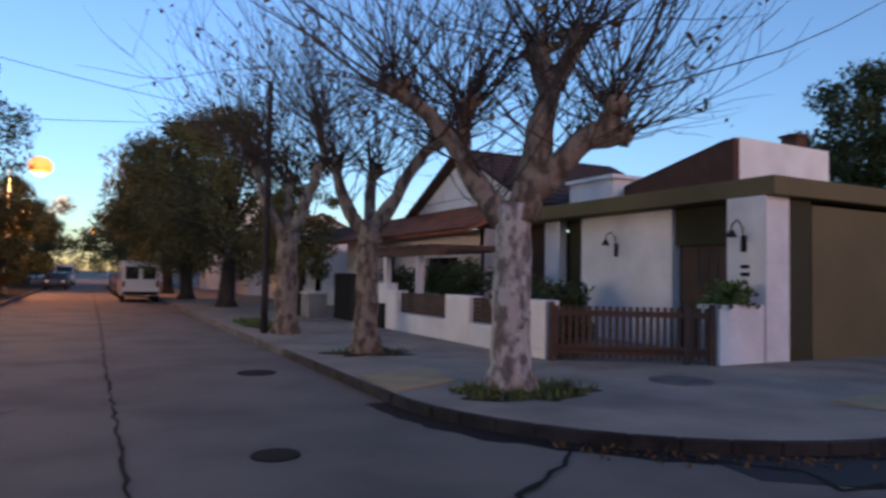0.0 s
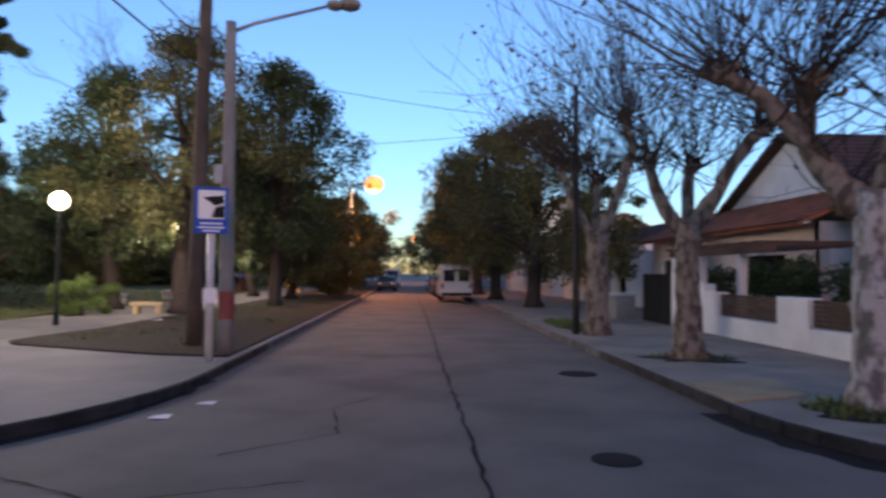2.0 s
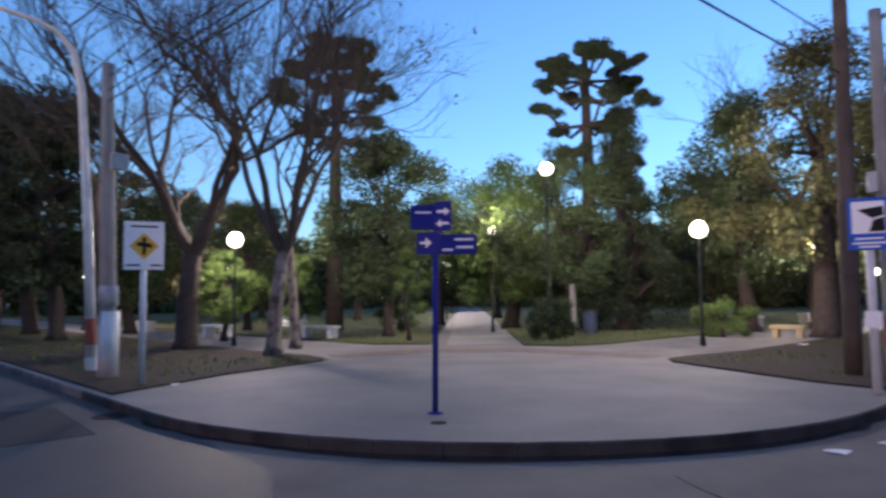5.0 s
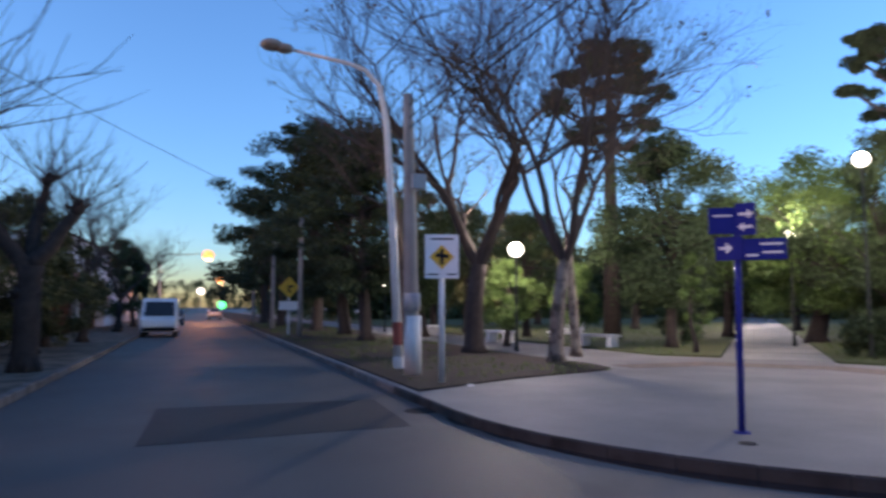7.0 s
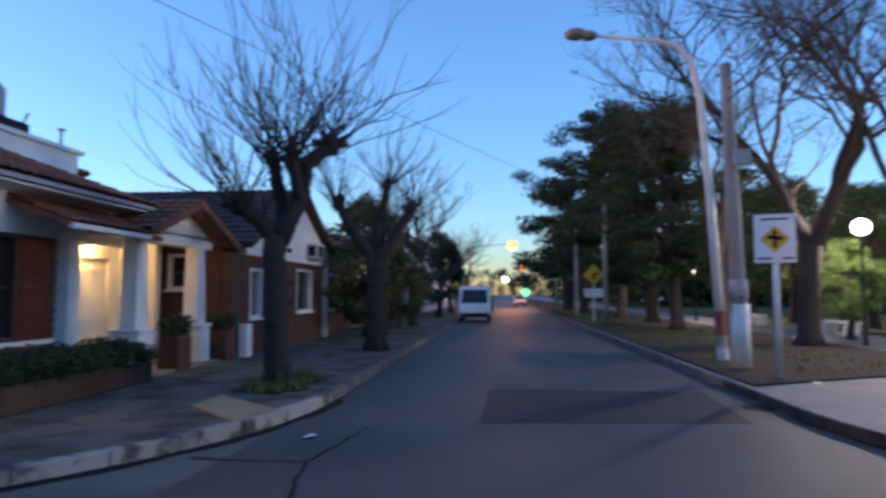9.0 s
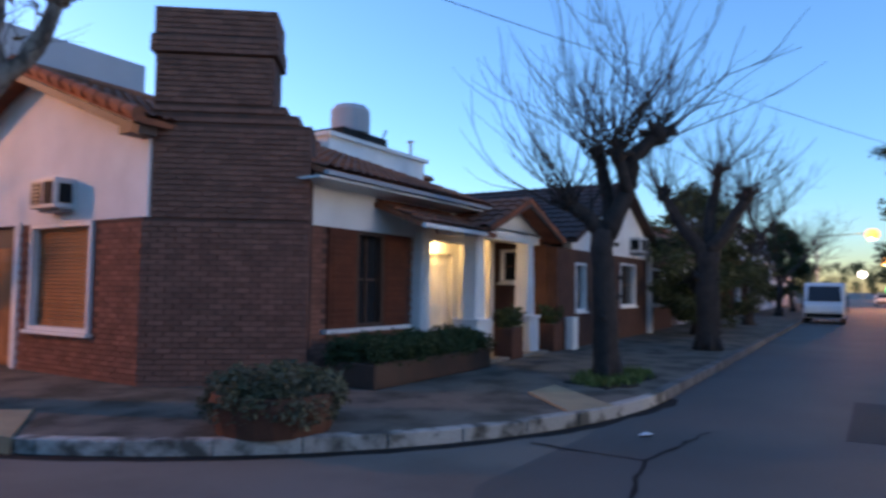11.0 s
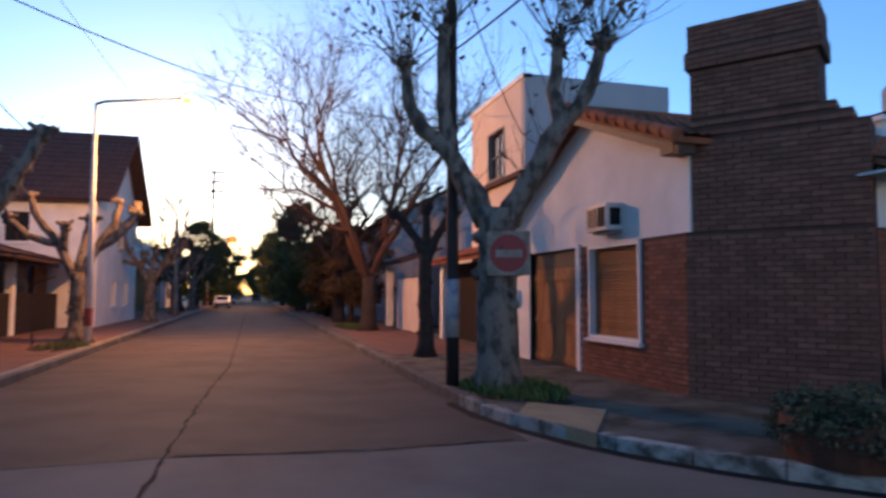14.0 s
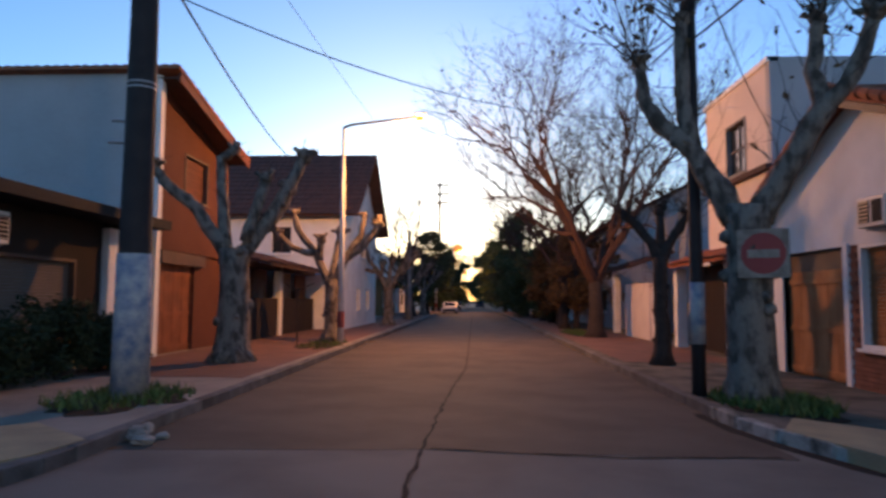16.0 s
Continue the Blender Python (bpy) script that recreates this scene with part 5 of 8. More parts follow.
for args in (("W", 8.4, 41, 51, 9, 2.9, PINK_RENDER, ROOF_TILE, "low pinkish house with tiled roof"), ("W", 8.0, 54, 64, 9, 5.6, WHITE, ROOF_DARK, "white two-storey house with dark roof"),
             ("W", 8.2, 68, 80, 9, 3.0, GREY_RENDER, ROOF_TILE, "low grey house with tiled roof"), ("W", 8.2, 84, 96, 9, 5.4, PINK_RENDER, ROOF_DARK, "pinkish two-storey house with dark roof"),
             ("N", -6.6, -37, -28, 8, 2.9, PINK_RENDER, ROOF_TILE, "low pinkish house with tiled roof"), ("N", -6.4, -50, -40, 8, 3.0, ORANGE_RENDER, ROOF_TILE, "low terracotta house with tiled roof"),
             ("N", -6.4, -66, -54, 8, 5.4, WHITE, ROOF_DARK, "white two-storey house with dark roof"), ("N", -6.4, -84, -70, 8, 3.2, GREY_RENDER, ROOF_TILE, "low grey house with tiled roof"),
             ("W", 7.4, -52, -43, 9, 5.2, PINK_RENDER, ROOF_TILE, "pinkish house with balconies"), ("W", 7.4, -66, -56, 9, 3.0, OLIVE, ROOF_TILE, "low ochre house with tiled roof"),
             ("W", 7.4, -82, -70, 9, 5.4, WHITE, ROOF_DARK, "white two-storey house with dark roof"), ("E", -7.0, -46, -34, 9, 5.2, GREY_RENDER, ROOF_DARK, "grey two-storey house with dark roof"),
             ("E", -7.0, -60, -49, 9, 3.0, WHITE, ROOF_TILE, "low white house with tiled roof"), ("E", -7.0, -80, -64, 9, 3.2, PINK_RENDER, ROOF_TILE, "low pinkish house with tiled roof"),
             ("S", 7.4, 44, 56, 8, 3.0, WHITE, ROOF_TILE, "low white house with tiled roof"), ("N", -6.6, 14, 26, 8, 3.0, PINK_RENDER, ROOF_TILE, "low pinkish house with tiled roof"),
             ("S", 112, -60, -40, 8, 5.0, WHITE, ROOF_DARK, "white house across the plaza"), ("E", -115, 20, 40, 8, 5.0, WHITE, ROOF_DARK, "white house across the plaza"),
             ("E", -115, 60, 85, 8, 6.0, GREY_RENDER, ROOF_DARK, "grey house across the plaza"), ("S", 112, -95, -75, 8, 5.5, PINK_RENDER, ROOF_DARK, "pinkish house across the plaza"),
             ("S", 112, -30, -12, 8, 3.5, WHITE, ROOF_TILE, "low white house across the plaza")):
    plain_house(*args)
# ---- trees ----
def bend(p, d, length, n, sag=0.0, wander=0.15, lift=0.0):
    """Places along a limb that wanders and bends down (sag) or up (lift)."""
    p, d = Vector(p), Vector(d).normalized()
    out, step = [p.copy()], length / n
    for i in range(n):
        d = (d + Vector((random.gauss(0, wander), random.gauss(0, wander), random.gauss(0, wander) + lift - sag))).normalized()
        p = p + d * step
        out.append(p.copy())
    return out


def knob(b, p, r):
    b.ball(tuple(p), r, 5, 8, 1.0, 0.5)


def whips(b, p, out, count, length, thick=0.013, spread=0.75, lift=0.07, leaves=None, leaf_share=0.0):
    """Long thin shoots out of a pollard head."""
    for _ in range(count):
        d = (Vector(out) * 0.55 + Vector((random.gauss(0, spread), random.gauss(0, spread), abs(random.gauss(0.35, 0.5))))).normalized()
        l = length * random.uniform(0.45, 1.15)
        pts = bend(Vector(p) + Vector((random.gauss(0, 0.07), random.gauss(0, 0.07), random.gauss(0, 0.07))), d, l, 6, 0, 0.13, lift)
        r = thick * random.uniform(0.7, 1.2)
        b.tube(pts, [r * (1 - 0.8 * i / 6) for i in range(7)], 4)
        for q in range(random.choice((1, 2, 3))):
            k = random.randint(2, 5)
            e = (pts[k] - pts[k - 1]).normalized() + Vector((random.gauss(0, 0.45), random.gauss(0, 0.45), random.gauss(0.1, 0.3)))
            twig = bend(pts[k], e, l * random.uniform(0.2, 0.45), 3, 0, 0.12, 0.08)
            b.tube(twig, [r * 0.5, r * 0.4, r * 0.3, r * 0.15], 3)
            if leaves is not None and random.random() < leaf_share:
                leaves.append(tuple(twig[-1]))


def pollard(label, base, right, limbs, trunk_r, trunk_top, bark=BARK_PLANE, shoots=30, reach=2.2, leaf_share=0.0, thick=0.013, flare=1.7, group="street trees", lean=0.0, twig=TWIG, spread=0.75, side_shoots=8):
    """A cut-back street tree: limbs are rows of (offset along right, depth, height, radius)."""
    rt = Vector((*right, 0)).normalized()
    dp = Vector((-rt.y, rt.x, 0))
    o = Vector(base)
    tree = thing("street_tree", base, label, "tree", group)
    at = lambda a, d, z: o + rt * a + dp * d + Vector((0, 0, z - base[2]))
    tb, wb, lv = Build(), Build(), []
    h = trunk_top - base[2]
    tp, tr = [], []
    for i in range(9):
        f = i / 8
        tp.append(o + rt * lean * f + Vector((random.gauss(0, 0.012), random.gauss(0, 0.012), -0.03 + f * (h + 0.05))))
        tr.append(trunk_r * (1 + (flare - 1) * max(0, 1 - f * 5) ** 1.5 - 0.16 * f + (0.15 if f > 0.9 else 0)))
    tb.tube(tp, tr, 14, 0.1)
    for w in range(7):
        e = Vector((math.cos(w * 0.9 + 0.3), math.sin(w * 0.9 + 0.3), 0))
        tb.tube([o + e * trunk_r * 0.7 + Vector((0, 0, 0.35)), o + e * trunk_r * 1.0 * (0.5 + flare * 0.4) + Vector((0, 0, 0.1)), o + e * trunk_r * (0.4 + flare * 0.7) + Vector((0, 0, -0.04))], [trunk_r * 0.25, trunk_r * 0.27, trunk_r * 0.16], 6)
    for _ in range(10):
        w = random.uniform(0, 6.28)
        knob(tb, o + Vector((math.cos(w), math.sin(w), 0)) * trunk_r * 0.9 + Vector((0, 0, random.uniform(0.3, h))), trunk_r * random.uniform(0.15, 0.32))
    trunk = part("trunk", tb, bark, tree, smooth=True)
    for limb in limbs:
        pts = [at(a, d, z) for a, d, z, r in limb]
        rs = [r * 0.88 for *_, r in limb]
        fine, fr = [], []
        for i in range(len(pts) - 1):
            for s in range(3):
                f = s / 3
                fine.append(pts[i].lerp(pts[i + 1], f) + Vector((random.gauss(0, 0.015), random.gauss(0, 0.015), random.gauss(0, 0.015))))
                fr.append((rs[i] * (1 - f) + rs[i + 1] * f) * random.uniform(0.92, 1.1))
        fine.append(pts[-1])
        fr.append(rs[-1])
        lb = Build()
        lb.tube(fine, fr, 9, 0.12)
        knob(lb, pts[-1], rs[-1] * 1.45)
        for i in range(1, len(fine), 3):
            if random.random() < 0.7:
                knob(lb, fine[i] + Vector((random.gauss(0, 1), random.gauss(0, 1), random.gauss(0, 1))).normalized() * fr[i] * 0.7, fr[i] * random.uniform(0.4, 0.65))
        for _ in range(4):
            e = Vector((random.gauss(0, 1), random.gauss(0, 1), abs(random.gauss(0.6, 0.6)))).normalized()
            lb.tube([pts[-1], pts[-1] + e * rs[-1] * 2.6], [rs[-1] * 0.6, rs[-1] * 0.42], 6, 0.2)
        part("limb", lb, BARK_PLANE if bark is BARK_PALE else bark, tree, smooth=True)
        away = (pts[-1] - pts[-2]).normalized()
        if shoots:
            whips(wb, pts[-1], away, shoots, reach, thick, spread, 0.07, lv, leaf_share)
            for i in range(3, len(fine) - 1, 2):
                whips(wb, fine[i], Vector((0, 0, 0.7)), side_shoots, reach * 0.7, thick * 0.75, spread, 0.07, lv, leaf_share * 0.5)
    if wb.n:
        part("bare_crown", wb, twig, tree, "thin bare shoots", kind="stuff")
    if lv:
        part("foliage", Build().leaves(lv, 0.08, 2, 0.07), LEAF_DEAD, tree, "last brown leaves", kind="stuff")
    return tree


def grow(b, p, d, length, r, level, spots, wide=0.55, lift=0.05):
    n = 5
    pts = bend(p, d, length, n, 0, 0.11, lift)
    b.tube(pts, [r * (1 - 0.45 * i / n) for i in range(n + 1)], 9 if level > 3 else 6 if level > 1 else 3, 0.1 if level > 3 else 0)
    if level == 0:
        for k in range(3):
            q = pts[random.randint(1, n)]
            e = (pts[-1] - pts[-2]).normalized() + Vector((random.gauss(0, 0.6), random.gauss(0, 0.6), random.gauss(0.1, 0.4)))
            b.tube([q, q + e.normalized() * length * random.uniform(0.4, 0.8)], [r * 0.5, r * 0.25], 3)
        spots.append(tuple(pts[-1]))
        return
    kids = random.choice((3, 3, 4)) if level > 1 else random.choice((3, 4))
    for k in range(kids):
        q = pts[-1] if k < 2 else pts[random.randint(2, n - 1)]
        e = (pts[-1] - pts[-2]).normalized() + Vector((random.gauss(0, wide), random.gauss(0, wide), random.gauss(0.05, wide * 0.7)))
        grow(b, q, e, length * random.uniform(0.6, 0.85), r * random.uniform(0.42, 0.6), level - 1, spots, wide, lift)


def bare_tree(label, base, height, r, bark=BARK_DARK, twig=TWIG, level=4, stems=3, leaf=0.0, group="bare trees", fork=0.25, wide=0.5, leaf_mat=LEAF_DEAD):
    tree = thing("bare_tree", base, label, "tree", group)
    tb, cb, spots = Build(), Build(), []
    o = Vector(base)
    top = o + Vector((random.gauss(0, 0.15), random.gauss(0, 0.15), height * fork))
    mid = o.lerp(top, 0.5) + Vector((random.gauss(0, 0.05), random.gauss(0, 0.05), 0))
    tb.tube([o - Vector((0, 0, 0.05)), o + Vector((0, 0, 0.25)), mid, top], [r * 1.8, r * 1.15, r, r * 0.85], 12, 0.12)
    part("trunk", tb, bark, tree, smooth=True)
    for k in range(stems):
        w = 6.28 * k / stems + random.uniform(-0.4, 0.4)
        grow(cb, top - Vector((0, 0, 0.1)), Vector((math.cos(w) * 0.5, math.sin(w) * 0.5, 1.0)), height * 0.29, r * 0.62, level, spots, wide)
    part("bare_crown", cb, twig, tree, "bare branches and fine twigs", kind="stuff")
    if leaf:
        pick = random.sample(spots, int(len(spots) * leaf))
        part("foliage", Build().leaves(pick, 0.2, 4, 0.05), leaf_mat, tree, "last brown leaves", kind="stuff")
    return tree


def leafy_tree(label, base, height, radius, r, leaf=LEAF_DARK, clear=0.25, clumps=70, per=170, size=0.13, squash=1.0, group="leafy trees", bark=BARK_DARK, shape="round", name="tree"):
    """Trunk, limbs and a crown of many clumps of leaves with gaps."""
    tree = thing(name, base, label, "tree", group)
    o = Vector(base)
    tb, lb = Build(), Build()
    mid = o + Vector((random.gauss(0, 0.15), random.gauss(0, 0.15), height * clear))
    tb.tube([o - Vector((0, 0, 0.05)), o + Vector((0, 0, 0.3)), mid, mid + Vector((0, 0, height * 0.35))], [r * 1.7, r * 1.1, r * 0.85, r * 0.4], 10, 0.12)
    centres, spread = [], []
    z0, z1 = height * clear * 0.8, height
    for k in range(clumps):
        f = random.random()
        if shape == "cone":
            wide = radius * (1.05 - f)
        elif shape == "column":
            wide = radius * (0.75 + 0.35 * math.sin(f * 7)) * (1 - f ** 4)
        elif shape == "tufted":
            wide = radius * (0.75 + 0.35 * math.sin(f * 9 + base[0])) * (1.1 - 0.45 * f * f)
        else:
            wide = radius * math.sqrt(max(0.06, 1 - (2 * f - 0.9) ** 2))
        w, q = random.uniform(0, 6.28), math.sqrt(random.uniform(0.15, 1.0))
        wob = 1 + 0.8 * noise.noise(Vector((math.cos(w) * 1.7 + base[0], math.sin(w) * 1.7 + base[1], f * 3)))
        c = o + Vector((math.cos(w) * wide * q * wob, math.sin(w) * wide * q * wob, z0 + (z1 - z0) * f))
        centres.append(tuple(c))
        spread.append(radius * random.uniform(0.14, 0.3))
        if k % 3 == 0:
            s = mid + Vector((0, 0, height * 0.35 * random.random()))
            tb.tube([s, s.lerp(c, 0.5) + Vector((0, 0, 0.15)), c], [r * 0.32, r * 0.18, r * 0.06], 5)
    part("trunk", tb, bark, tree, smooth=True)
    lb.leaves(centres, np.array(spread) * 1.25, int(per * 1.7), size * 0.62, 0.5 if shape == "tufted" else 0.8)
    part("crown", lb, leaf, tree, "uneven leafy crown", kind="stuff")
    return tree


def araucaria(label, base, height, r, tiers, top_r):
    """A tall bare trunk with umbrella clumps of needles at the branch ends."""
    tree = thing("araucaria", base, label, "tree", "conifers")
    o = Vector(base)
    tb = Build()
    tb.tube([o, o + Vector((0.1, 0, height * 0.5)), o + Vector((0.0, 0.1, height))], [r * 1.2, r * 0.85, r * 0.4], 10, 0.1)
    cs, sp, bb = [], [], Build()
    for z, reach, n in tiers:
        for k in range(n):
            w = 6.28 * (k + random.random() * 0.7) / n
            l = reach * random.uniform(0.65, 1.05)
            e = Vector((math.cos(w) * l, math.sin(w) * l, 0))
            s = o + Vector((0, 0, z - 0.2))
            m, t = s + e * 0.55 + Vector((0, 0, -0.15)), s + e + Vector((0, 0, 0.45))
            bb.tube([s, m, t], [0.09, 0.07, 0.05], 5)
            for q in range(5):
                cs.append(tuple(t + Vector((random.gauss(0, 0.32), random.gauss(0, 0.32), random.gauss(0.1, 0.12)))))
                sp.append(top_r * random.uniform(0.5, 0.8))
    part("trunk", tb, BARK_DARK, tree, smooth=True)
    part("branchwork", bb, BARK_DARK, tree, kind="stuff")
    part("foliage", Build().leaves(cs, np.array(sp), 330, 0.065, 0.6), LEAF_PINE, tree, "dense dark umbrella clumps", kind="stuff")
    return tree


random.seed(11), np.random.seed(11)
C = CURB
pollard("pollarded plane tree with pale peeling trunk and long bare shoots", (4.45, 6.7, C), (0.832, -0.553), [
    [(-0.12, 0, 2.15, 0.2), (-0.32, 0.1, 2.4, 0.17), (-0.65, 0.1, 2.95, 0.13), (-1.05, 0.0, 3.45, 0.11), (-1.45, -0.1, 3.72, 0.1)],
    [(-0.6, 0.1, 2.85, 0.11), (-0.62, 0.3, 3.2, 0.1), (-0.6, 0.35, 3.6, 0.1)],
    [(0.1, 0, 2.15, 0.24), (0.28, 0, 3.0, 0.2), (0.42, 0.1, 3.7, 0.16), (0.28, 0.15, 4.25, 0.14)],
    [(0.42, 0.1, 3.65, 0.13), (0.75, 0.0, 4.35, 0.12)],
    [(0.2, 0, 2.45, 0.2), (0.72, -0.1, 3.0, 0.17), (1.05, -0.2, 3.22, 0.16), (1.15, -0.3, 3.45, 0.12)],
    [(0.75, -0.1, 3.0, 0.1), (1.35, 0.3, 3.2, 0.09)]], 0.25, 2.3, BARK_PALE, 30, 3.3, 0.22, 0.014, 1.3, spread=0.95, side_shoots=14)
pollard("pollarded plane tree with mottled trunk on the pavement", (4.2, 10.75, C), (0.93, -0.36), [
    [(-0.1, 0, 2.2, 0.16), (-0.45, 0.1, 2.7, 0.13), (-0.6, 0.1, 3.3, 0.1)], [(0.1, 0, 2.25, 0.16), (0.45, 0, 2.8, 0.13), (0.85, 0, 3.5, 0.11), (1.1, 0, 3.75, 0.1)],
    [(0, 0.1, 2.3, 0.12), (0.05, 0.3, 3.2, 0.1)]], 0.21, 2.3, BARK_PLANE, 44, 2.9, 0.12, 0.014, 1.5, spread=0.9)
pollard("pollarded plane tree with tall limb and bare shoots", (3.9, 14.9, C), (0.97, -0.25), [
    [(0.1, 0, 2.3, 0.16), (0.4, 0, 3.2, 0.14), (0.75, 0, 4.2, 0.11), (0.6, 0, 4.9, 0.1)], [(-0.1, 0, 2.3, 0.14), (-0.5, 0.1, 3.0, 0.1), (-0.8, 0.1, 3.9, 0.08)], [(0, 0.1, 2.4, 0.12), (0.0, 0.5, 3.6, 0.09)]], 0.26, 2.4, BARK_PLANE, 60, 4.2, 0.5, 0.015, 1.2, spread=0.9)
pollard("stout plane tree with forked limbs and few brown leaves", (-3.97, -10.12, C), (-0.927, 0.376), [
    [(-0.15, 0, 2.6, 0.22), (-0.45, 0, 3.1, 0.19), (-0.72, 0, 3.65, 0.17), (-1.15, 0, 4.05, 0.15), (-1.38, 0, 4.5, 0.11), (-1.42, 0, 5.0, 0.09)],
    [(-0.7, 0, 3.6, 0.15), (-0.85, 0.1, 4.4, 0.13), (-0.82, 0.1, 5.6, 0.1)],
    [(0.12, 0, 2.6, 0.22), (0.45, 0, 3.2, 0.19), (0.95, 0, 4.05, 0.16), (0.85, 0.1, 4.6, 0.13), (0.92, 0.1, 5.3, 0.1)],
    [(0.9, 0, 3.95, 0.14), (1.35, -0.1, 4.5, 0.13), (1.55, -0.1, 5.2, 0.11)]], 0.33, 2.75, BARK_GREY, 40, 1.7, 0.75, 0.011, 1.12, side_shoots=4)
pollard("small pollarded tree on the pavement", (-4.2, -15.3, C), (-0.97, 0.2), [
    [(0, 0, 2.3, 0.14), (0.3, 0, 2.9, 0.12), (0.6, 0, 3.3, 0.1)], [(0, 0, 2.3, 0.14), (-0.3, 0, 2.9, 0.12), (-0.7, 0, 3.3, 0.1)], [(0, 0.1, 2.4, 0.12), (0.0, 0.2, 3.4, 0.1)]], 0.17, 2.4, BARK_DARK, 30, 1.3, 0.1, 0.011)
pollard("bare pollarded tree with cut knobby limbs", (4.96, -15.1, C), (-0.94, -0.34), [
    [(-0.15, 0, 2.4, 0.2), (-0.8, 0.1, 3.4, 0.16), (-1.45, 0.1, 3.9, 0.14), (-1.7, 0.1, 4.3, 0.13)], [(-0.2, 0, 2.6, 0.16), (-0.3, 0.2, 3.6, 0.13), (-0.35, 0.2, 4.55, 0.12), (-0.05, 0.2, 4.75, 0.1)],
    [(0.15, 0, 2.4, 0.2), (0.75, 0, 3.3, 0.17), (1.2, 0, 4.2, 0.15), (1.45, 0, 4.7, 0.14)], [(0.6, 0, 3.0, 0.15), (1.0, 0.3, 3.5, 0.13), (1.15, 0.35, 4.0, 0.13)], [(0.2, -0.1, 2.7, 0.15), (0.45, -0.2, 3.5, 0.13), (0.6, -0.2, 4.1, 0.12)]], 0.36, 2.5, BARK_GREY, 3, 0.5, flare=1.5, side_shoots=1)
for y, sc in ((-22.3, 1.0), (-36.8, 1.1), (-48, 1.1), (-62, 1.2)):
    pollard("bare pollarded tree with cut limbs along the kerb", (4.35, y, C), (-0.98, -0.15), [
        [(-0.1, 0, 2.0, 0.16), (-0.5, 0.1, 2.9, 0.14), (-1.1, 0.1, 3.7, 0.12), (-1.3, 0.1, 4.3, 0.1)], [(0.1, 0, 2.0, 0.16), (0.5, 0, 2.9, 0.14), (0.9, 0, 3.6, 0.12), (1.0, 0, 4.2, 0.1)], [(0, 0, 2.1, 0.15), (0.1, 0.3, 3.0, 0.13), (0.25, 0.3, 3.7, 0.14)], [(-0.4, 0.1, 2.7, 0.13), (-0.35, -0.2, 3.4, 0.13)], [(0.45, 0, 2.8, 0.13), (1.0, -0.2, 3.2, 0.13), (1.5, -0.2, 3.9, 0.15)], [(-0.6, 0, 2.9, 0.12), (-1.3, 0, 3.1, 0.12), (-1.8, 0, 3.6, 0.13)]], 0.25 * sc, 2.1, BARK_GREY, 0 if y > -30 else 16, 1.6)
random.seed(17)
pollard("dark pollarded tree with tall bare shoots", (-10.8, -3.85, C), (-0.32, 0.947), [
    [(0, 0, 2.3, 0.17), (0.25, 0, 2.9, 0.17), (0.4, 0, 3.5, 0.15), (0.75, 0.05, 3.85, 0.13)], [(0, 0, 2.2, 0.15), (-0.3, 0, 2.6, 0.14), (-0.6, 0, 2.85, 0.12)], [(0.05, 0.1, 2.4, 0.14), (0.0, 0.2, 3.1, 0.12), (-0.15, 0.2, 3.6, 0.1)], [(0.3, 0, 2.9, 0.12), (0.15, -0.3, 3.5, 0.1)]],
        0.2, 2.35, BARK_DARK, 30, 2.4, 0.0, 0.015, 1.15, lean=-0.08, spread=0.65)
pollard("dark pollarded tree with tall bare shoots", (-17.0, -3.5, C), (-0.2, 0.98), [
    [(0, 0, 2.3, 0.2), (0.45, 0, 2.9, 0.17), (0.85, 0, 3.6, 0.13)], [(0, 0, 2.2, 0.2), (-0.5, 0, 2.9, 0.16), (-0.95, 0, 3.7, 0.12)], [(0.0, 0.1, 2.4, 0.17), (0.1, 0.2, 3.3, 0.14), (0.25, 0.2, 4.2, 0.1)]], 0.27, 2.35, BARK_DARK, 30, 2.0, 0.0, 0.016, 1.15, spread=0.75)

random.seed(21), np.random.seed(21)
bare_tree("tall bare tree with slim grey trunk", (-15.15, 8.05, C), 10.5, 0.17, BARK_GREY, TWIG, 5, 4, 0.2, fork=0.24, wide=0.42)
bare_tree("tall bare tree with dark wide trunk", (-19.0, 7.5, C), 10.0, 0.27, BARK_DARK, TWIG, 5, 4, 0.2, fork=0.26)
bare_tree("tall bare tree in the plaza strip", (-24.0, 7.0, C), 9.0, 0.2, BARK_DARK, TWIG, 4, 3, 0.05, fork=0.3)
bare_tree("slim leaning bare tree in the plaza", (-16.8, 9.6, C), 8.5, 0.12, BARK_PLANE, TWIG, 4, 2, 0.0, fork=0.35)
bare_tree("tall bare tree with reddish twigs", (-4.75, -26.0, C), 12.0, 0.27, BARK_DARK, TWIG_RED, 5, 5, 0.14, fork=0.17, wide=0.62)
bare_tree("tall bare tree with reddish twigs", (-4.6, -33.5, C), 10.0, 0.2, BARK_DARK, TWIG_RED, 4, 3, 0.15, fork=0.25)
bare_tree("tall bare tree with reddish twigs", (-4.9, -36.0, C), 12.5, 0.22, BARK_DARK, TWIG_RED, 5, 4, 0.14, fork=0.18, wide=0.6)
for x, y, h in ((-4.9, -46, 10), (-4.7, -58, 9), (4.6, -55, 10), (4.7, -72, 9), (4.6, -90, 9)):
    bare_tree("bare street tree with fine twigs", (x, y, C), h, 0.2, BARK_DARK, TWIG_RED, 4, 3, 0.12)
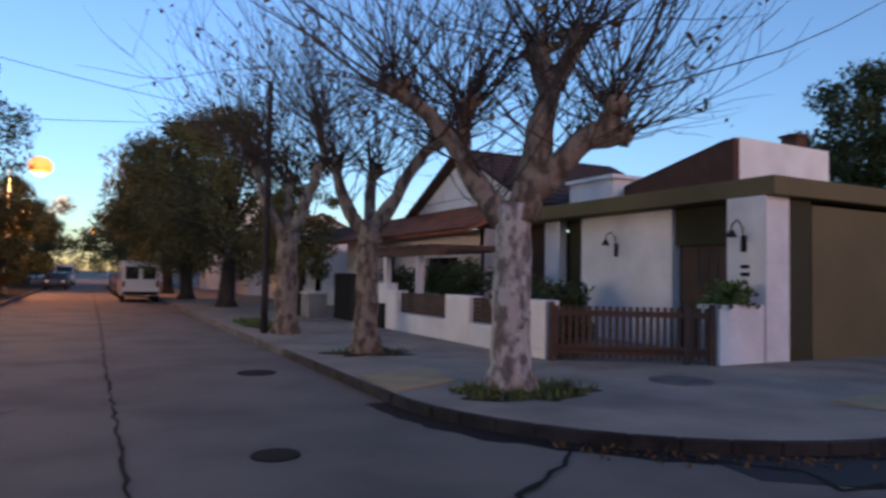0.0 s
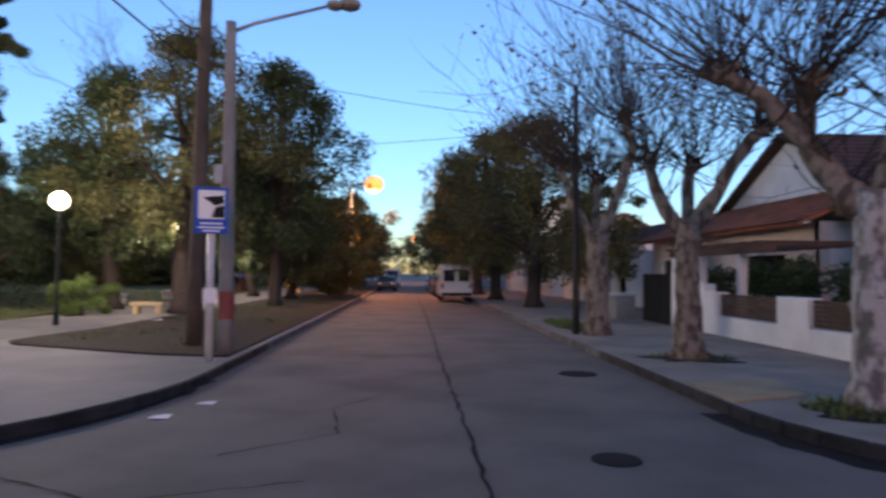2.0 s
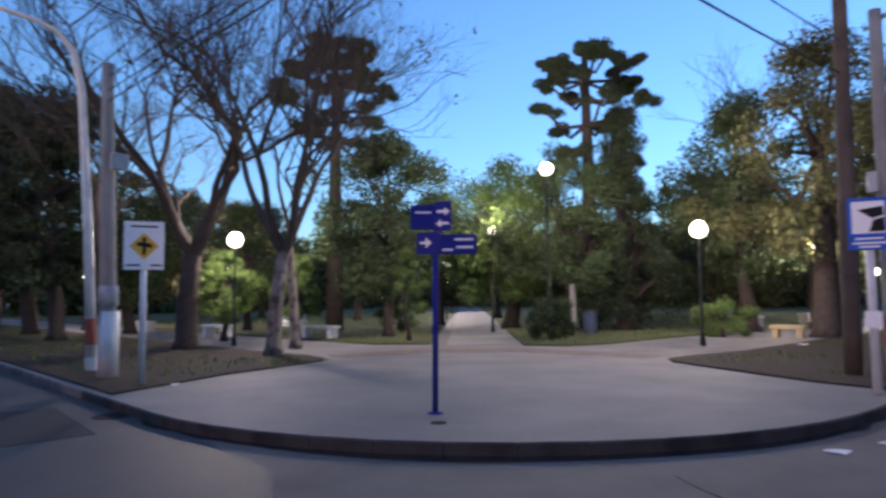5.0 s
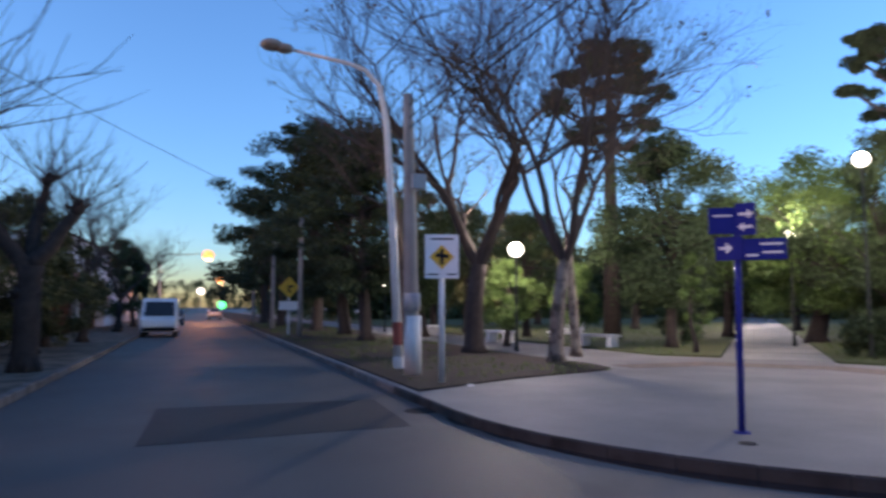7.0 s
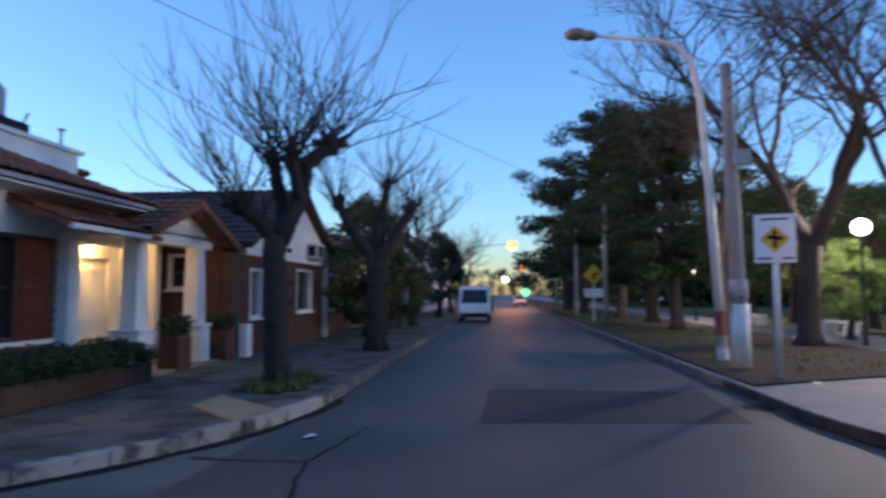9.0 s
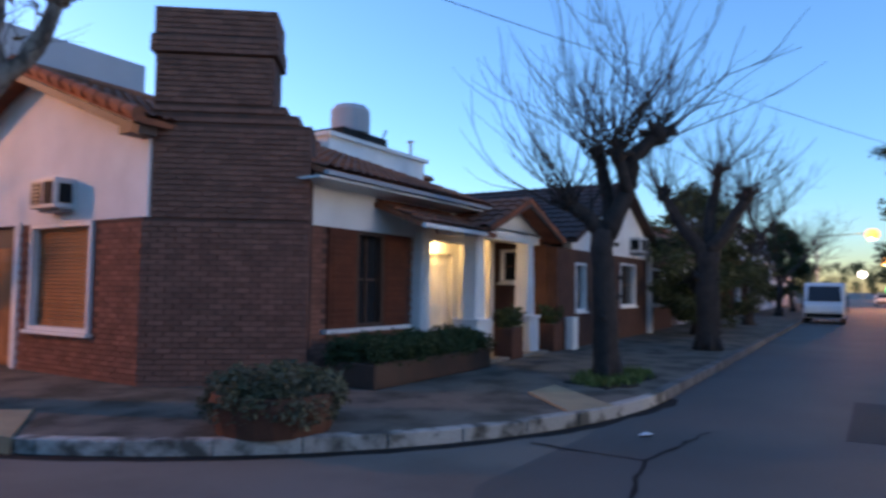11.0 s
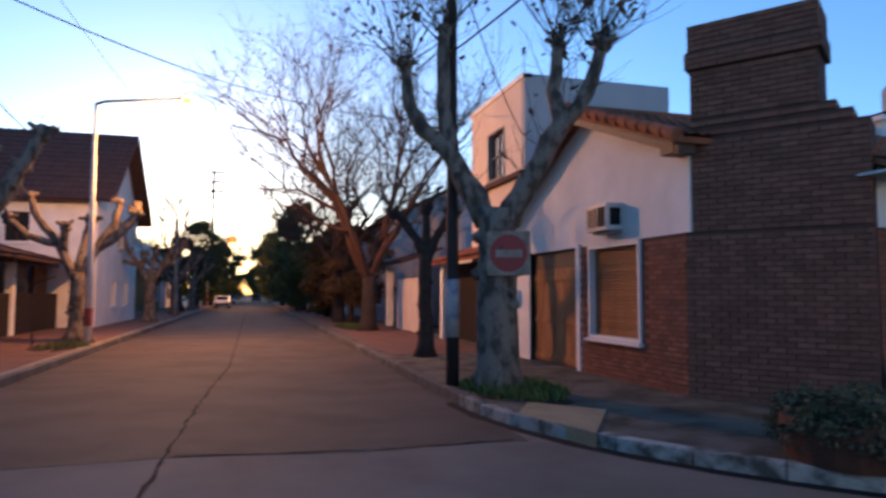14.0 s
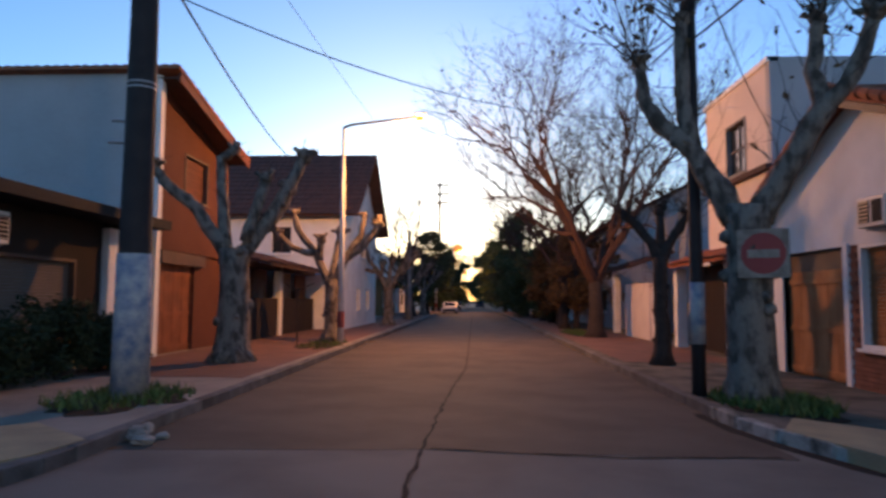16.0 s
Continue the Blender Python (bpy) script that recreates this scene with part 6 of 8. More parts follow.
for x, h in ((-30, 6.5), (-42, 7), (-52, 6.5), (-64, 7)):
    bare_tree("bare street tree with fine twigs", (x, -4.3, C), h, 0.16, BARK_DARK, TWIG, 4, 3, 0.03)
bare_tree("bare spindly tree behind the plaza path", (-9.6, 27.5, C), 11.0, 0.17, BARK_DARK, TWIG, 4, 3, 0.1)

random.seed(31), np.random.seed(31)
GROVE = [
    # east side of the north street
    ("big leafy street tree with olive crown", (4.8, 27.5, C), 7.6, 3.2, 0.3, LEAF_OLIVE, 0.25, 90, 170, 0.12, "round"),
    ("big leafy street tree with olive crown", (4.2, 35.0, C), 8.6, 3.6, 0.3, LEAF_OLIVE, 0.25, 90, 170, 0.14, "round"),
    ("leafy street tree with full crown", (4.2, 44.0, C), 9.0, 4.0, 0.3, LEAF_OLIVE, 0.22, 80, 150, 0.17, "round"),
    ("leafy street tree with full crown", (4.4, 56.0, C), 9.0, 4.0, 0.3, LEAF_DARK, 0.25, 60, 130, 0.2, "round"),
    ("leafy street tree with full crown", (4.4, 72.0, C), 9.0, 4.0, 0.3, LEAF_DARK, 0.25, 60, 130, 0.22, "round"),
    ("leafy street tree with full crown", (4.6, 92.0, C), 9.0, 4.0, 0.3, LEAF_DARK, 0.25, 60, 120, 0.25, "round"),
    ("small leafy tree before the houses", (6.0, 21.5, C), 4.2, 1.5, 0.13, LEAF_OLIVE, 0.35, 40, 120, 0.1, "round"),
    # plaza
    ("broad dark evergreen tree in the plaza", (-18.7, 14.3, C), 6.6, 2.4, 0.16, LEAF_DARK, 0.3, 90, 170, 0.11, "round"),
    ("lamp-lit broad evergreen tree", (-19.5, 21.5, C), 7.2, 3.0, 0.3, LEAF_MID, 0.22, 100, 190, 0.12, "round"),
    ("broad dark evergreen beside the plaza path", (-16.2, 21.2, C), 7.0, 2.3, 0.2, LEAF_DARK, 0.12, 90, 170, 0.11, "round"),
    ("tall dark conical evergreen", (-14.6, 22.5, C), 8.6, 1.9, 0.35, LEAF_PINE, 0.06, 120, 170, 0.1, "column"),
    ("dark rounded evergreen in the plaza", (-10.8, 24.5, C), 8.3, 2.6, 0.25, LEAF_DARK, 0.3, 80, 170, 0.12, "round"),
    ("tall leafy tree over the plaza strip", (-7.7, 22.7, C), 9.2, 2.8, 0.36, LEAF_OLIVE, 0.32, 80, 150, 0.12, "round"),
    ("tall leafy tree over the plaza strip", (-5.6, 27.0, C), 9.5, 2.9, 0.22, LEAF_DARK, 0.3, 90, 160, 0.13, "round"),
    ("tall leafy tree over the plaza strip", (-6.2, 34.0, C), 7.6, 2.4, 0.22, LEAF_OLIVE, 0.15, 90, 150, 0.14, "round"),
    ("bushy leafy tree at the kerb", (-4.9, 39.6, C), 5.4, 2.1, 0.2, LEAF_OLIVE, 0.08, 90, 150, 0.15, "round"),
    ("leafy tree standing at the kerb", (-5.4, 56.0, C), 7.5, 3.0, 0.2, LEAF_OLIVE, 0.1, 80, 130, 0.18, "round"),
    ("leafy tree standing at the kerb", (-5.4, 74.0, C), 7.5, 3.4, 0.2, LEAF_DARK, 0.15, 60, 120, 0.22, "round"),
    ("leafy tree inside the plaza", (-24.5, 22.0, C), 6.0, 2.6, 0.2, LEAF_DARK, 0.3, 60, 140, 0.14, "round"),
    ("leafy tree inside the plaza", (-16.0, 33.0, C), 7.5, 3.2, 0.22, LEAF_DARK, 0.3, 70, 140, 0.16, "round"),
    ("leafy tree inside the plaza", (-27.0, 38.0, C), 7.0, 3.4, 0.22, LEAF_DARK, 0.3, 60, 130, 0.18, "round"),
    ("leafy tree inside the plaza", (-34.0, 24.0, C), 7.0, 3.0, 0.22, LEAF_DARK, 0.3, 60, 130, 0.18, "round"),
    ("leafy tree inside the plaza", (-42.0, 36.0, C), 8.0, 3.6, 0.25, LEAF_DARK, 0.3, 60, 120, 0.2, "round"),
    ("leafy tree inside the plaza", (-12.0, 48.0, C), 9.0, 4.0, 0.25, LEAF_DARK, 0.25, 60, 120, 0.22, "round"),
    ("leafy tree inside the plaza", (-26.0, 58.0, C), 9.0, 4.5, 0.25, LEAF_DARK, 0.25, 60, 120, 0.24, "round"),
    ("leafy tree inside the plaza", (-44.0, 15.0, C), 7.0, 3.4, 0.22, LEAF_DARK, 0.3, 60, 120, 0.2, "round"),
    ("leafy tree inside the plaza", (-33.0, 13.0, C), 6.5, 2.4, 0.2, LEAF_OLIVE, 0.35, 50, 120, 0.16, "round"),
    ("small lamp-lit citrus tree", (-21.8, 9.9, C), 2.9, 1.05, 0.09, LEAF_MID, 0.35, 50, 150, 0.08, "round"),
    ("small round citrus tree", (-20.0, 11.6, C), 2.7, 0.9, 0.09, LEAF_MID, 0.35, 45, 140, 0.08, "round"),
    ("small slender lamp-lit tree", (-16.5, 13.4, C), 2.8, 0.6, 0.06, LEAF_MID, 0.3, 30, 110, 0.07, "round"),
    ("leafy tree behind the plaza path", (-30.0, 9.6, C), 6.5, 2.2, 0.2, LEAF_DARK, 0.3, 60, 130, 0.14, "round"),
    ("leafy tree inside the plaza", (-29.0, 31.0, C), 6.5, 3.0, 0.22, LEAF_DARK, 0.2, 60, 130, 0.16, "round"),
    ("leafy tree inside the plaza", (-13.5, 30.0, C), 6.5, 2.8, 0.22, LEAF_OLIVE, 0.2, 60, 130, 0.15, "round"),
    ("leafy tree inside the plaza", (-9.0, 38.0, C), 7.0, 2.8, 0.22, LEAF_DARK, 0.2, 60, 130, 0.17, "round"),
    ("leafy tree inside the plaza", (-21.0, 42.0, C), 7.5, 3.4, 0.22, LEAF_DARK, 0.15, 60, 130, 0.18, "round"),
    ("leafy tree inside the plaza", (-37.0, 17.5, C), 6.5, 2.8, 0.22, LEAF_OLIVE, 0.2, 60, 130, 0.17, "round"),
    ("leafy tree inside the plaza", (-27.5, 13.6, C), 5.2, 1.9, 0.15, LEAF_DARK, 0.3, 60, 130, 0.12, "round"),
    ("leafy tree inside the plaza", (-46.0, 24.0, C), 8.0, 3.6, 0.22, LEAF_DARK, 0.15, 60, 130, 0.2, "round"),
    ("low clipped shrub on the lawn", (-22.0, 17.5, C), 1.3, 0.9, 0.05, LEAF_DARK, 0.1, 30, 110, 0.08, "round"),
    ("low clipped shrub on the lawn", (-10.2, 21.0, C), 1.1, 0.9, 0.05, LEAF_MID, 0.1, 30, 110, 0.08, "round"),
    # pines along the side street
    ("tall dark pine along the side street", (-27.0, 6.2, C), 8.6, 2.6, 0.25, LEAF_PINE, 0.3, 80, 150, 0.13, "tufted"),
    ("tall dark pine along the side street", (-33.0, 6.6, C), 10.4, 3.2, 0.28, LEAF_PINE, 0.22, 90, 150, 0.15, "tufted"),
    ("tall dark pine along the side street", (-40.0, 6.4, C), 12.0, 3.6, 0.28, LEAF_PINE, 0.2, 90, 150, 0.17, "tufted"),
    ("tall dark pine along the side street", (-49.0, 5.4, C), 13.5, 4.4, 0.28, LEAF_PINE, 0.2, 80, 140, 0.2, "tufted"),
    ("tall dark pine along the side street", (-60.0, 5.2, C), 13.0, 4.4, 0.28, LEAF_PINE, 0.25, 70, 130, 0.22, "tufted"),
    ("tall dark pine along the side street", (-76.0, 7.2, C), 10.0, 3.6, 0.28, LEAF_PINE, 0.25, 60, 120, 0.25, "tufted"),
    # south side of the side street
    ("leafy garden tree over the pavement", (-22.5, -4.8, C), 4.4, 1.6, 0.14, LEAF_OLIVE, 0.15, 60, 130, 0.11, "round"),
    ("leafy garden tree over the pavement", (-27.0, -5.0, C), 4.0, 1.5, 0.14, LEAF_OLIVE, 0.1, 50, 130, 0.12, "round"),
    ("leafy street tree with full crown", (-48.0, -4.8, C), 5.5, 2.0, 0.16, LEAF_DARK, 0.2, 50, 120, 0.16, "round"),
    # south
    ("dark leafy street tree along the kerb", (-5.0, -42.0, C), 4.6, 1.9, 0.2, LEAF_OLIVE, 0.15, 60, 130, 0.14, "round"),
    ("dark leafy street tree along the kerb", (-4.9, -52.0, C), 5.0, 2.4, 0.2, LEAF_DARK, 0.15, 60, 130, 0.17, "round"),
    ("dark leafy street tree along the kerb", (-4.8, -68.0, C), 6.0, 2.8, 0.2, LEAF_DARK, 0.15, 60, 130, 0.2, "round"),
    ("dark leafy street tree along the kerb", (4.6, -82.0, C), 6.5, 3.0, 0.2, LEAF_DARK, 0.15, 60, 130, 0.2, "round"),
    ("dark leafy street tree along the kerb", (4.2, -105.0, C), 8.0, 3.4, 0.2, LEAF_DARK, 0.15, 60, 130, 0.25, "round"),
    ("dark leafy street tree along the kerb", (-4.6, -95.0, C), 8.0, 3.4, 0.2, LEAF_DARK, 0.15, 60, 130, 0.25, "round"),
    ("dark leafy street tree along the kerb", (-4.6, -120.0, C), 9.0, 3.8, 0.2, LEAF_DARK, 0.15, 60, 130, 0.3, "round"),
    ("low street tree with russet leaves", (-5.1, -33.0, C), 4.6, 1.7, 0.14, LEAF_DEAD, 0.25, 50, 110, 0.12, "round"),
    ("low street tree with russet leaves", (-5.0, -39.0, C), 5.2, 2.0, 0.14, LEAF_DEAD, 0.2, 50, 110, 0.14, "round"),
    ("dark leafy street tree along the kerb", (-4.4, -60.0, C), 9.0, 3.4, 0.2, LEAF_OLIVE, 0.12, 70, 130, 0.2, "round"),
    ("dark leafy street tree along the kerb", (-4.0, -80.0, C), 10.0, 4.0, 0.2, LEAF_DARK, 0.12, 70, 130, 0.24, "round"),
    ("dark leafy street tree along the kerb", (4.4, -68.0, C), 8.0, 2.8, 0.2, LEAF_OLIVE, 0.2, 60, 130, 0.2, "round"),
    ("dark leafy street tree along the kerb", (4.0, -125.0, C), 10.0, 4.4, 0.2, LEAF_DARK, 0.12, 60, 130, 0.3, "round"),
    ("dark leafy street tree along the kerb", (-4.0, -150.0, C), 12.0, 5.0, 0.2, LEAF_DARK, 0.12, 60, 130, 0.35, "round"),
    # behind the flat-roofed house
    ("dark tree with heavy hanging crown", (20.5, 11.5, C), 7.6, 2.2, 0.14, LEAF_DARK, 0.62, 60, 170, 0.12, "round"),
]
for label, base, height, radius, r, leaf, clear, clumps, per, size, shape in GROVE:
    leafy_tree(label, base, height, radius, r, leaf, clear, clumps, per, size, shape=shape)
random.seed(41), np.random.seed(41)
araucaria("tall araucaria with dark umbrella crown", (-16.0, 22.2, C), 11.1, 0.32, [(8.3, 2.4, 5), (9.4, 2.0, 5), (10.1, 1.9, 5), (10.6, 1.0, 3), (6.4, 2.8, 2)], 0.5)
araucaria("tall araucaria with dark umbrella crown", (-24.5, 16.0, C), 12.2, 0.32, [(8.2, 2.2, 5), (9.6, 2.4, 6), (10.8, 2.2, 7), (11.7, 1.3, 6)], 0.6)
# far belts of trees that close the streets
random.seed(51), np.random.seed(51)
for label, spots in (("far dark belt of trees closing the north street", [(x, 330 + random.uniform(-20, 20)) for x in range(-90, 91, 6)]), ("far dark belt of trees closing the side street", [(-380 + random.uniform(-20, 20), y) for y in range(-90, 91, 6)]),
                     ("far dark belt of trees closing the south street", [(x, -330 + random.uniform(-20, 20)) for x in range(-60, 61, 6)]), ("dense dark trees at the back of the plaza", [(-78 + 1.6 * i + random.uniform(-3, 3), 72 + random.uniform(-5, 5)) for i in range(44)] + [(-76 + random.uniform(-4, 4), 14 + 1.7 * i) for i in range(34)]), ("far dark trees beyond the plaza", [(-125 + 2.2 * i + random.uniform(-4, 4), 125 + random.uniform(-6, 6)) for i in range(50)] + [(-128 + random.uniform(-5, 5), 12 + 2.4 * i) for i in range(48)])):
    cs = [(x + random.gauss(0, 2), y + random.gauss(0, 2), random.uniform(0.5, 8 if "south" in label or "plaza" in label else 15)) for x, y in spots for _ in range(12)]
    solid("far_trees", Build().leaves(cs, 2.4, 70, 0.5), LEAF_DARK, label, "trees", "stuff", base=(spots[0][0], spots[0][1], 0))
# ---- poles, signs, lamps ----
def bars(face, b, c, rows, d0, d1):
    for u0, u1, z0, z1 in rows:
        b.face_box(face, c, u0, u1, z0, z1, d0, d1)
    return b


def panel(b, centre, right, u0, u1, z0, z1, d0, d1):
    """A board facing away from `right`'s left side: u along right, d towards the viewer."""
    rt = Vector((*right, 0)).normalized()
    out = Vector((rt.y, -rt.x, 0))
    o = Vector((centre[0], centre[1], 0))
    ring = [o + rt * u + out * d0 + Vector((0, 0, z)) for u, z in ((u0, z0), (u1, z0), (u1, z1), (u0, z1))]
    return b.hull([tuple(p) for p in ring][::-1], tuple(out * (d1 - d0)))


def flat_shape(b, centre, right, pts, d0, d1):
    rt = Vector((*right, 0)).normalized()
    out = Vector((rt.y, -rt.x, 0))
    o = Vector((centre[0], centre[1], 0))
    return b.hull([tuple(o + rt * u + out * d0 + Vector((0, 0, z))) for u, z in pts][::-1], tuple(out * (d1 - d0)))


def pole(name, label, category, p, top, r0, r1, mat, sides=12, lean=(0, 0)):
    ob = thing(name, (p[0], p[1], CURB), label, category)
    n = 6
    part("shaft", Build().tube([(p[0] + lean[0] * i / n, p[1] + lean[1] * i / n, CURB - 0.05 + (top - CURB + 0.05) * i / n) for i in range(n + 1)], [r0 + (r1 - r0) * i / n for i in range(n + 1)], sides, 0.03), mat, ob, smooth=True)
    return ob


# camera-warning sign
cs = thing("camera_sign", (-3.29, 10.42, CURB), "blue surveillance sign on a white post", "sign")
R1 = (0.96, 0.28)
part("post", Build().tube([(-3.29, 10.42, CURB - 0.03), (-3.29, 10.42, 2.6)], [0.055, 0.055], 10), STEEL, cs, smooth=True)
brd = part("board", panel(Build(), (-3.29, 10.42), R1, -0.24, 0.24, 2.04, 2.74, 0.06, 0.085), BLUE_SIGN, cs, bevel=0.004)
part("picture_field", panel(Build(), (-3.29, 10.42), R1, -0.19, 0.19, 2.26, 2.69, 0.085, 0.089), SIGN_WHITE, brd)
part("camera_shape", flat_shape(flat_shape(Build(), (-3.29, 10.42), R1, [(-0.12, 2.58), (0.17, 2.62), (0.18, 2.5), (0.05, 2.46)], 0.089, 0.093), (-3.29, 10.42), R1, [(0.0, 2.28), (0.185, 2.28), (0.185, 2.47), (0.06, 2.44)], 0.089, 0.093), BLACK, brd)
for z, w in ((2.19, 0.16), (2.13, 0.19), (2.08, 0.12)):
    part("text_bar", panel(Build(), (-3.29, 10.42), R1, -w, w, z - 0.012, z + 0.012, 0.085, 0.088), SIGN_WHITE, brd)
part("white_band", panel(Build(), (-3.29, 10.42), R1, -0.1, 0.1, 1.0, 1.22, 0.05, 0.062), SIGN_WHITE, cs)

pa = pole("street_lamp", "grey concrete street lamp post with long arm, unlit", "street lamp", (-3.27, 11.25), 5.6, 0.12, 0.085, POLE_GREY)
part("arm", Build().tube([(-3.24, 11.27, 5.45), (-2.9, 11.33, 5.62), (-1.75, 11.5, 6.0)], [0.035, 0.032, 0.028], 8), GREY_STEEL, pa, smooth=True)
part("lamp_head", Build().ball((-1.6, 11.52, 6.03), 0.16, 6, 10, 0.5).ball((-1.35, 11.55, 6.06), 0.2, 6, 10, 0.5), POLE_GREY, pa, smooth=True)
part("red_band", Build().tube([(-3.27, 11.25, 0.7), (-3.27, 11.25, 1.15)], [0.128, 0.126], 12), RED_PAINT, pa)
part("switch_box", Build().box(-3.45, -3.3, 11.05, 11.18, 2.9, 3.2), GREY_STEEL, pa, bevel=0.01)
wp = pole("utility_pole", "tall weathered wooden utility pole", "utility pole", (-4.12, 12.35), 8.6, 0.14, 0.1, POLE_WOOD, lean=(0.12, 0.05))
part("cross_arm", Build().box(-4.6, -3.4, 12.33, 12.43, 8.1, 8.2), POLE_WOOD, wp)

# street-name sign
sn = thing("street_name_sign", (-6.45, 5.4, CURB), "navy street-name signs on a slim navy post", "sign")
part("post", Build().tube([(-6.47, 5.38, CURB), (-6.45, 5.4, 2.45)], [0.035, 0.035], 10), NAVY_SIGN, sn, smooth=True)
part("base_plate", Build().tube([(-6.47, 5.38, CURB), (-6.47, 5.38, CURB + 0.02)], [0.09, 0.08], 12), NAVY_SIGN, sn)
RA, RB, RV = (0.92, 0.40), (0.35, 0.94), (0.68, 0.73)
lo = part("name_board", panel(Build(), (-6.45, 5.4), (0.8, 0.6), -0.22, 0.06, 1.98, 2.24, 0.04, 0.06), NAVY_SIGN, sn, bevel=0.004)
part("arrow", flat_shape(Build(), (-6.45, 5.4), (0.8, 0.6), [(-0.18, 2.1), (-0.11, 2.1), (-0.11, 2.05), (-0.04, 2.115), (-0.11, 2.18), (-0.11, 2.13), (-0.18, 2.13)], 0.06, 0.064), SIGN_WHITE, lo)
rt = part("name_board", panel(Build(), (-6.45, 5.4), RV, 0.05, 0.48, 1.98, 2.21, 0.03, 0.05), NAVY_SIGN, sn, bevel=0.004)
for z, a, b2 in ((2.15, 0.22, 0.44), (2.06, 0.24, 0.44), (2.03, 0.08, 0.2)):
    part("text_bar", panel(Build(), (-6.45, 5.4), RV, a, b2, z - 0.012, z + 0.012, 0.05, 0.054), SIGN_WHITE, rt)
up1 = part("name_board", panel(Build(), (-6.45, 5.4), (0.55, 0.83), -0.3, 0.02, 2.27, 2.56, 0.03, 0.05), NAVY_SIGN, sn, bevel=0.004)
part("text_bar", panel(Build(), (-6.45, 5.4), (0.55, 0.83), -0.25, -0.06, 2.46, 2.48, 0.05, 0.054), SIGN_WHITE, up1)
up2 = part("name_board", panel(Build(), (-6.45, 5.4), (0.8, 0.6), 0.0, 0.2, 2.25, 2.6, 0.05, 0.07), NAVY_SIGN, sn, bevel=0.004)
for z in (2.48, 2.34):
    s = 1 if z > 2.4 else -1
    part("arrow", flat_shape(Build(), (-6.45, 5.4), (0.8, 0.6), [(0.1 - s * 0.07, z - 0.015), (0.1 + s * 0.02, z - 0.015), (0.1 + s * 0.02, z - 0.05), (0.1 + s * 0.08, z), (0.1 + s * 0.02, z + 0.05), (0.1 + s * 0.02, z + 0.015), (0.1 - s * 0.07, z + 0.015)][::s], 0.07, 0.074), SIGN_WHITE, up2)

# junction warning sign
ys = thing("junction_sign", (-11.9, 3.93, CURB), "white board with yellow junction diamond on a white post", "sign")
R2 = (0.33, 0.94)
part("post", Build().tube([(-11.9, 3.93, CURB - 0.02), (-11.9, 3.93, 2.5)], [0.05, 0.05], 10), STEEL, ys, smooth=True)
yb = part("board", panel(Build(), (-11.9, 3.93), R2, -0.3, 0.3, 1.98, 2.76, 0.05, 0.075), SIGN_WHITE, ys, bevel=0.004)
part("diamond", flat_shape(Build(), (-11.9, 3.93), R2, [(0, 2.14), (0.22, 2.36), (0, 2.58), (-0.22, 2.36)], 0.075, 0.079), SIGN_YELLOW, yb)
part("symbol", flat_shape(flat_shape(Build(), (-11.9, 3.93), R2, [(-0.03, 2.22), (0.03, 2.22), (0.03, 2.5), (-0.03, 2.5)], 0.079, 0.083), (-11.9, 3.93), R2, [(-0.11, 2.36), (0.12, 2.33), (0.12, 2.4), (-0.11, 2.43)], 0.079, 0.082), BLACK, yb)
for z, a, b2 in ((2.68, -0.2, 0.2), (2.05, -0.26, -0.06), (2.05, 0.1, 0.26)):
    part("text_bar", panel(Build(), (-11.9, 3.93), R2, a, b2, z - 0.015, z + 0.015, 0.075, 0.078), BLACK, yb)
pc = pole("utility_pole", "grey concrete utility pole with posters and painted foot", "utility pole", (-13.35, 3.85), 5.75, 0.16, 0.1, POLE_GREY, lean=(0, -0.12))
part("white_foot", Build().tube([(-13.35, 3.85, CURB), (-13.35, 3.85, 1.3)], [0.172, 0.168], 14), STEEL, pc, "peeling white paint", smooth=True)
part("poster", Build().tube([(-13.35, 3.83, 1.4), (-13.35, 3.83, 1.75)], [0.166, 0.164], 14), PAPER, pc, "torn bluish poster", smooth=True)
part("meter_box", Build().box(-13.2, -13.1, 3.75, 4.05, 3.8, 4.1), GREY_STEEL, pc, bevel=0.01)
pb = thing("street_lamp", (-14.8, 4.0, CURB), "white steel street lamp with curved arm, unlit", "street lamp")
part("shaft", Build().tube([(-14.8, 4.0, CURB - 0.05), (-14.83, 3.85, 3.2), (-14.88, 3.7, 5.6), (-14.93, 3.55, 6.4), (-15.0, 3.25, 6.75), (-15.06, 2.9, 6.88), (-15.3, 1.7, 7.12)], [0.1, 0.085, 0.07, 0.06, 0.05, 0.045, 0.035], 10), STEEL, pb, smooth=True)
part("lamp_head", Build().ball((-15.32, 1.5, 7.14), 0.2, 6, 10, 0.5).ball((-15.36, 1.22, 7.2), 0.26, 6, 10, 0.45), POLE_GREY, pb, smooth=True)
part("red_band", Build().tube([(-14.805, 3.97, 0.65), (-14.81, 3.95, 1.15)], [0.1, 0.1], 10), RED_PAINT, pb)
part("white_foot", Build().tube([(-14.8, 4.0, CURB), (-14.802, 3.98, 0.4)], [0.12, 0.12], 10), STEEL, pb)

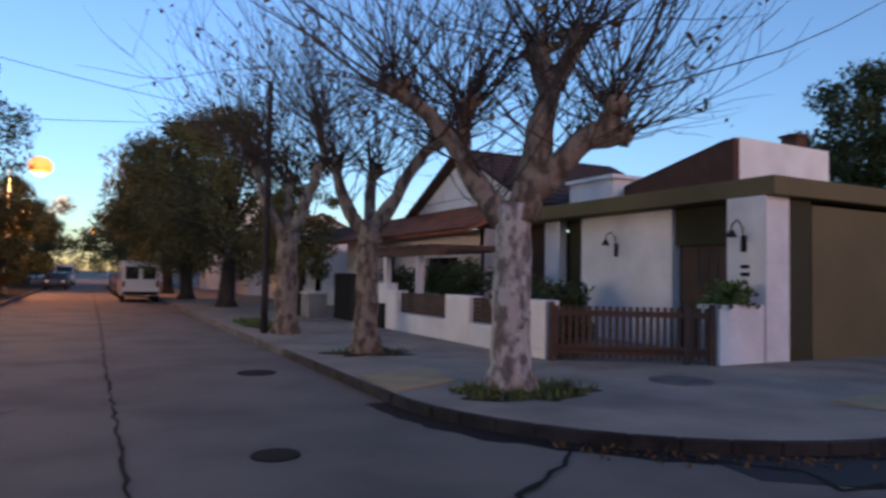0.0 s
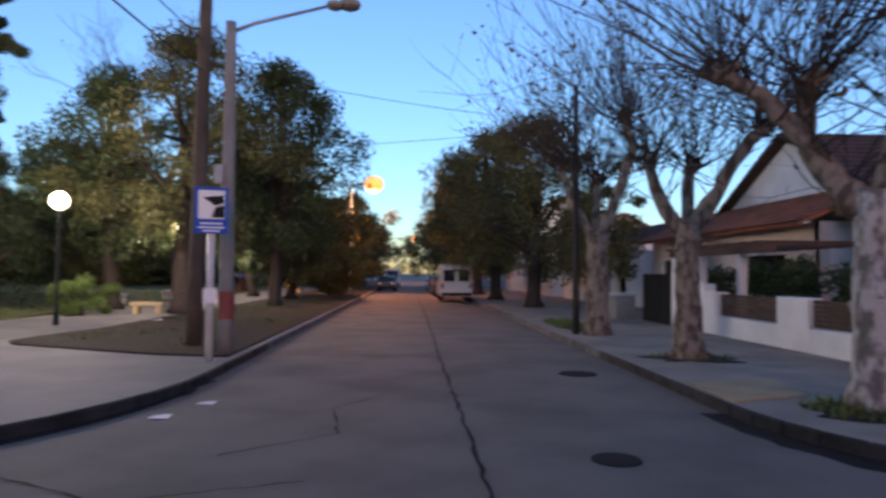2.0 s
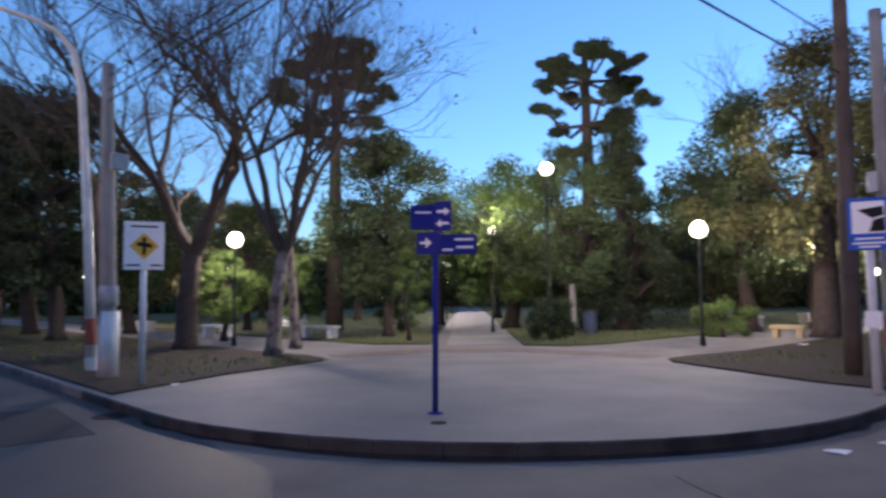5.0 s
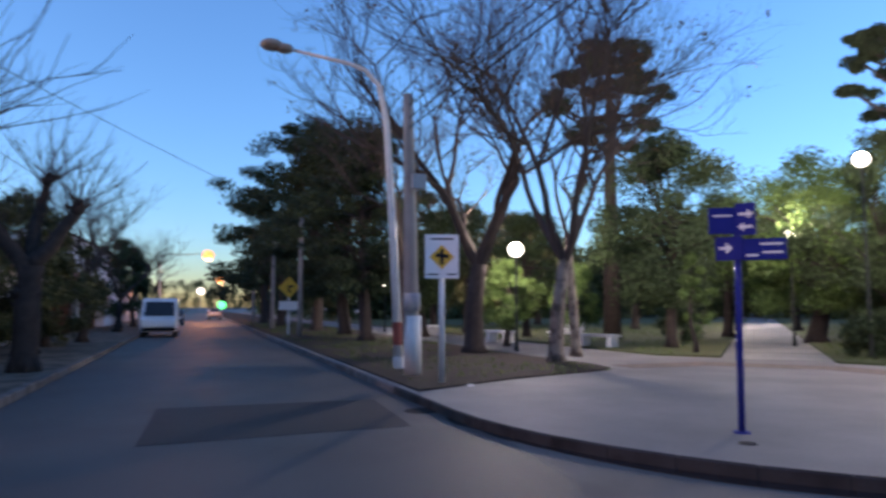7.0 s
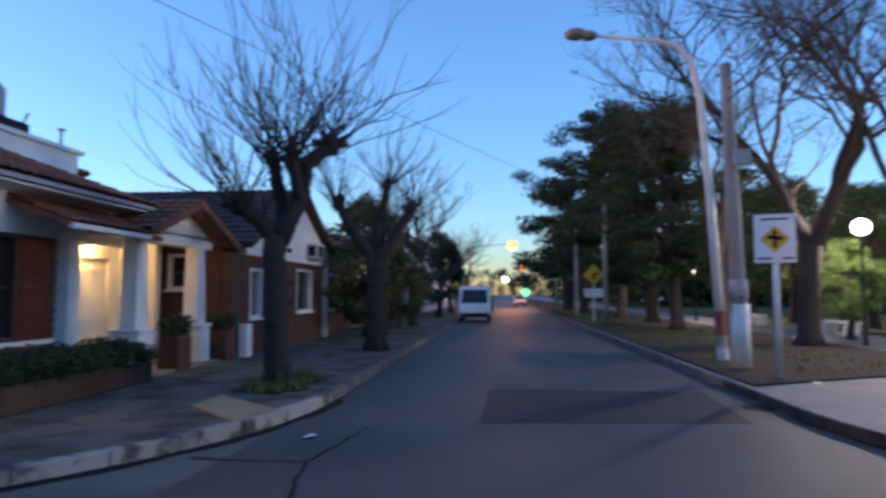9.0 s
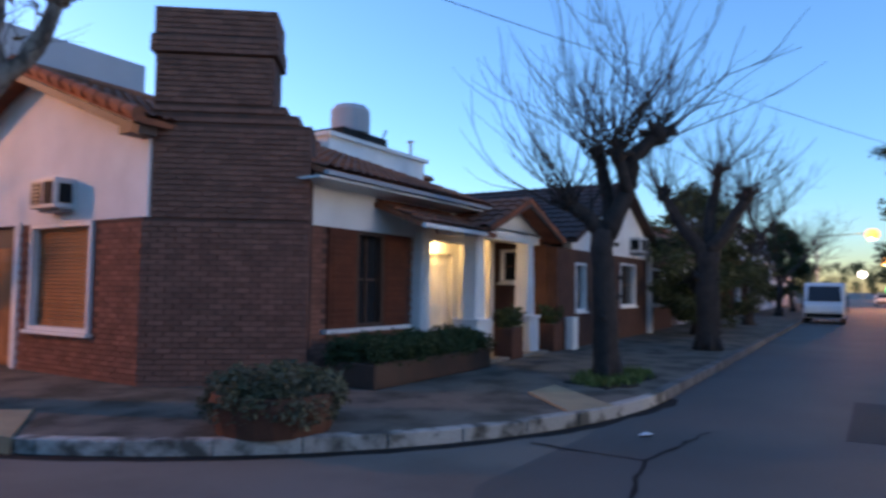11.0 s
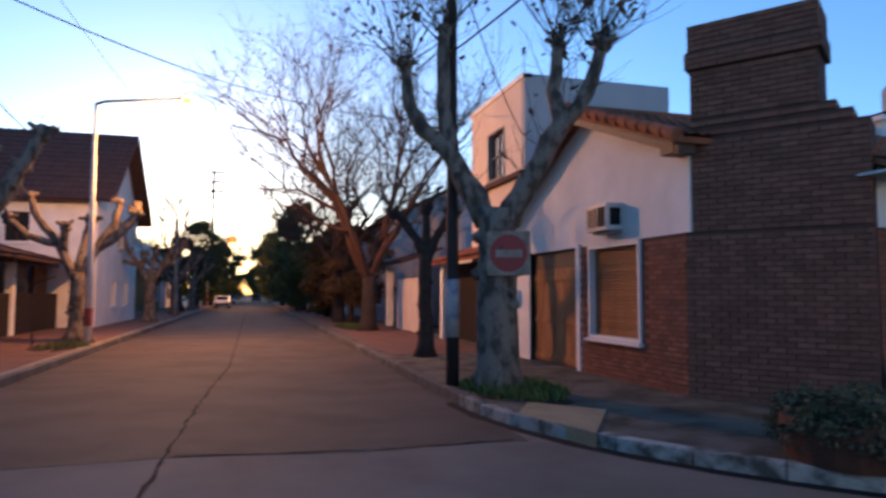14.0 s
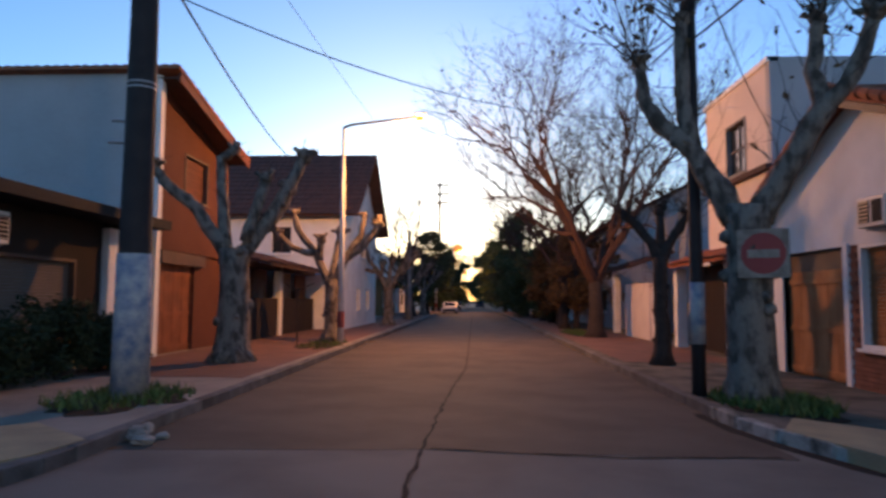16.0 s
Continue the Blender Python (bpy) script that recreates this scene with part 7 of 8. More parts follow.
# south-west pole and no-entry sign on the tree
sp = pole("utility_pole", "slim dark wooden pole with pale poster", "utility pole", (-3.43, -10.64), 7.5, 0.1, 0.075, POLE_BLACK, lean=(0.03, 0))
part("poster", Build().tube([(-3.428, -10.64, 0.86), (-3.426, -10.64, 1.74)], [0.112, 0.11], 14), PAPER, sp, "pale wrapped poster", smooth=True)
nsn = thing("no_entry_sign", (-3.85, -9.7, 1.75), "faded red no-entry sign fixed to the tree trunk", "sign")
R3 = (-0.927, 0.376)
NS = (-4.0, -9.75)
part("board", panel(Build(), NS, R3, -0.31, 0.31, 1.78, 2.42, 0.0, 0.02), BOARD, nsn, "weathered pale board")
part("disc", flat_shape(Build(), NS, R3, [(0.27 * math.cos(w * math.pi / 14), 2.1 + 0.27 * math.sin(w * math.pi / 14)) for w in range(28)], 0.02, 0.025), SIGN_RED, nsn)
part("bar", panel(Build(), NS, R3, -0.19, 0.19, 2.04, 2.15, 0.025, 0.03), BOARD, nsn, "faded white bar")

# south-east concrete pole
se = pole("utility_pole", "stout dark pole with whitewashed poster-covered foot", "utility pole", (4.4, -9.74), 9.0, 0.23, 0.15, POLE_BLACK, 16)
part("whitewashed_foot", Build().tube([(4.4, -9.74, CURB), (4.4, -9.74, 1.1), (4.4, -9.74, 2.07)], [0.245, 0.238, 0.23], 16), PAPER, se, "peeling posters and whitewash", smooth=True)
for z in (4.35, 4.42):
    part("strap", Build().tube([(4.4, -9.74, z), (4.4, -9.74, z + 0.025)], [0.2, 0.2], 16), GREY_STEEL, se)
part("bolt", Build().tube([(4.5, -9.7, 3.6), (4.78, -9.62, 3.6)], [0.03, 0.03], 6), GREY_STEEL, se)
part("bolt", Build().tube([(4.5, -9.7, 3.9), (4.74, -9.62, 3.9)], [0.03, 0.03], 6), GREY_STEEL, se)
pole("wooden_post", "thin dark post beside the street tree", "post", (3.45, 15.05), 5.75, 0.08, 0.06, POLE_BLACK)


def sodium_lamp(x, y, side, lit=True, watts=260, head=None, top=6.9):
    """A street lamp whose arm reaches over the road."""
    st = thing("street_lamp", (x, y, CURB), "slim street lamp with glowing orange lamp over the road", "street lamp", "street lamps")
    hx, hy, hz = head
    part("shaft", Build().tube([(x, y, CURB - 0.05), (x, y, 3.5), (x, y, top)], [0.1, 0.08, 0.05], 10), STEEL, st, smooth=True)
    part("foot_band", Build().tube([(x, y, 0.6), (x, y, 1.1)], [0.108, 0.106], 10), RED_PAINT, st)
    part("arm", Build().tube([(x, y, top - 0.02), (x + (hx - x) * 0.1, y + (hy - y) * 0.1, top + 0.08), (hx, hy, hz)], [0.05, 0.045, 0.035], 8), GREEN_IRON, st, smooth=True)
    part("lamp_head", Build().ball((hx, hy, hz + 0.05), 0.24, 6, 10, 0.35), GREY_STEEL, st, smooth=True)
    # Far lamps get an oversized ball that stands in for their glare.
    part("lamp_glass", Build().ball((hx, hy, hz - 0.12), 0.8 if abs(x) > 100 else 0.6 if abs(y) > 30 or abs(x) > 30 else 0.12, 8, 14, 0.85), SODIUM, st, "glowing orange glass, oversized on far lamps for the glare", smooth=True)
    if lit:
        lamp((hx, hy, hz - 0.85), watts, (1.0, 0.42, 0.12), 0.15)
    return st


sodium_lamp(3.88, -21.5, 1, True, 5000, (1.5, -21.75, 7.3))
sodium_lamp(-4.0, 42.4, 1, True, 4500, (-2.6, 42.4, 7.2))
sodium_lamp(-4.0, 107, 1, True, 3500, (0.4, 107, 7.2))
sodium_lamp(-4.0, 190, 1, False, 0, (-0.3, 190, 7.2))
sodium_lamp(-77, -3.9, 1, True, 3500, (-77, 0.8, 7.2))
sodium_lamp(-145, 4.5, 1, True, 3500, (-145, 4.0, 7.2))
sodium_lamp(3.9, -75, 1, True, 3500, (1.5, -75, 7.3))
sodium_lamp(3.9, -140, 1, False, 0, (1.5, -140, 7.3))


def globe_lamp(x, y, z, watts, big=0.22):
    g = thing("plaza_lamp", (x, y, CURB), "slim dark plaza lamp post with glowing white globe", "lamp", "plaza lamps")
    part("post", Build().tube([(x, y, CURB), (x, y, 0.5), (x, y, z - big)], [0.07, 0.045, 0.035], 8), GREEN_IRON, g, smooth=True)
    part("globe", Build().ball((x, y, z), big, 8, 12), COOL, g, "glowing white globe", smooth=True)
    if watts:
        lamp((x, y, z + big + 0.12), watts, (1.0, 0.95, 0.82), 0.15)
    return g


globe_lamp(-9.0, 17.2, 3.2, 1250, 0.22)
globe_lamp(-19.4, 9.1, 3.25, 1700, 0.22)
globe_lamp(-13.0, 15.85, 5.27, 2300, 0.19)
globe_lamp(-33.3, 15.2, 3.0, 2000)
globe_lamp(-18.3, 19.1, 4.0, 500, 0.14)
globe_lamp(-40.5, 38.0, 2.6, 3500, 0.3)
globe_lamp(-20.0, 45.5, 2.5, 998)
globe_lamp(-8.3, 23.9, 3.0, 998, 0.12)
globe_lamp(-9.5, 35.0, 2.4, 998, 0.15)
globe_lamp(-27.0, 41.5, 2.6, 0)
globe_lamp(-30.7, 28.3, 3.5, 2500, 0.18)
globe_lamp(-6.9, 42.0, 2.9, 998, 0.12)
globe_lamp(-36.0, 9.4, 2.6, 998, 0.15)
globe_lamp(-50.0, 10.0, 2.9, 0, 0.2)

# ---- plaza furniture ----
def bench(x, y, turn, n):
    b = thing("plaza_bench", (x, y, CURB), "white concrete plaza bench with backrest", "bench", "plaza benches")
    c, s = math.cos(radians(turn)), math.sin(radians(turn))
    rot = lambda pts: [(x + px * c - py * s, y + px * s + py * c, pz) for px, py, pz in pts]

    def block(x0, x1, y0, y1, z0, z1):
        q = Build().box(x0, x1, y0, y1, z0, z1)
        q.v = [np.array(rot(v)) for v in q.v]
        return q
    part("seat", block(-0.75, 0.75, -0.22, 0.22, 0.5, 0.58), WHITE, b, bevel=0.015)
    if n:
        part("backrest", block(-0.75, 0.75, 0.16, 0.24, 0.62, 0.95), WHITE, b, bevel=0.015)
    for u in (-0.55, 0.55):
        part("leg", block(u - 0.09, u + 0.09, -0.2, 0.2, CURB, 0.5), WHITE, b, bevel=0.01)
        if n:
            part("back_support", block(u - 0.05, u + 0.05, 0.17, 0.23, 0.58, 0.66), WHITE, b)


bench(-22.5, 12.6, 15, 1)
bench(-24.3, 10.8, 10, 0)
bench(-11.9, 27.0, 80, 0)
bench(-20.0, 12.4, 20, 0)
bench(-32, 10.9, 0, 0)
bench(-11.7, 33, 90, 0)
sb = thing("round_shrub", (-13.3, 16.3, CURB), "dark rounded shrub on the plaza lawn", "shrub")
part("stem", Build().tube([(-13.3, 16.3, CURB), (-13.3, 16.3, 0.6)], [0.12, 0.06], 8), BARK_DARK, sb)
part("foliage", Build().leaves([(-13.3 + 0.6 * math.cos(a) * q, 16.3 + 0.6 * math.sin(a) * q, 0.72 + e) for a, q, e in ((random.uniform(0, 6.28), random.random() ** 0.5, random.uniform(-0.35, 0.5)) for _ in range(70))], 0.2, 90, 0.06), LEAF_DARK, sb)
tb1 = thing("litter_bin", (-14.4, 19.9, CURB), "blue-grey litter bin on the plaza", "bin")
part("body", Build().tube([(-14.4, 19.9, CURB), (-14.4, 19.9, 0.95)], [0.24, 0.28], 14), BIN_BLUE, tb1)
part("rim", Build().tube([(-14.4, 19.9, 0.95), (-14.4, 19.9, 1.0)], [0.3, 0.3], 14), BLACK, tb1)
pw = solid("white_marker", Build().box(-14.95, -14.8, 19.5, 19.65, CURB, 1.9), POLE_GREY, "pale slim marker post on the lawn", "post")
for x, y, s in ((-2.75, 7.0, 0.11), (-2.5, 7.7, 0.1), (-7.7, -2.45, 0.1), (-11.2, 4.2, 0.1), (-7.0, 18.5, 0.13)):
    z = 0.0 if abs(x) < 3.1 or y < 0 else CURB + 0.03
    solid("litter_paper", Build().hull([(x - s, y - s * 0.4, z + 0.012), (x + s * 0.8, y - s * 0.6, z + 0.01), (x + s, y + s * 0.3, z + 0.03), (x, y + s * 0.6, z + 0.02), (x - s * 0.8, y + s * 0.4, z + 0.012)], (0, 0, 0.006)), SIGN_WHITE, "crumpled scrap of white paper on the ground", "litter")


fallen = Build()
for _ in range(200):
    a = random.uniform(215, 268)
    q = 3.75 + abs(random.gauss(0, 0.16))
    x, y = 6.75 + q * math.cos(radians(a)), 7.0 + q * math.sin(radians(a))
    fallen.leaves([(x, y, 0.015)], 0.02, 1, 0.034)
solid("fallen_leaves", fallen, LEAF_DEAD, "brown leaves fallen along the gutter", "leaves", "stuff")
# play equipment and far colour in the plaza
ps = thing("playground_frame", (-9.5, 45, CURB), "red and blue climbing frame far in the plaza", "playground")
for x in (-11.5, -9.5, -7.8):
    part("post", Build().box(x - 0.06, x + 0.06, 44.9, 45.1, CURB, 2.4), RED_PAINT, ps)
part("deck", Build().box(-11.5, -9.5, 44.2, 45.8, 1.2, 1.3), BLUE_SIGN, ps)
part("roof", Build().hull([(-11.7, 44, 2.4), (-9.3, 44, 2.4), (-10.5, 44, 3.1)], (0, 2, 0)), RED_PAINT, ps)
part("slide", Build().hull([(-9.5, 44.6, 1.3), (-7.6, 44.6, 0.3), (-7.6, 44.6, 0.2), (-9.5, 44.6, 1.2)], (0, 0.6, 0)), SIGN_YELLOW, ps)
# signs and signal along the side street
fy = thing("warning_sign", (-33, 3.9, CURB), "yellow diamond warning sign with white plate", "sign")
part("post", Build().tube([(-33, 3.9, CURB), (-33, 3.9, 2.4)], [0.05, 0.05], 8), STEEL, fy)
part("diamond", flat_shape(Build(), (-33, 3.9), (0, 1), [(0, 1.9), (0.5, 2.4), (0, 2.9), (-0.5, 2.4)], 0.06, 0.08), SIGN_YELLOW, fy)
part("symbol", flat_shape(Build(), (-33, 3.9), (0, 1), [(-0.05, 2.15), (0.05, 2.15), (0.05, 2.4), (0.22, 2.4), (0.22, 2.5), (-0.05, 2.5)], 0.08, 0.085), BLACK, fy)
part("plate", panel(Build(), (-33, 3.9), (0, 1), -0.45, 0.5, 1.35, 1.75, 0.06, 0.08), SIGN_WHITE, fy)
for x in (-32, -44, -60):
    pole("utility_pole", "grey utility pole along the side street", "utility pole", (x, 4.3), 5.6, 0.13, 0.09, POLE_GREY)
tl = thing("traffic_light", (-92, 2.8, 0), "traffic light showing green on a grey pole", "traffic light")
part("pole", Build().tube([(-92.05, 2.8, 0.0), (-92.05, 2.8, 3.1)], [0.08, 0.08], 8), GREY_STEEL, tl)
part("case", Build().box(-92.2, -91.9, 2.5, 3.1, 1.45, 2.95), BLACK, tl)
part("green_lens", Build().ball((-91.8, 2.8, 1.75), 0.5, 8, 12), GREEN_LIGHT, tl, "glowing green lens", smooth=True)
wl2 = thing("shop_lamp", (-110, 1, CURB), "white lamp over the far crossing", "lamp")
part("post", Build().tube([(-150, 0.4, 0), (-150, 0.4, 4.6)], [0.06, 0.05], 6), GREY_STEEL, wl2)
part("globe", Build().ball((-150, 0.4, 4.8), 0.6, 8, 12), COOL, wl2, smooth=True)


def cable(label, a, b2, sag, r=0.012):
    a, b2 = Vector(a), Vector(b2)
    pts = [a.lerp(b2, i / 24) - Vector((0, 0, sag * 4 * (i / 24) * (1 - i / 24))) for i in range(25)]
    solid("overhead_cable", Build().tube(pts, [r] * 25, 5), BLACK, label, "cable", "structure", group="overhead cables")


cable("black overhead cable across the junction", (-4.06, 12.36, 5.1), (-3.4, -10.64, 5.3), 0.6, 0.016)
cable("black overhead cable across the junction", (-4.05, 12.36, 5.65), (-3.4, -10.64, 5.8), 0.6, 0.011)
cable("black overhead cable across the junction", (-13.35, 3.73, 5.05), (16, 4.4, 5.3), 0.15, 0.014)
cable("black overhead cable across the junction", (-13.35, 3.73, 5.25), (16, 4.6, 5.5), 0.15, 0.012)
cable("black overhead cable across the junction", (-13.35, 3.73, 5.5), (16, 4.8, 5.8), 0.15, 0.01)
cable("black overhead cable across the street", (-4.05, 12.38, 5.25), (3.47, 15.05, 4.9), 0.15, 0.006)
cable("black overhead cable across the street", (-4.07, 12.38, 3.65), (3.47, 15.05, 4.85), 0.1, 0.006)
cable("thick black overhead cable to the gabled house", (4.4, -9.74, 6.5), (8.3, -31.5, 8.0), 0.35, 0.022)
cable("black overhead cable along the street", (4.4, -9.74, 8.5), (3.9, -82, 13.3), 0.5, 0.008)
cable("black overhead cable across the street", (4.4, -9.74, 5.9), (-7.0, -20.3, 7.1), 0.95, 0.012)
cable("black overhead cable from the pole to the house", (-3.4, -10.64, 7.0), (-7.0, -16.3, 5.5), 0.25, 0.012)
cable("black overhead cable over the side street", (-3.4, -10.64, 7.2), (-32, 4.3, 5.6), 0.2, 0.008)
for x, y, a, b2, h in ((3.3, -7.75, 0.16, 0.12, 0.14), (3.1, -7.55, 0.13, 0.1, 0.1), (3.35, -8.05, 0.12, 0.14, 0.12), (3.05, -7.85, 0.08, 0.07, 0.07)):
    rk = Build().ball((x, y, h * 0.4), 1.0, 5, 7, 1.0, 0.5)
    rk.v = [(v - np.array((x, y, h * 0.4))) * np.array((a, b2, h * 0.6)) + np.array((x, y, h * 0.4)) for v in rk.v]
    solid("concrete_rubble", rk, KERB_WHITE, "broken lump of kerb concrete in the gutter", "rubble", group="kerb rubble")
# Ochre here is the orange light on the bench, put into its colour.
ob1 = thing("low_bench", (-8.4, 21.6, CURB), "low concrete bench by the path, orange light put into ochre", "bench")
part("seat", Build().box(-8.95, -7.95, 21.4, 21.8, 0.4, 0.52), OCHRE, ob1, bevel=0.012)
for x in (-8.8, -8.1):
    part("leg", Build().box(x - 0.08, x + 0.08, 21.45, 21.75, CURB, 0.4), OCHRE, ob1)
tv = thing("tv_aerial", (-8.6, -16.4, 7.1), "thin metal television aerial on the parapet", "aerial")
part("mast", Build().tube([(-8.6, -16.5, 7.1), (-8.6, -16.5, 7.75)], [0.015, 0.015], 5), GREY_STEEL, tv)
part("boom", Build().tube([(-9.0, -16.5, 7.7), (-8.2, -16.5, 7.75)], [0.012, 0.012], 5), GREY_STEEL, tv)
py = pole("utility_pole", "distant tall pole with cross arms", "utility pole", (3.9, -82), 15.8, 0.22, 0.14, POLE_BLACK)
for z in (13.2, 14.3, 15.4):
    part("cross_arm", Build().box(2.7, 4.3, -82.1, -81.9, z, z + 0.2), POLE_BLACK, py)
pole("utility_pole", "grey utility pole on the pavement", "utility pole", (4.0, -45), 6.0, 0.13, 0.09, POLE_GREY)
sap = thing("sapling", (5.0, -20.6, CURB), "thin bare sapling on the pavement", "tree")
part("stem", Build().tube([(5.0, -20.6, CURB), (5.02, -20.6, 1.8)], [0.03, 0.02], 6), BARK_DARK, sap)
part("twigs", Build().tube([(5.02, -20.6, 1.7), (5.5, -20.6, 2.0)], [0.02, 0.01], 5).tube([(5.02, -20.6, 1.75), (4.5, -20.6, 1.95)], [0.02, 0.01], 5), BARK_DARK, sap)

# ---- parked vehicles ----
def rounded(b, pts, w0, w1, zs=None):
    """A side outline (x, z) swept across the width with the edges drawn in."""
    n = len(pts)
    cx, cz = sum(p[0] for p in pts) / n, sum(p[1] for p in pts) / n
    rings = []
    for y, k in ((w0, 0.93), (w0 + 0.06, 1.0), (w1 - 0.06, 1.0), (w1, 0.93)):
        rings.append([(cx + (x - cx) * k, y, cz + (z - cz) * k) for x, z in pts])
    v = [p for r in rings for p in r]
    f = [tuple(range(n - 1, -1, -1)), tuple(range(3 * n, 4 * n))] + [(r * n + i, r * n + (i + 1) % n, (r + 1) * n + (i + 1) % n, (r + 1) * n + i) for r in range(3) for i in range(n)]
    return b.add(v, f)


def vehicle(kind, label, place, turn, paint, size=1.0):
    """Built along +x (front), then turned in place."""
    ob = thing(kind, place, label, "van" if kind == "van" else "car", "parked vehicles")
    ob.rotation_euler = (0, 0, radians(turn))
    if kind == "van":
        L, W, H, wr = 4.9, 1.85, 2.15, 0.31
        body = [(-2.45, 0.35), (2.3, 0.3), (2.42, 0.65), (2.36, 0.95), (1.75, 1.15), (1.15, 2.0), (0.9, 2.13), (-2.35, 2.15), (-2.45, 1.9)]
        glass = [((1.79, 1.14), (1.2, 1.94))]
        sides = [(0.35, 1.1, 1.2, 1.8), (-0.9, 0.2, 1.2, 1.8), (-2.2, -1.05, 1.2, 1.8)]
        rear = (1.2, 1.85)
    else:
        L, W, H, wr = 4.0, 1.65, 1.4, 0.28
        body = [(-1.95, 0.3), (1.95, 0.28), (2.02, 0.55), (1.9, 0.78), (1.0, 0.9), (0.35, 1.36), (-1.0, 1.4), (-1.75, 0.95), (-2.0, 0.85)]
        glass = [((0.98, 0.92), (0.38, 1.33))]
        sides = [(-0.2, 0.5, 0.9, 1.24), (-1.05, -0.28, 0.9, 1.26)]
        rear = (0.98, 1.34)
    o = Vector(place)
    mv = lambda q: shift(q, o)

    def shift(q, s):
        q.v = [v * 0.9 + np.array(s) for v in q.v]
        return q
    part("body", mv(rounded(Build(), body, -W / 2, W / 2)), paint, ob, bevel=0.02)
    (x0, z0), (x1, z1) = glass[0]
    part("windscreen", mv(Build().add([(x0 + 0.02, -W / 2 + 0.14, z0 + 0.04), (x0 + 0.02, W / 2 - 0.14, z0 + 0.04), (x1 + 0.03, W / 2 - 0.2, z1), (x1 + 0.03, -W / 2 + 0.2, z1), (x0 - 0.05, -W / 2 + 0.14, z0), (x0 - 0.05, W / 2 - 0.14, z0), (x1 - 0.06, W / 2 - 0.2, z1 - 0.02), (x1 - 0.06, -W / 2 + 0.2, z1 - 0.02)], [(0, 1, 2, 3), (7, 6, 5, 4), (0, 4, 5, 1), (1, 5, 6, 2), (2, 6, 7, 3), (3, 7, 4, 0)])), GLASS_DARK, ob)
    for a, c, p, q in sides:
        for s in (-1, 1):
            y = s * (W / 2 + 0.004)
            part("side_window", mv(Build().box(a, c, min(y, y - s * 0.02), max(y, y - s * 0.02), p, q)), GLASS_DARK, ob)
    back = min(x for x, _ in body) - 0.004
    slope = 0.0 if kind == "van" else 0.5
    for s in ((-1, 1) if kind == "van" else (0,)):
        y0, y1 = (-W / 2 + 0.2, W / 2 - 0.2) if s == 0 else sorted((s * 0.1, s * (W / 2 - 0.2)))
        if kind == "van":
            part("rear_window", mv(Build().box(back, back + 0.03, y0, y1, rear[0], rear[1])), GLASS_DARK, ob)
        else:
            part("rear_window", mv(Build().hull([(-1.66, y0, 1.03), (-1.66, y1, 1.03), (-1.12, y1, 1.35), (-1.12, y0, 1.35)], (-0.03, 0, 0.03))), GLASS_DARK, ob)
    for s in (-1, 1):
        part("headlight", mv(Build().ball((max(x for x, _ in body) - 0.12, s * (W / 2 - 0.25), 0.68), 0.13, 6, 8)), STEEL, ob, smooth=True)
        part("tail_light", mv(Build().box(back, back + 0.05, s * (W / 2 - 0.12) - 0.07, s * (W / 2 - 0.12) + 0.07, 0.8, 1.1)), RED_PAINT, ob)
        for x in (-L * 0.3, L * 0.31):
            y = s * (W / 2 - 0.1)
            wh = part("wheel", mv(Build().tube([(x, y - 0.1, wr), (x, y + 0.1, wr)], [wr, wr], 18)), RUBBER, ob)
            part("rim", mv(Build().tube([(x, y + s * 0.1, wr), (x, y + s * 0.112, wr)], [wr * 0.62, wr * 0.55], 12)), GREY_STEEL, wh)
    part("bumper", mv(Build().box(back - 0.02, back + 0.1, -W / 2 + 0.08, W / 2 - 0.08, 0.38, 0.56)), BLACK, ob, bevel=0.02)
    part("bumper", mv(Build().box(max(x for x, _ in body) - 0.1, max(x for x, _ in body) + 0.03, -W / 2 + 0.08, W / 2 - 0.08, 0.34, 0.54)), BLACK, ob, bevel=0.02)
    return ob


vehicle("van", "white van parked at the kerb, seen from behind", (2.1, 36.5, 0), 90, CAR_WHITE)
vehicle("car", "dark car parked at the kerb", (2.0, 44, 0), 90, CAR_DARK)
vehicle("car", "grey car parked at the kerb", (2.0, 50.5, 0), 90, CAR_GREY)
vehicle("car", "dark car parked at the kerb", (2.0, 57, 0), 90, CAR_DARK)
vehicle("car", "pale car parked at the kerb", (2.0, 64, 0), 90, CAR_WHITE)
vehicle("car", "dark car parked facing the junction", (-2.2, 57, 0), -90, CAR_DARK)
vehicle("car", "pale car parked facing the junction", (-2.2, 64, 0), -90, CAR_GREY)
vehicle("van", "white van parked facing the junction", (-2.2, 75, 0), -90, CAR_WHITE)
vehicle("van", "white van parked facing the junction", (-38.5, -1.9, 0), 0, CAR_WHITE)
vehicle("car", "pale car stopped at the far crossing", (-85, 1.8, 0), 180, CAR_WHITE)
vehicle("car", "dark car parked down the side street", (-60, -1.9, 0), 0, CAR_DARK)
vehicle("car", "white car parked down the south street", (2.3, -74, 0), 90, CAR_WHITE)
vehicle("car", "dark car parked down the south street", (2.3, -100, 0), 90, CAR_DARK)
vehicle("car", "dark car parked down the south street", (-1.4, -120, 0), -90, CAR_DARK)

# ---- bricks of the corner house, laid last ----
random.seed(61)
BL, BH, JT = 0.222, 0.062, 0.011
brick_parts = thing("brickwork", (-6.6, -8, CURB), "dark red facing bricks of the corner house", "brickwork", kind="structure")
rest = Build()


def course_rows(z0, z1):
    z, k = z0, 0
    while z + BH <= z1 + 0.001:
        yield z, k
        z += BH + JT
        k += 1


shared = {}


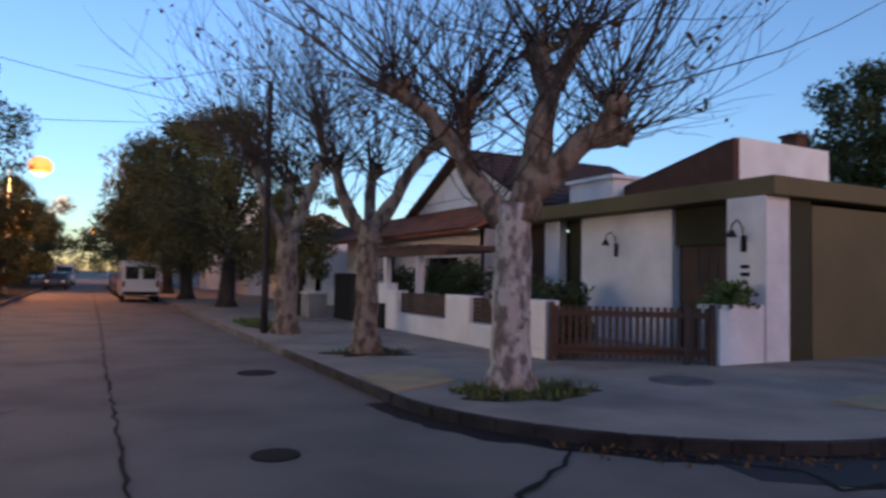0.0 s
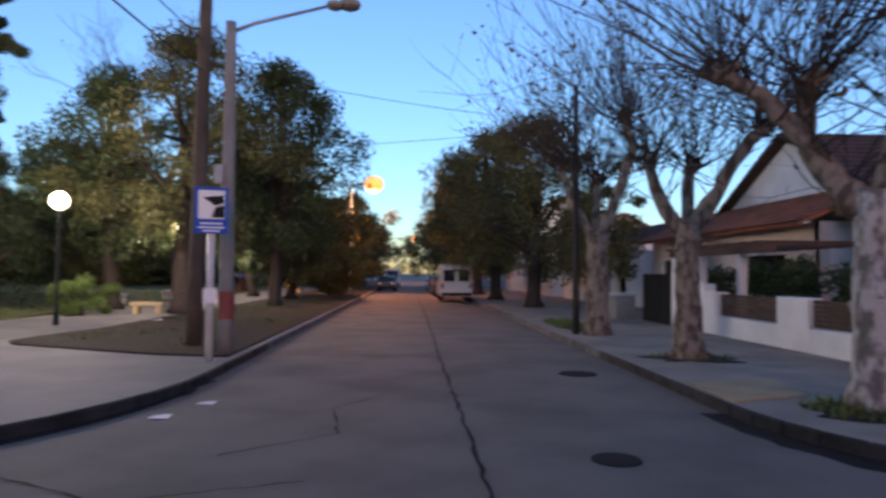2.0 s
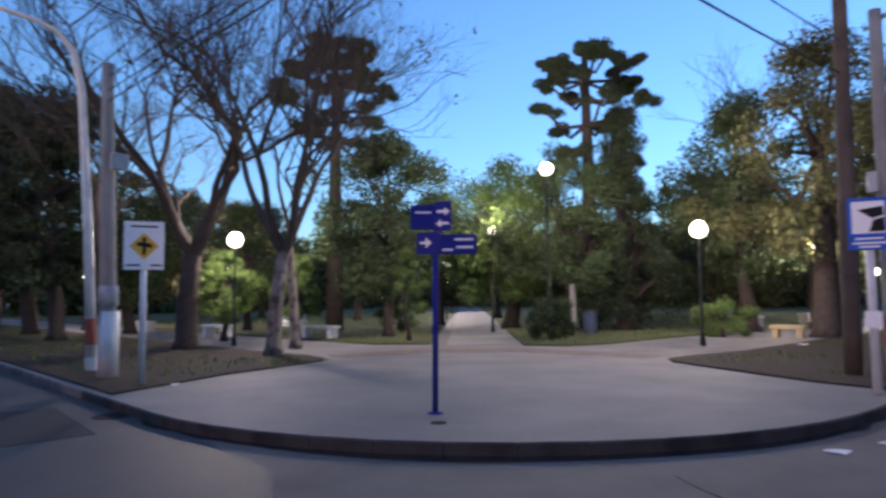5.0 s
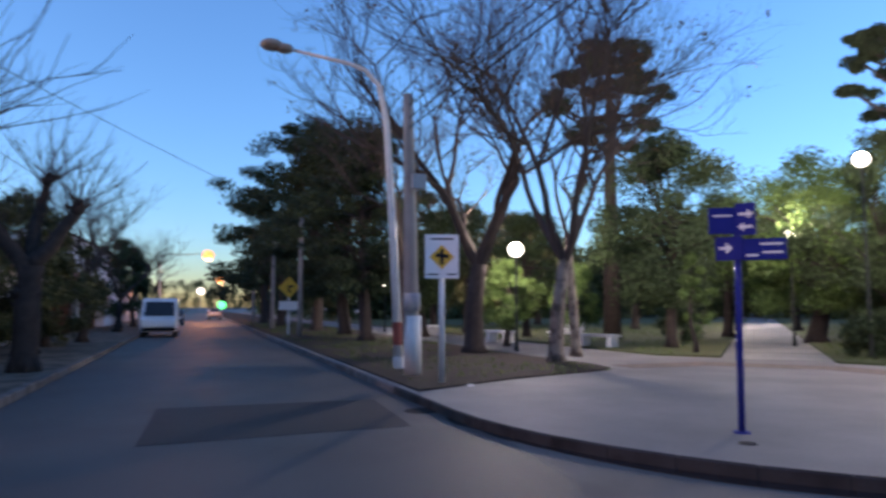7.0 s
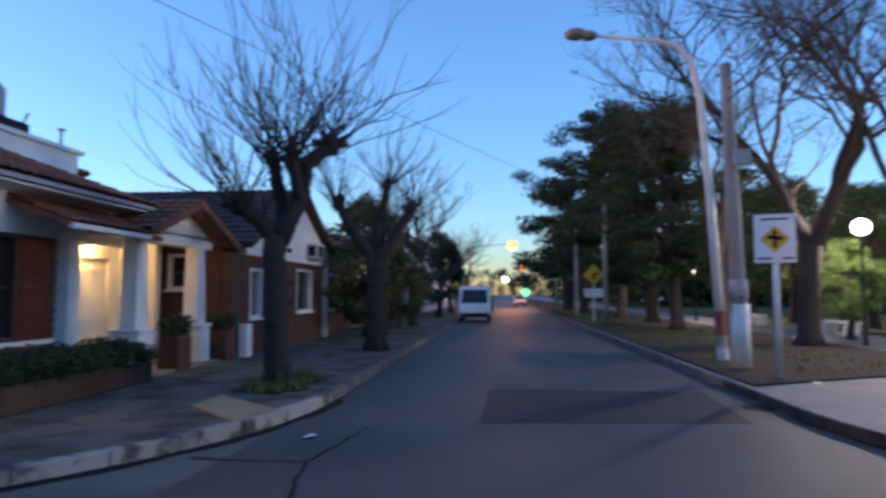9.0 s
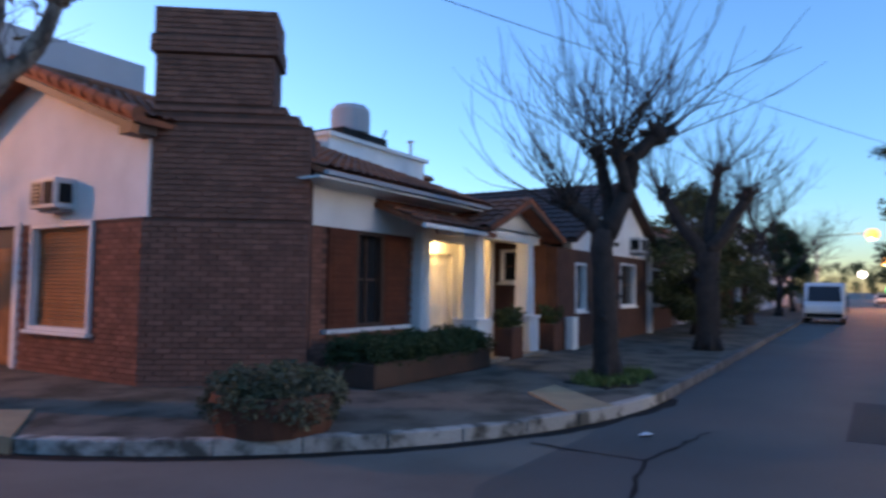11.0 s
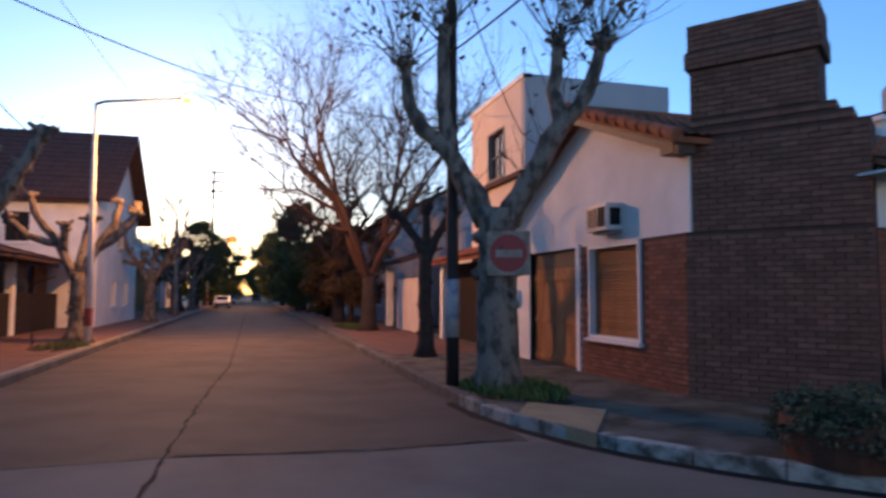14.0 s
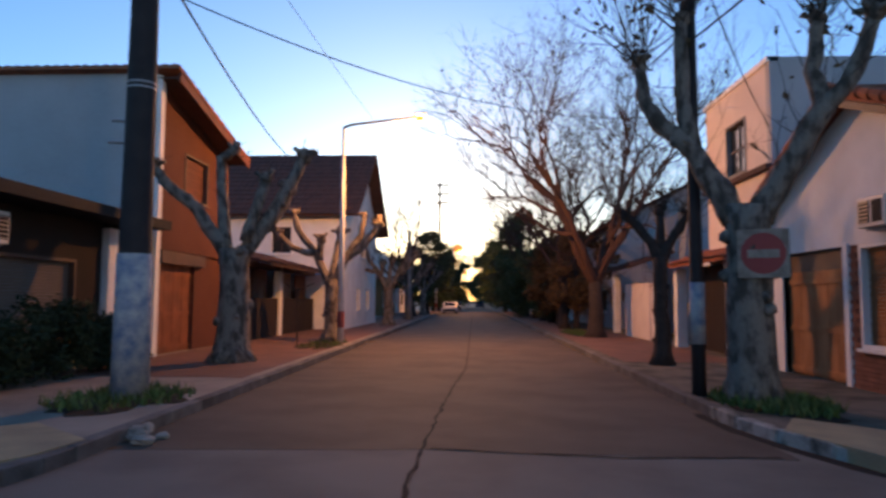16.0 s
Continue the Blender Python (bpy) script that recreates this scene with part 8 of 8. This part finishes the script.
def lay(s0, s1, z0, z1, place, holes=(), single=lambda s, z: False):
    """Lays bricks in stretcher bond between s0 and s1; place gives the corners of one."""
    for z, k in course_rows(z0, z1):
        s = s0 - (BL / 2 if k % 2 else 0)
        while s < s1 - 0.02:
            a, c = max(s, s0), min(s + BL - JT, s1)
            if c - a > 0.03 and not any(a < h[1] and c > h[0] and z < h[3] and z + BH > h[2] for h in holes):
                ring, out = place(a, c, z)
                if single(a, z):
                    part("brick", Build().hull(ring, out), BRICK, brick_parts)
                else:
                    rest.hull(ring, tuple(np.array(out) * random.uniform(0.85, 1.1)))
            s += BL


def on_canted(a, c, z):
    p, q = P + dirn * a - outn * 0.02, P + dirn * c - outn * 0.02
    return [(p.x, p.y, z), (q.x, q.y, z), (q.x, q.y, z + BH), (p.x, p.y, z + BH)][::-1], (outn.x * 0.03, outn.y * 0.03, 0)


lay(0, LEN, CURB, 2.36, on_canted, (), lambda s, z: 0.3 < s < 1.75)
lay(0.1, LEN, 2.37, 3.66, on_canted, (), lambda s, z: 0.3 < s < 1.75 and z < 2.9)
lay(0.1, TOP + 0.36, 3.67, 3.8, on_canted)
lay(0.1, TOP + 0.18, 3.81, 3.92, on_canted)
lay(0.1, TOP, 3.93, 4.6, on_canted)
def on_cap(off):
    def place(a, c, z):
        ring, out = on_canted(a, c, z)
        return [(x + outn.x * off, y + outn.y * off, h) for x, y, h in ring], out
    return place


lay(0.04, TOP + 0.06, 4.61, 4.86, on_cap(0.05))
lay(0.08, TOP + 0.03, 4.87, 5.24, on_cap(0.02))
lay(-14.05, -8.62, CURB, 2.36, lambda a, c, z: ([(AX - 0.02, a, z), (AX - 0.02, c, z), (AX - 0.02, c, z + BH), (AX - 0.02, a, z + BH)], (0.024, 0, 0)), (GAR, WIN))
lay(-10.4, -7.4, CURB, 2.34, lambda a, c, z: ([(a, BY - 0.02, z), (c, BY - 0.02, z), (c, BY - 0.02, z + BH), (a, BY - 0.02, z + BH)][::-1], (0, 0.024, 0)), (FW,))
part("brick_rest", rest, BRICK, brick_parts, kind="stuff")
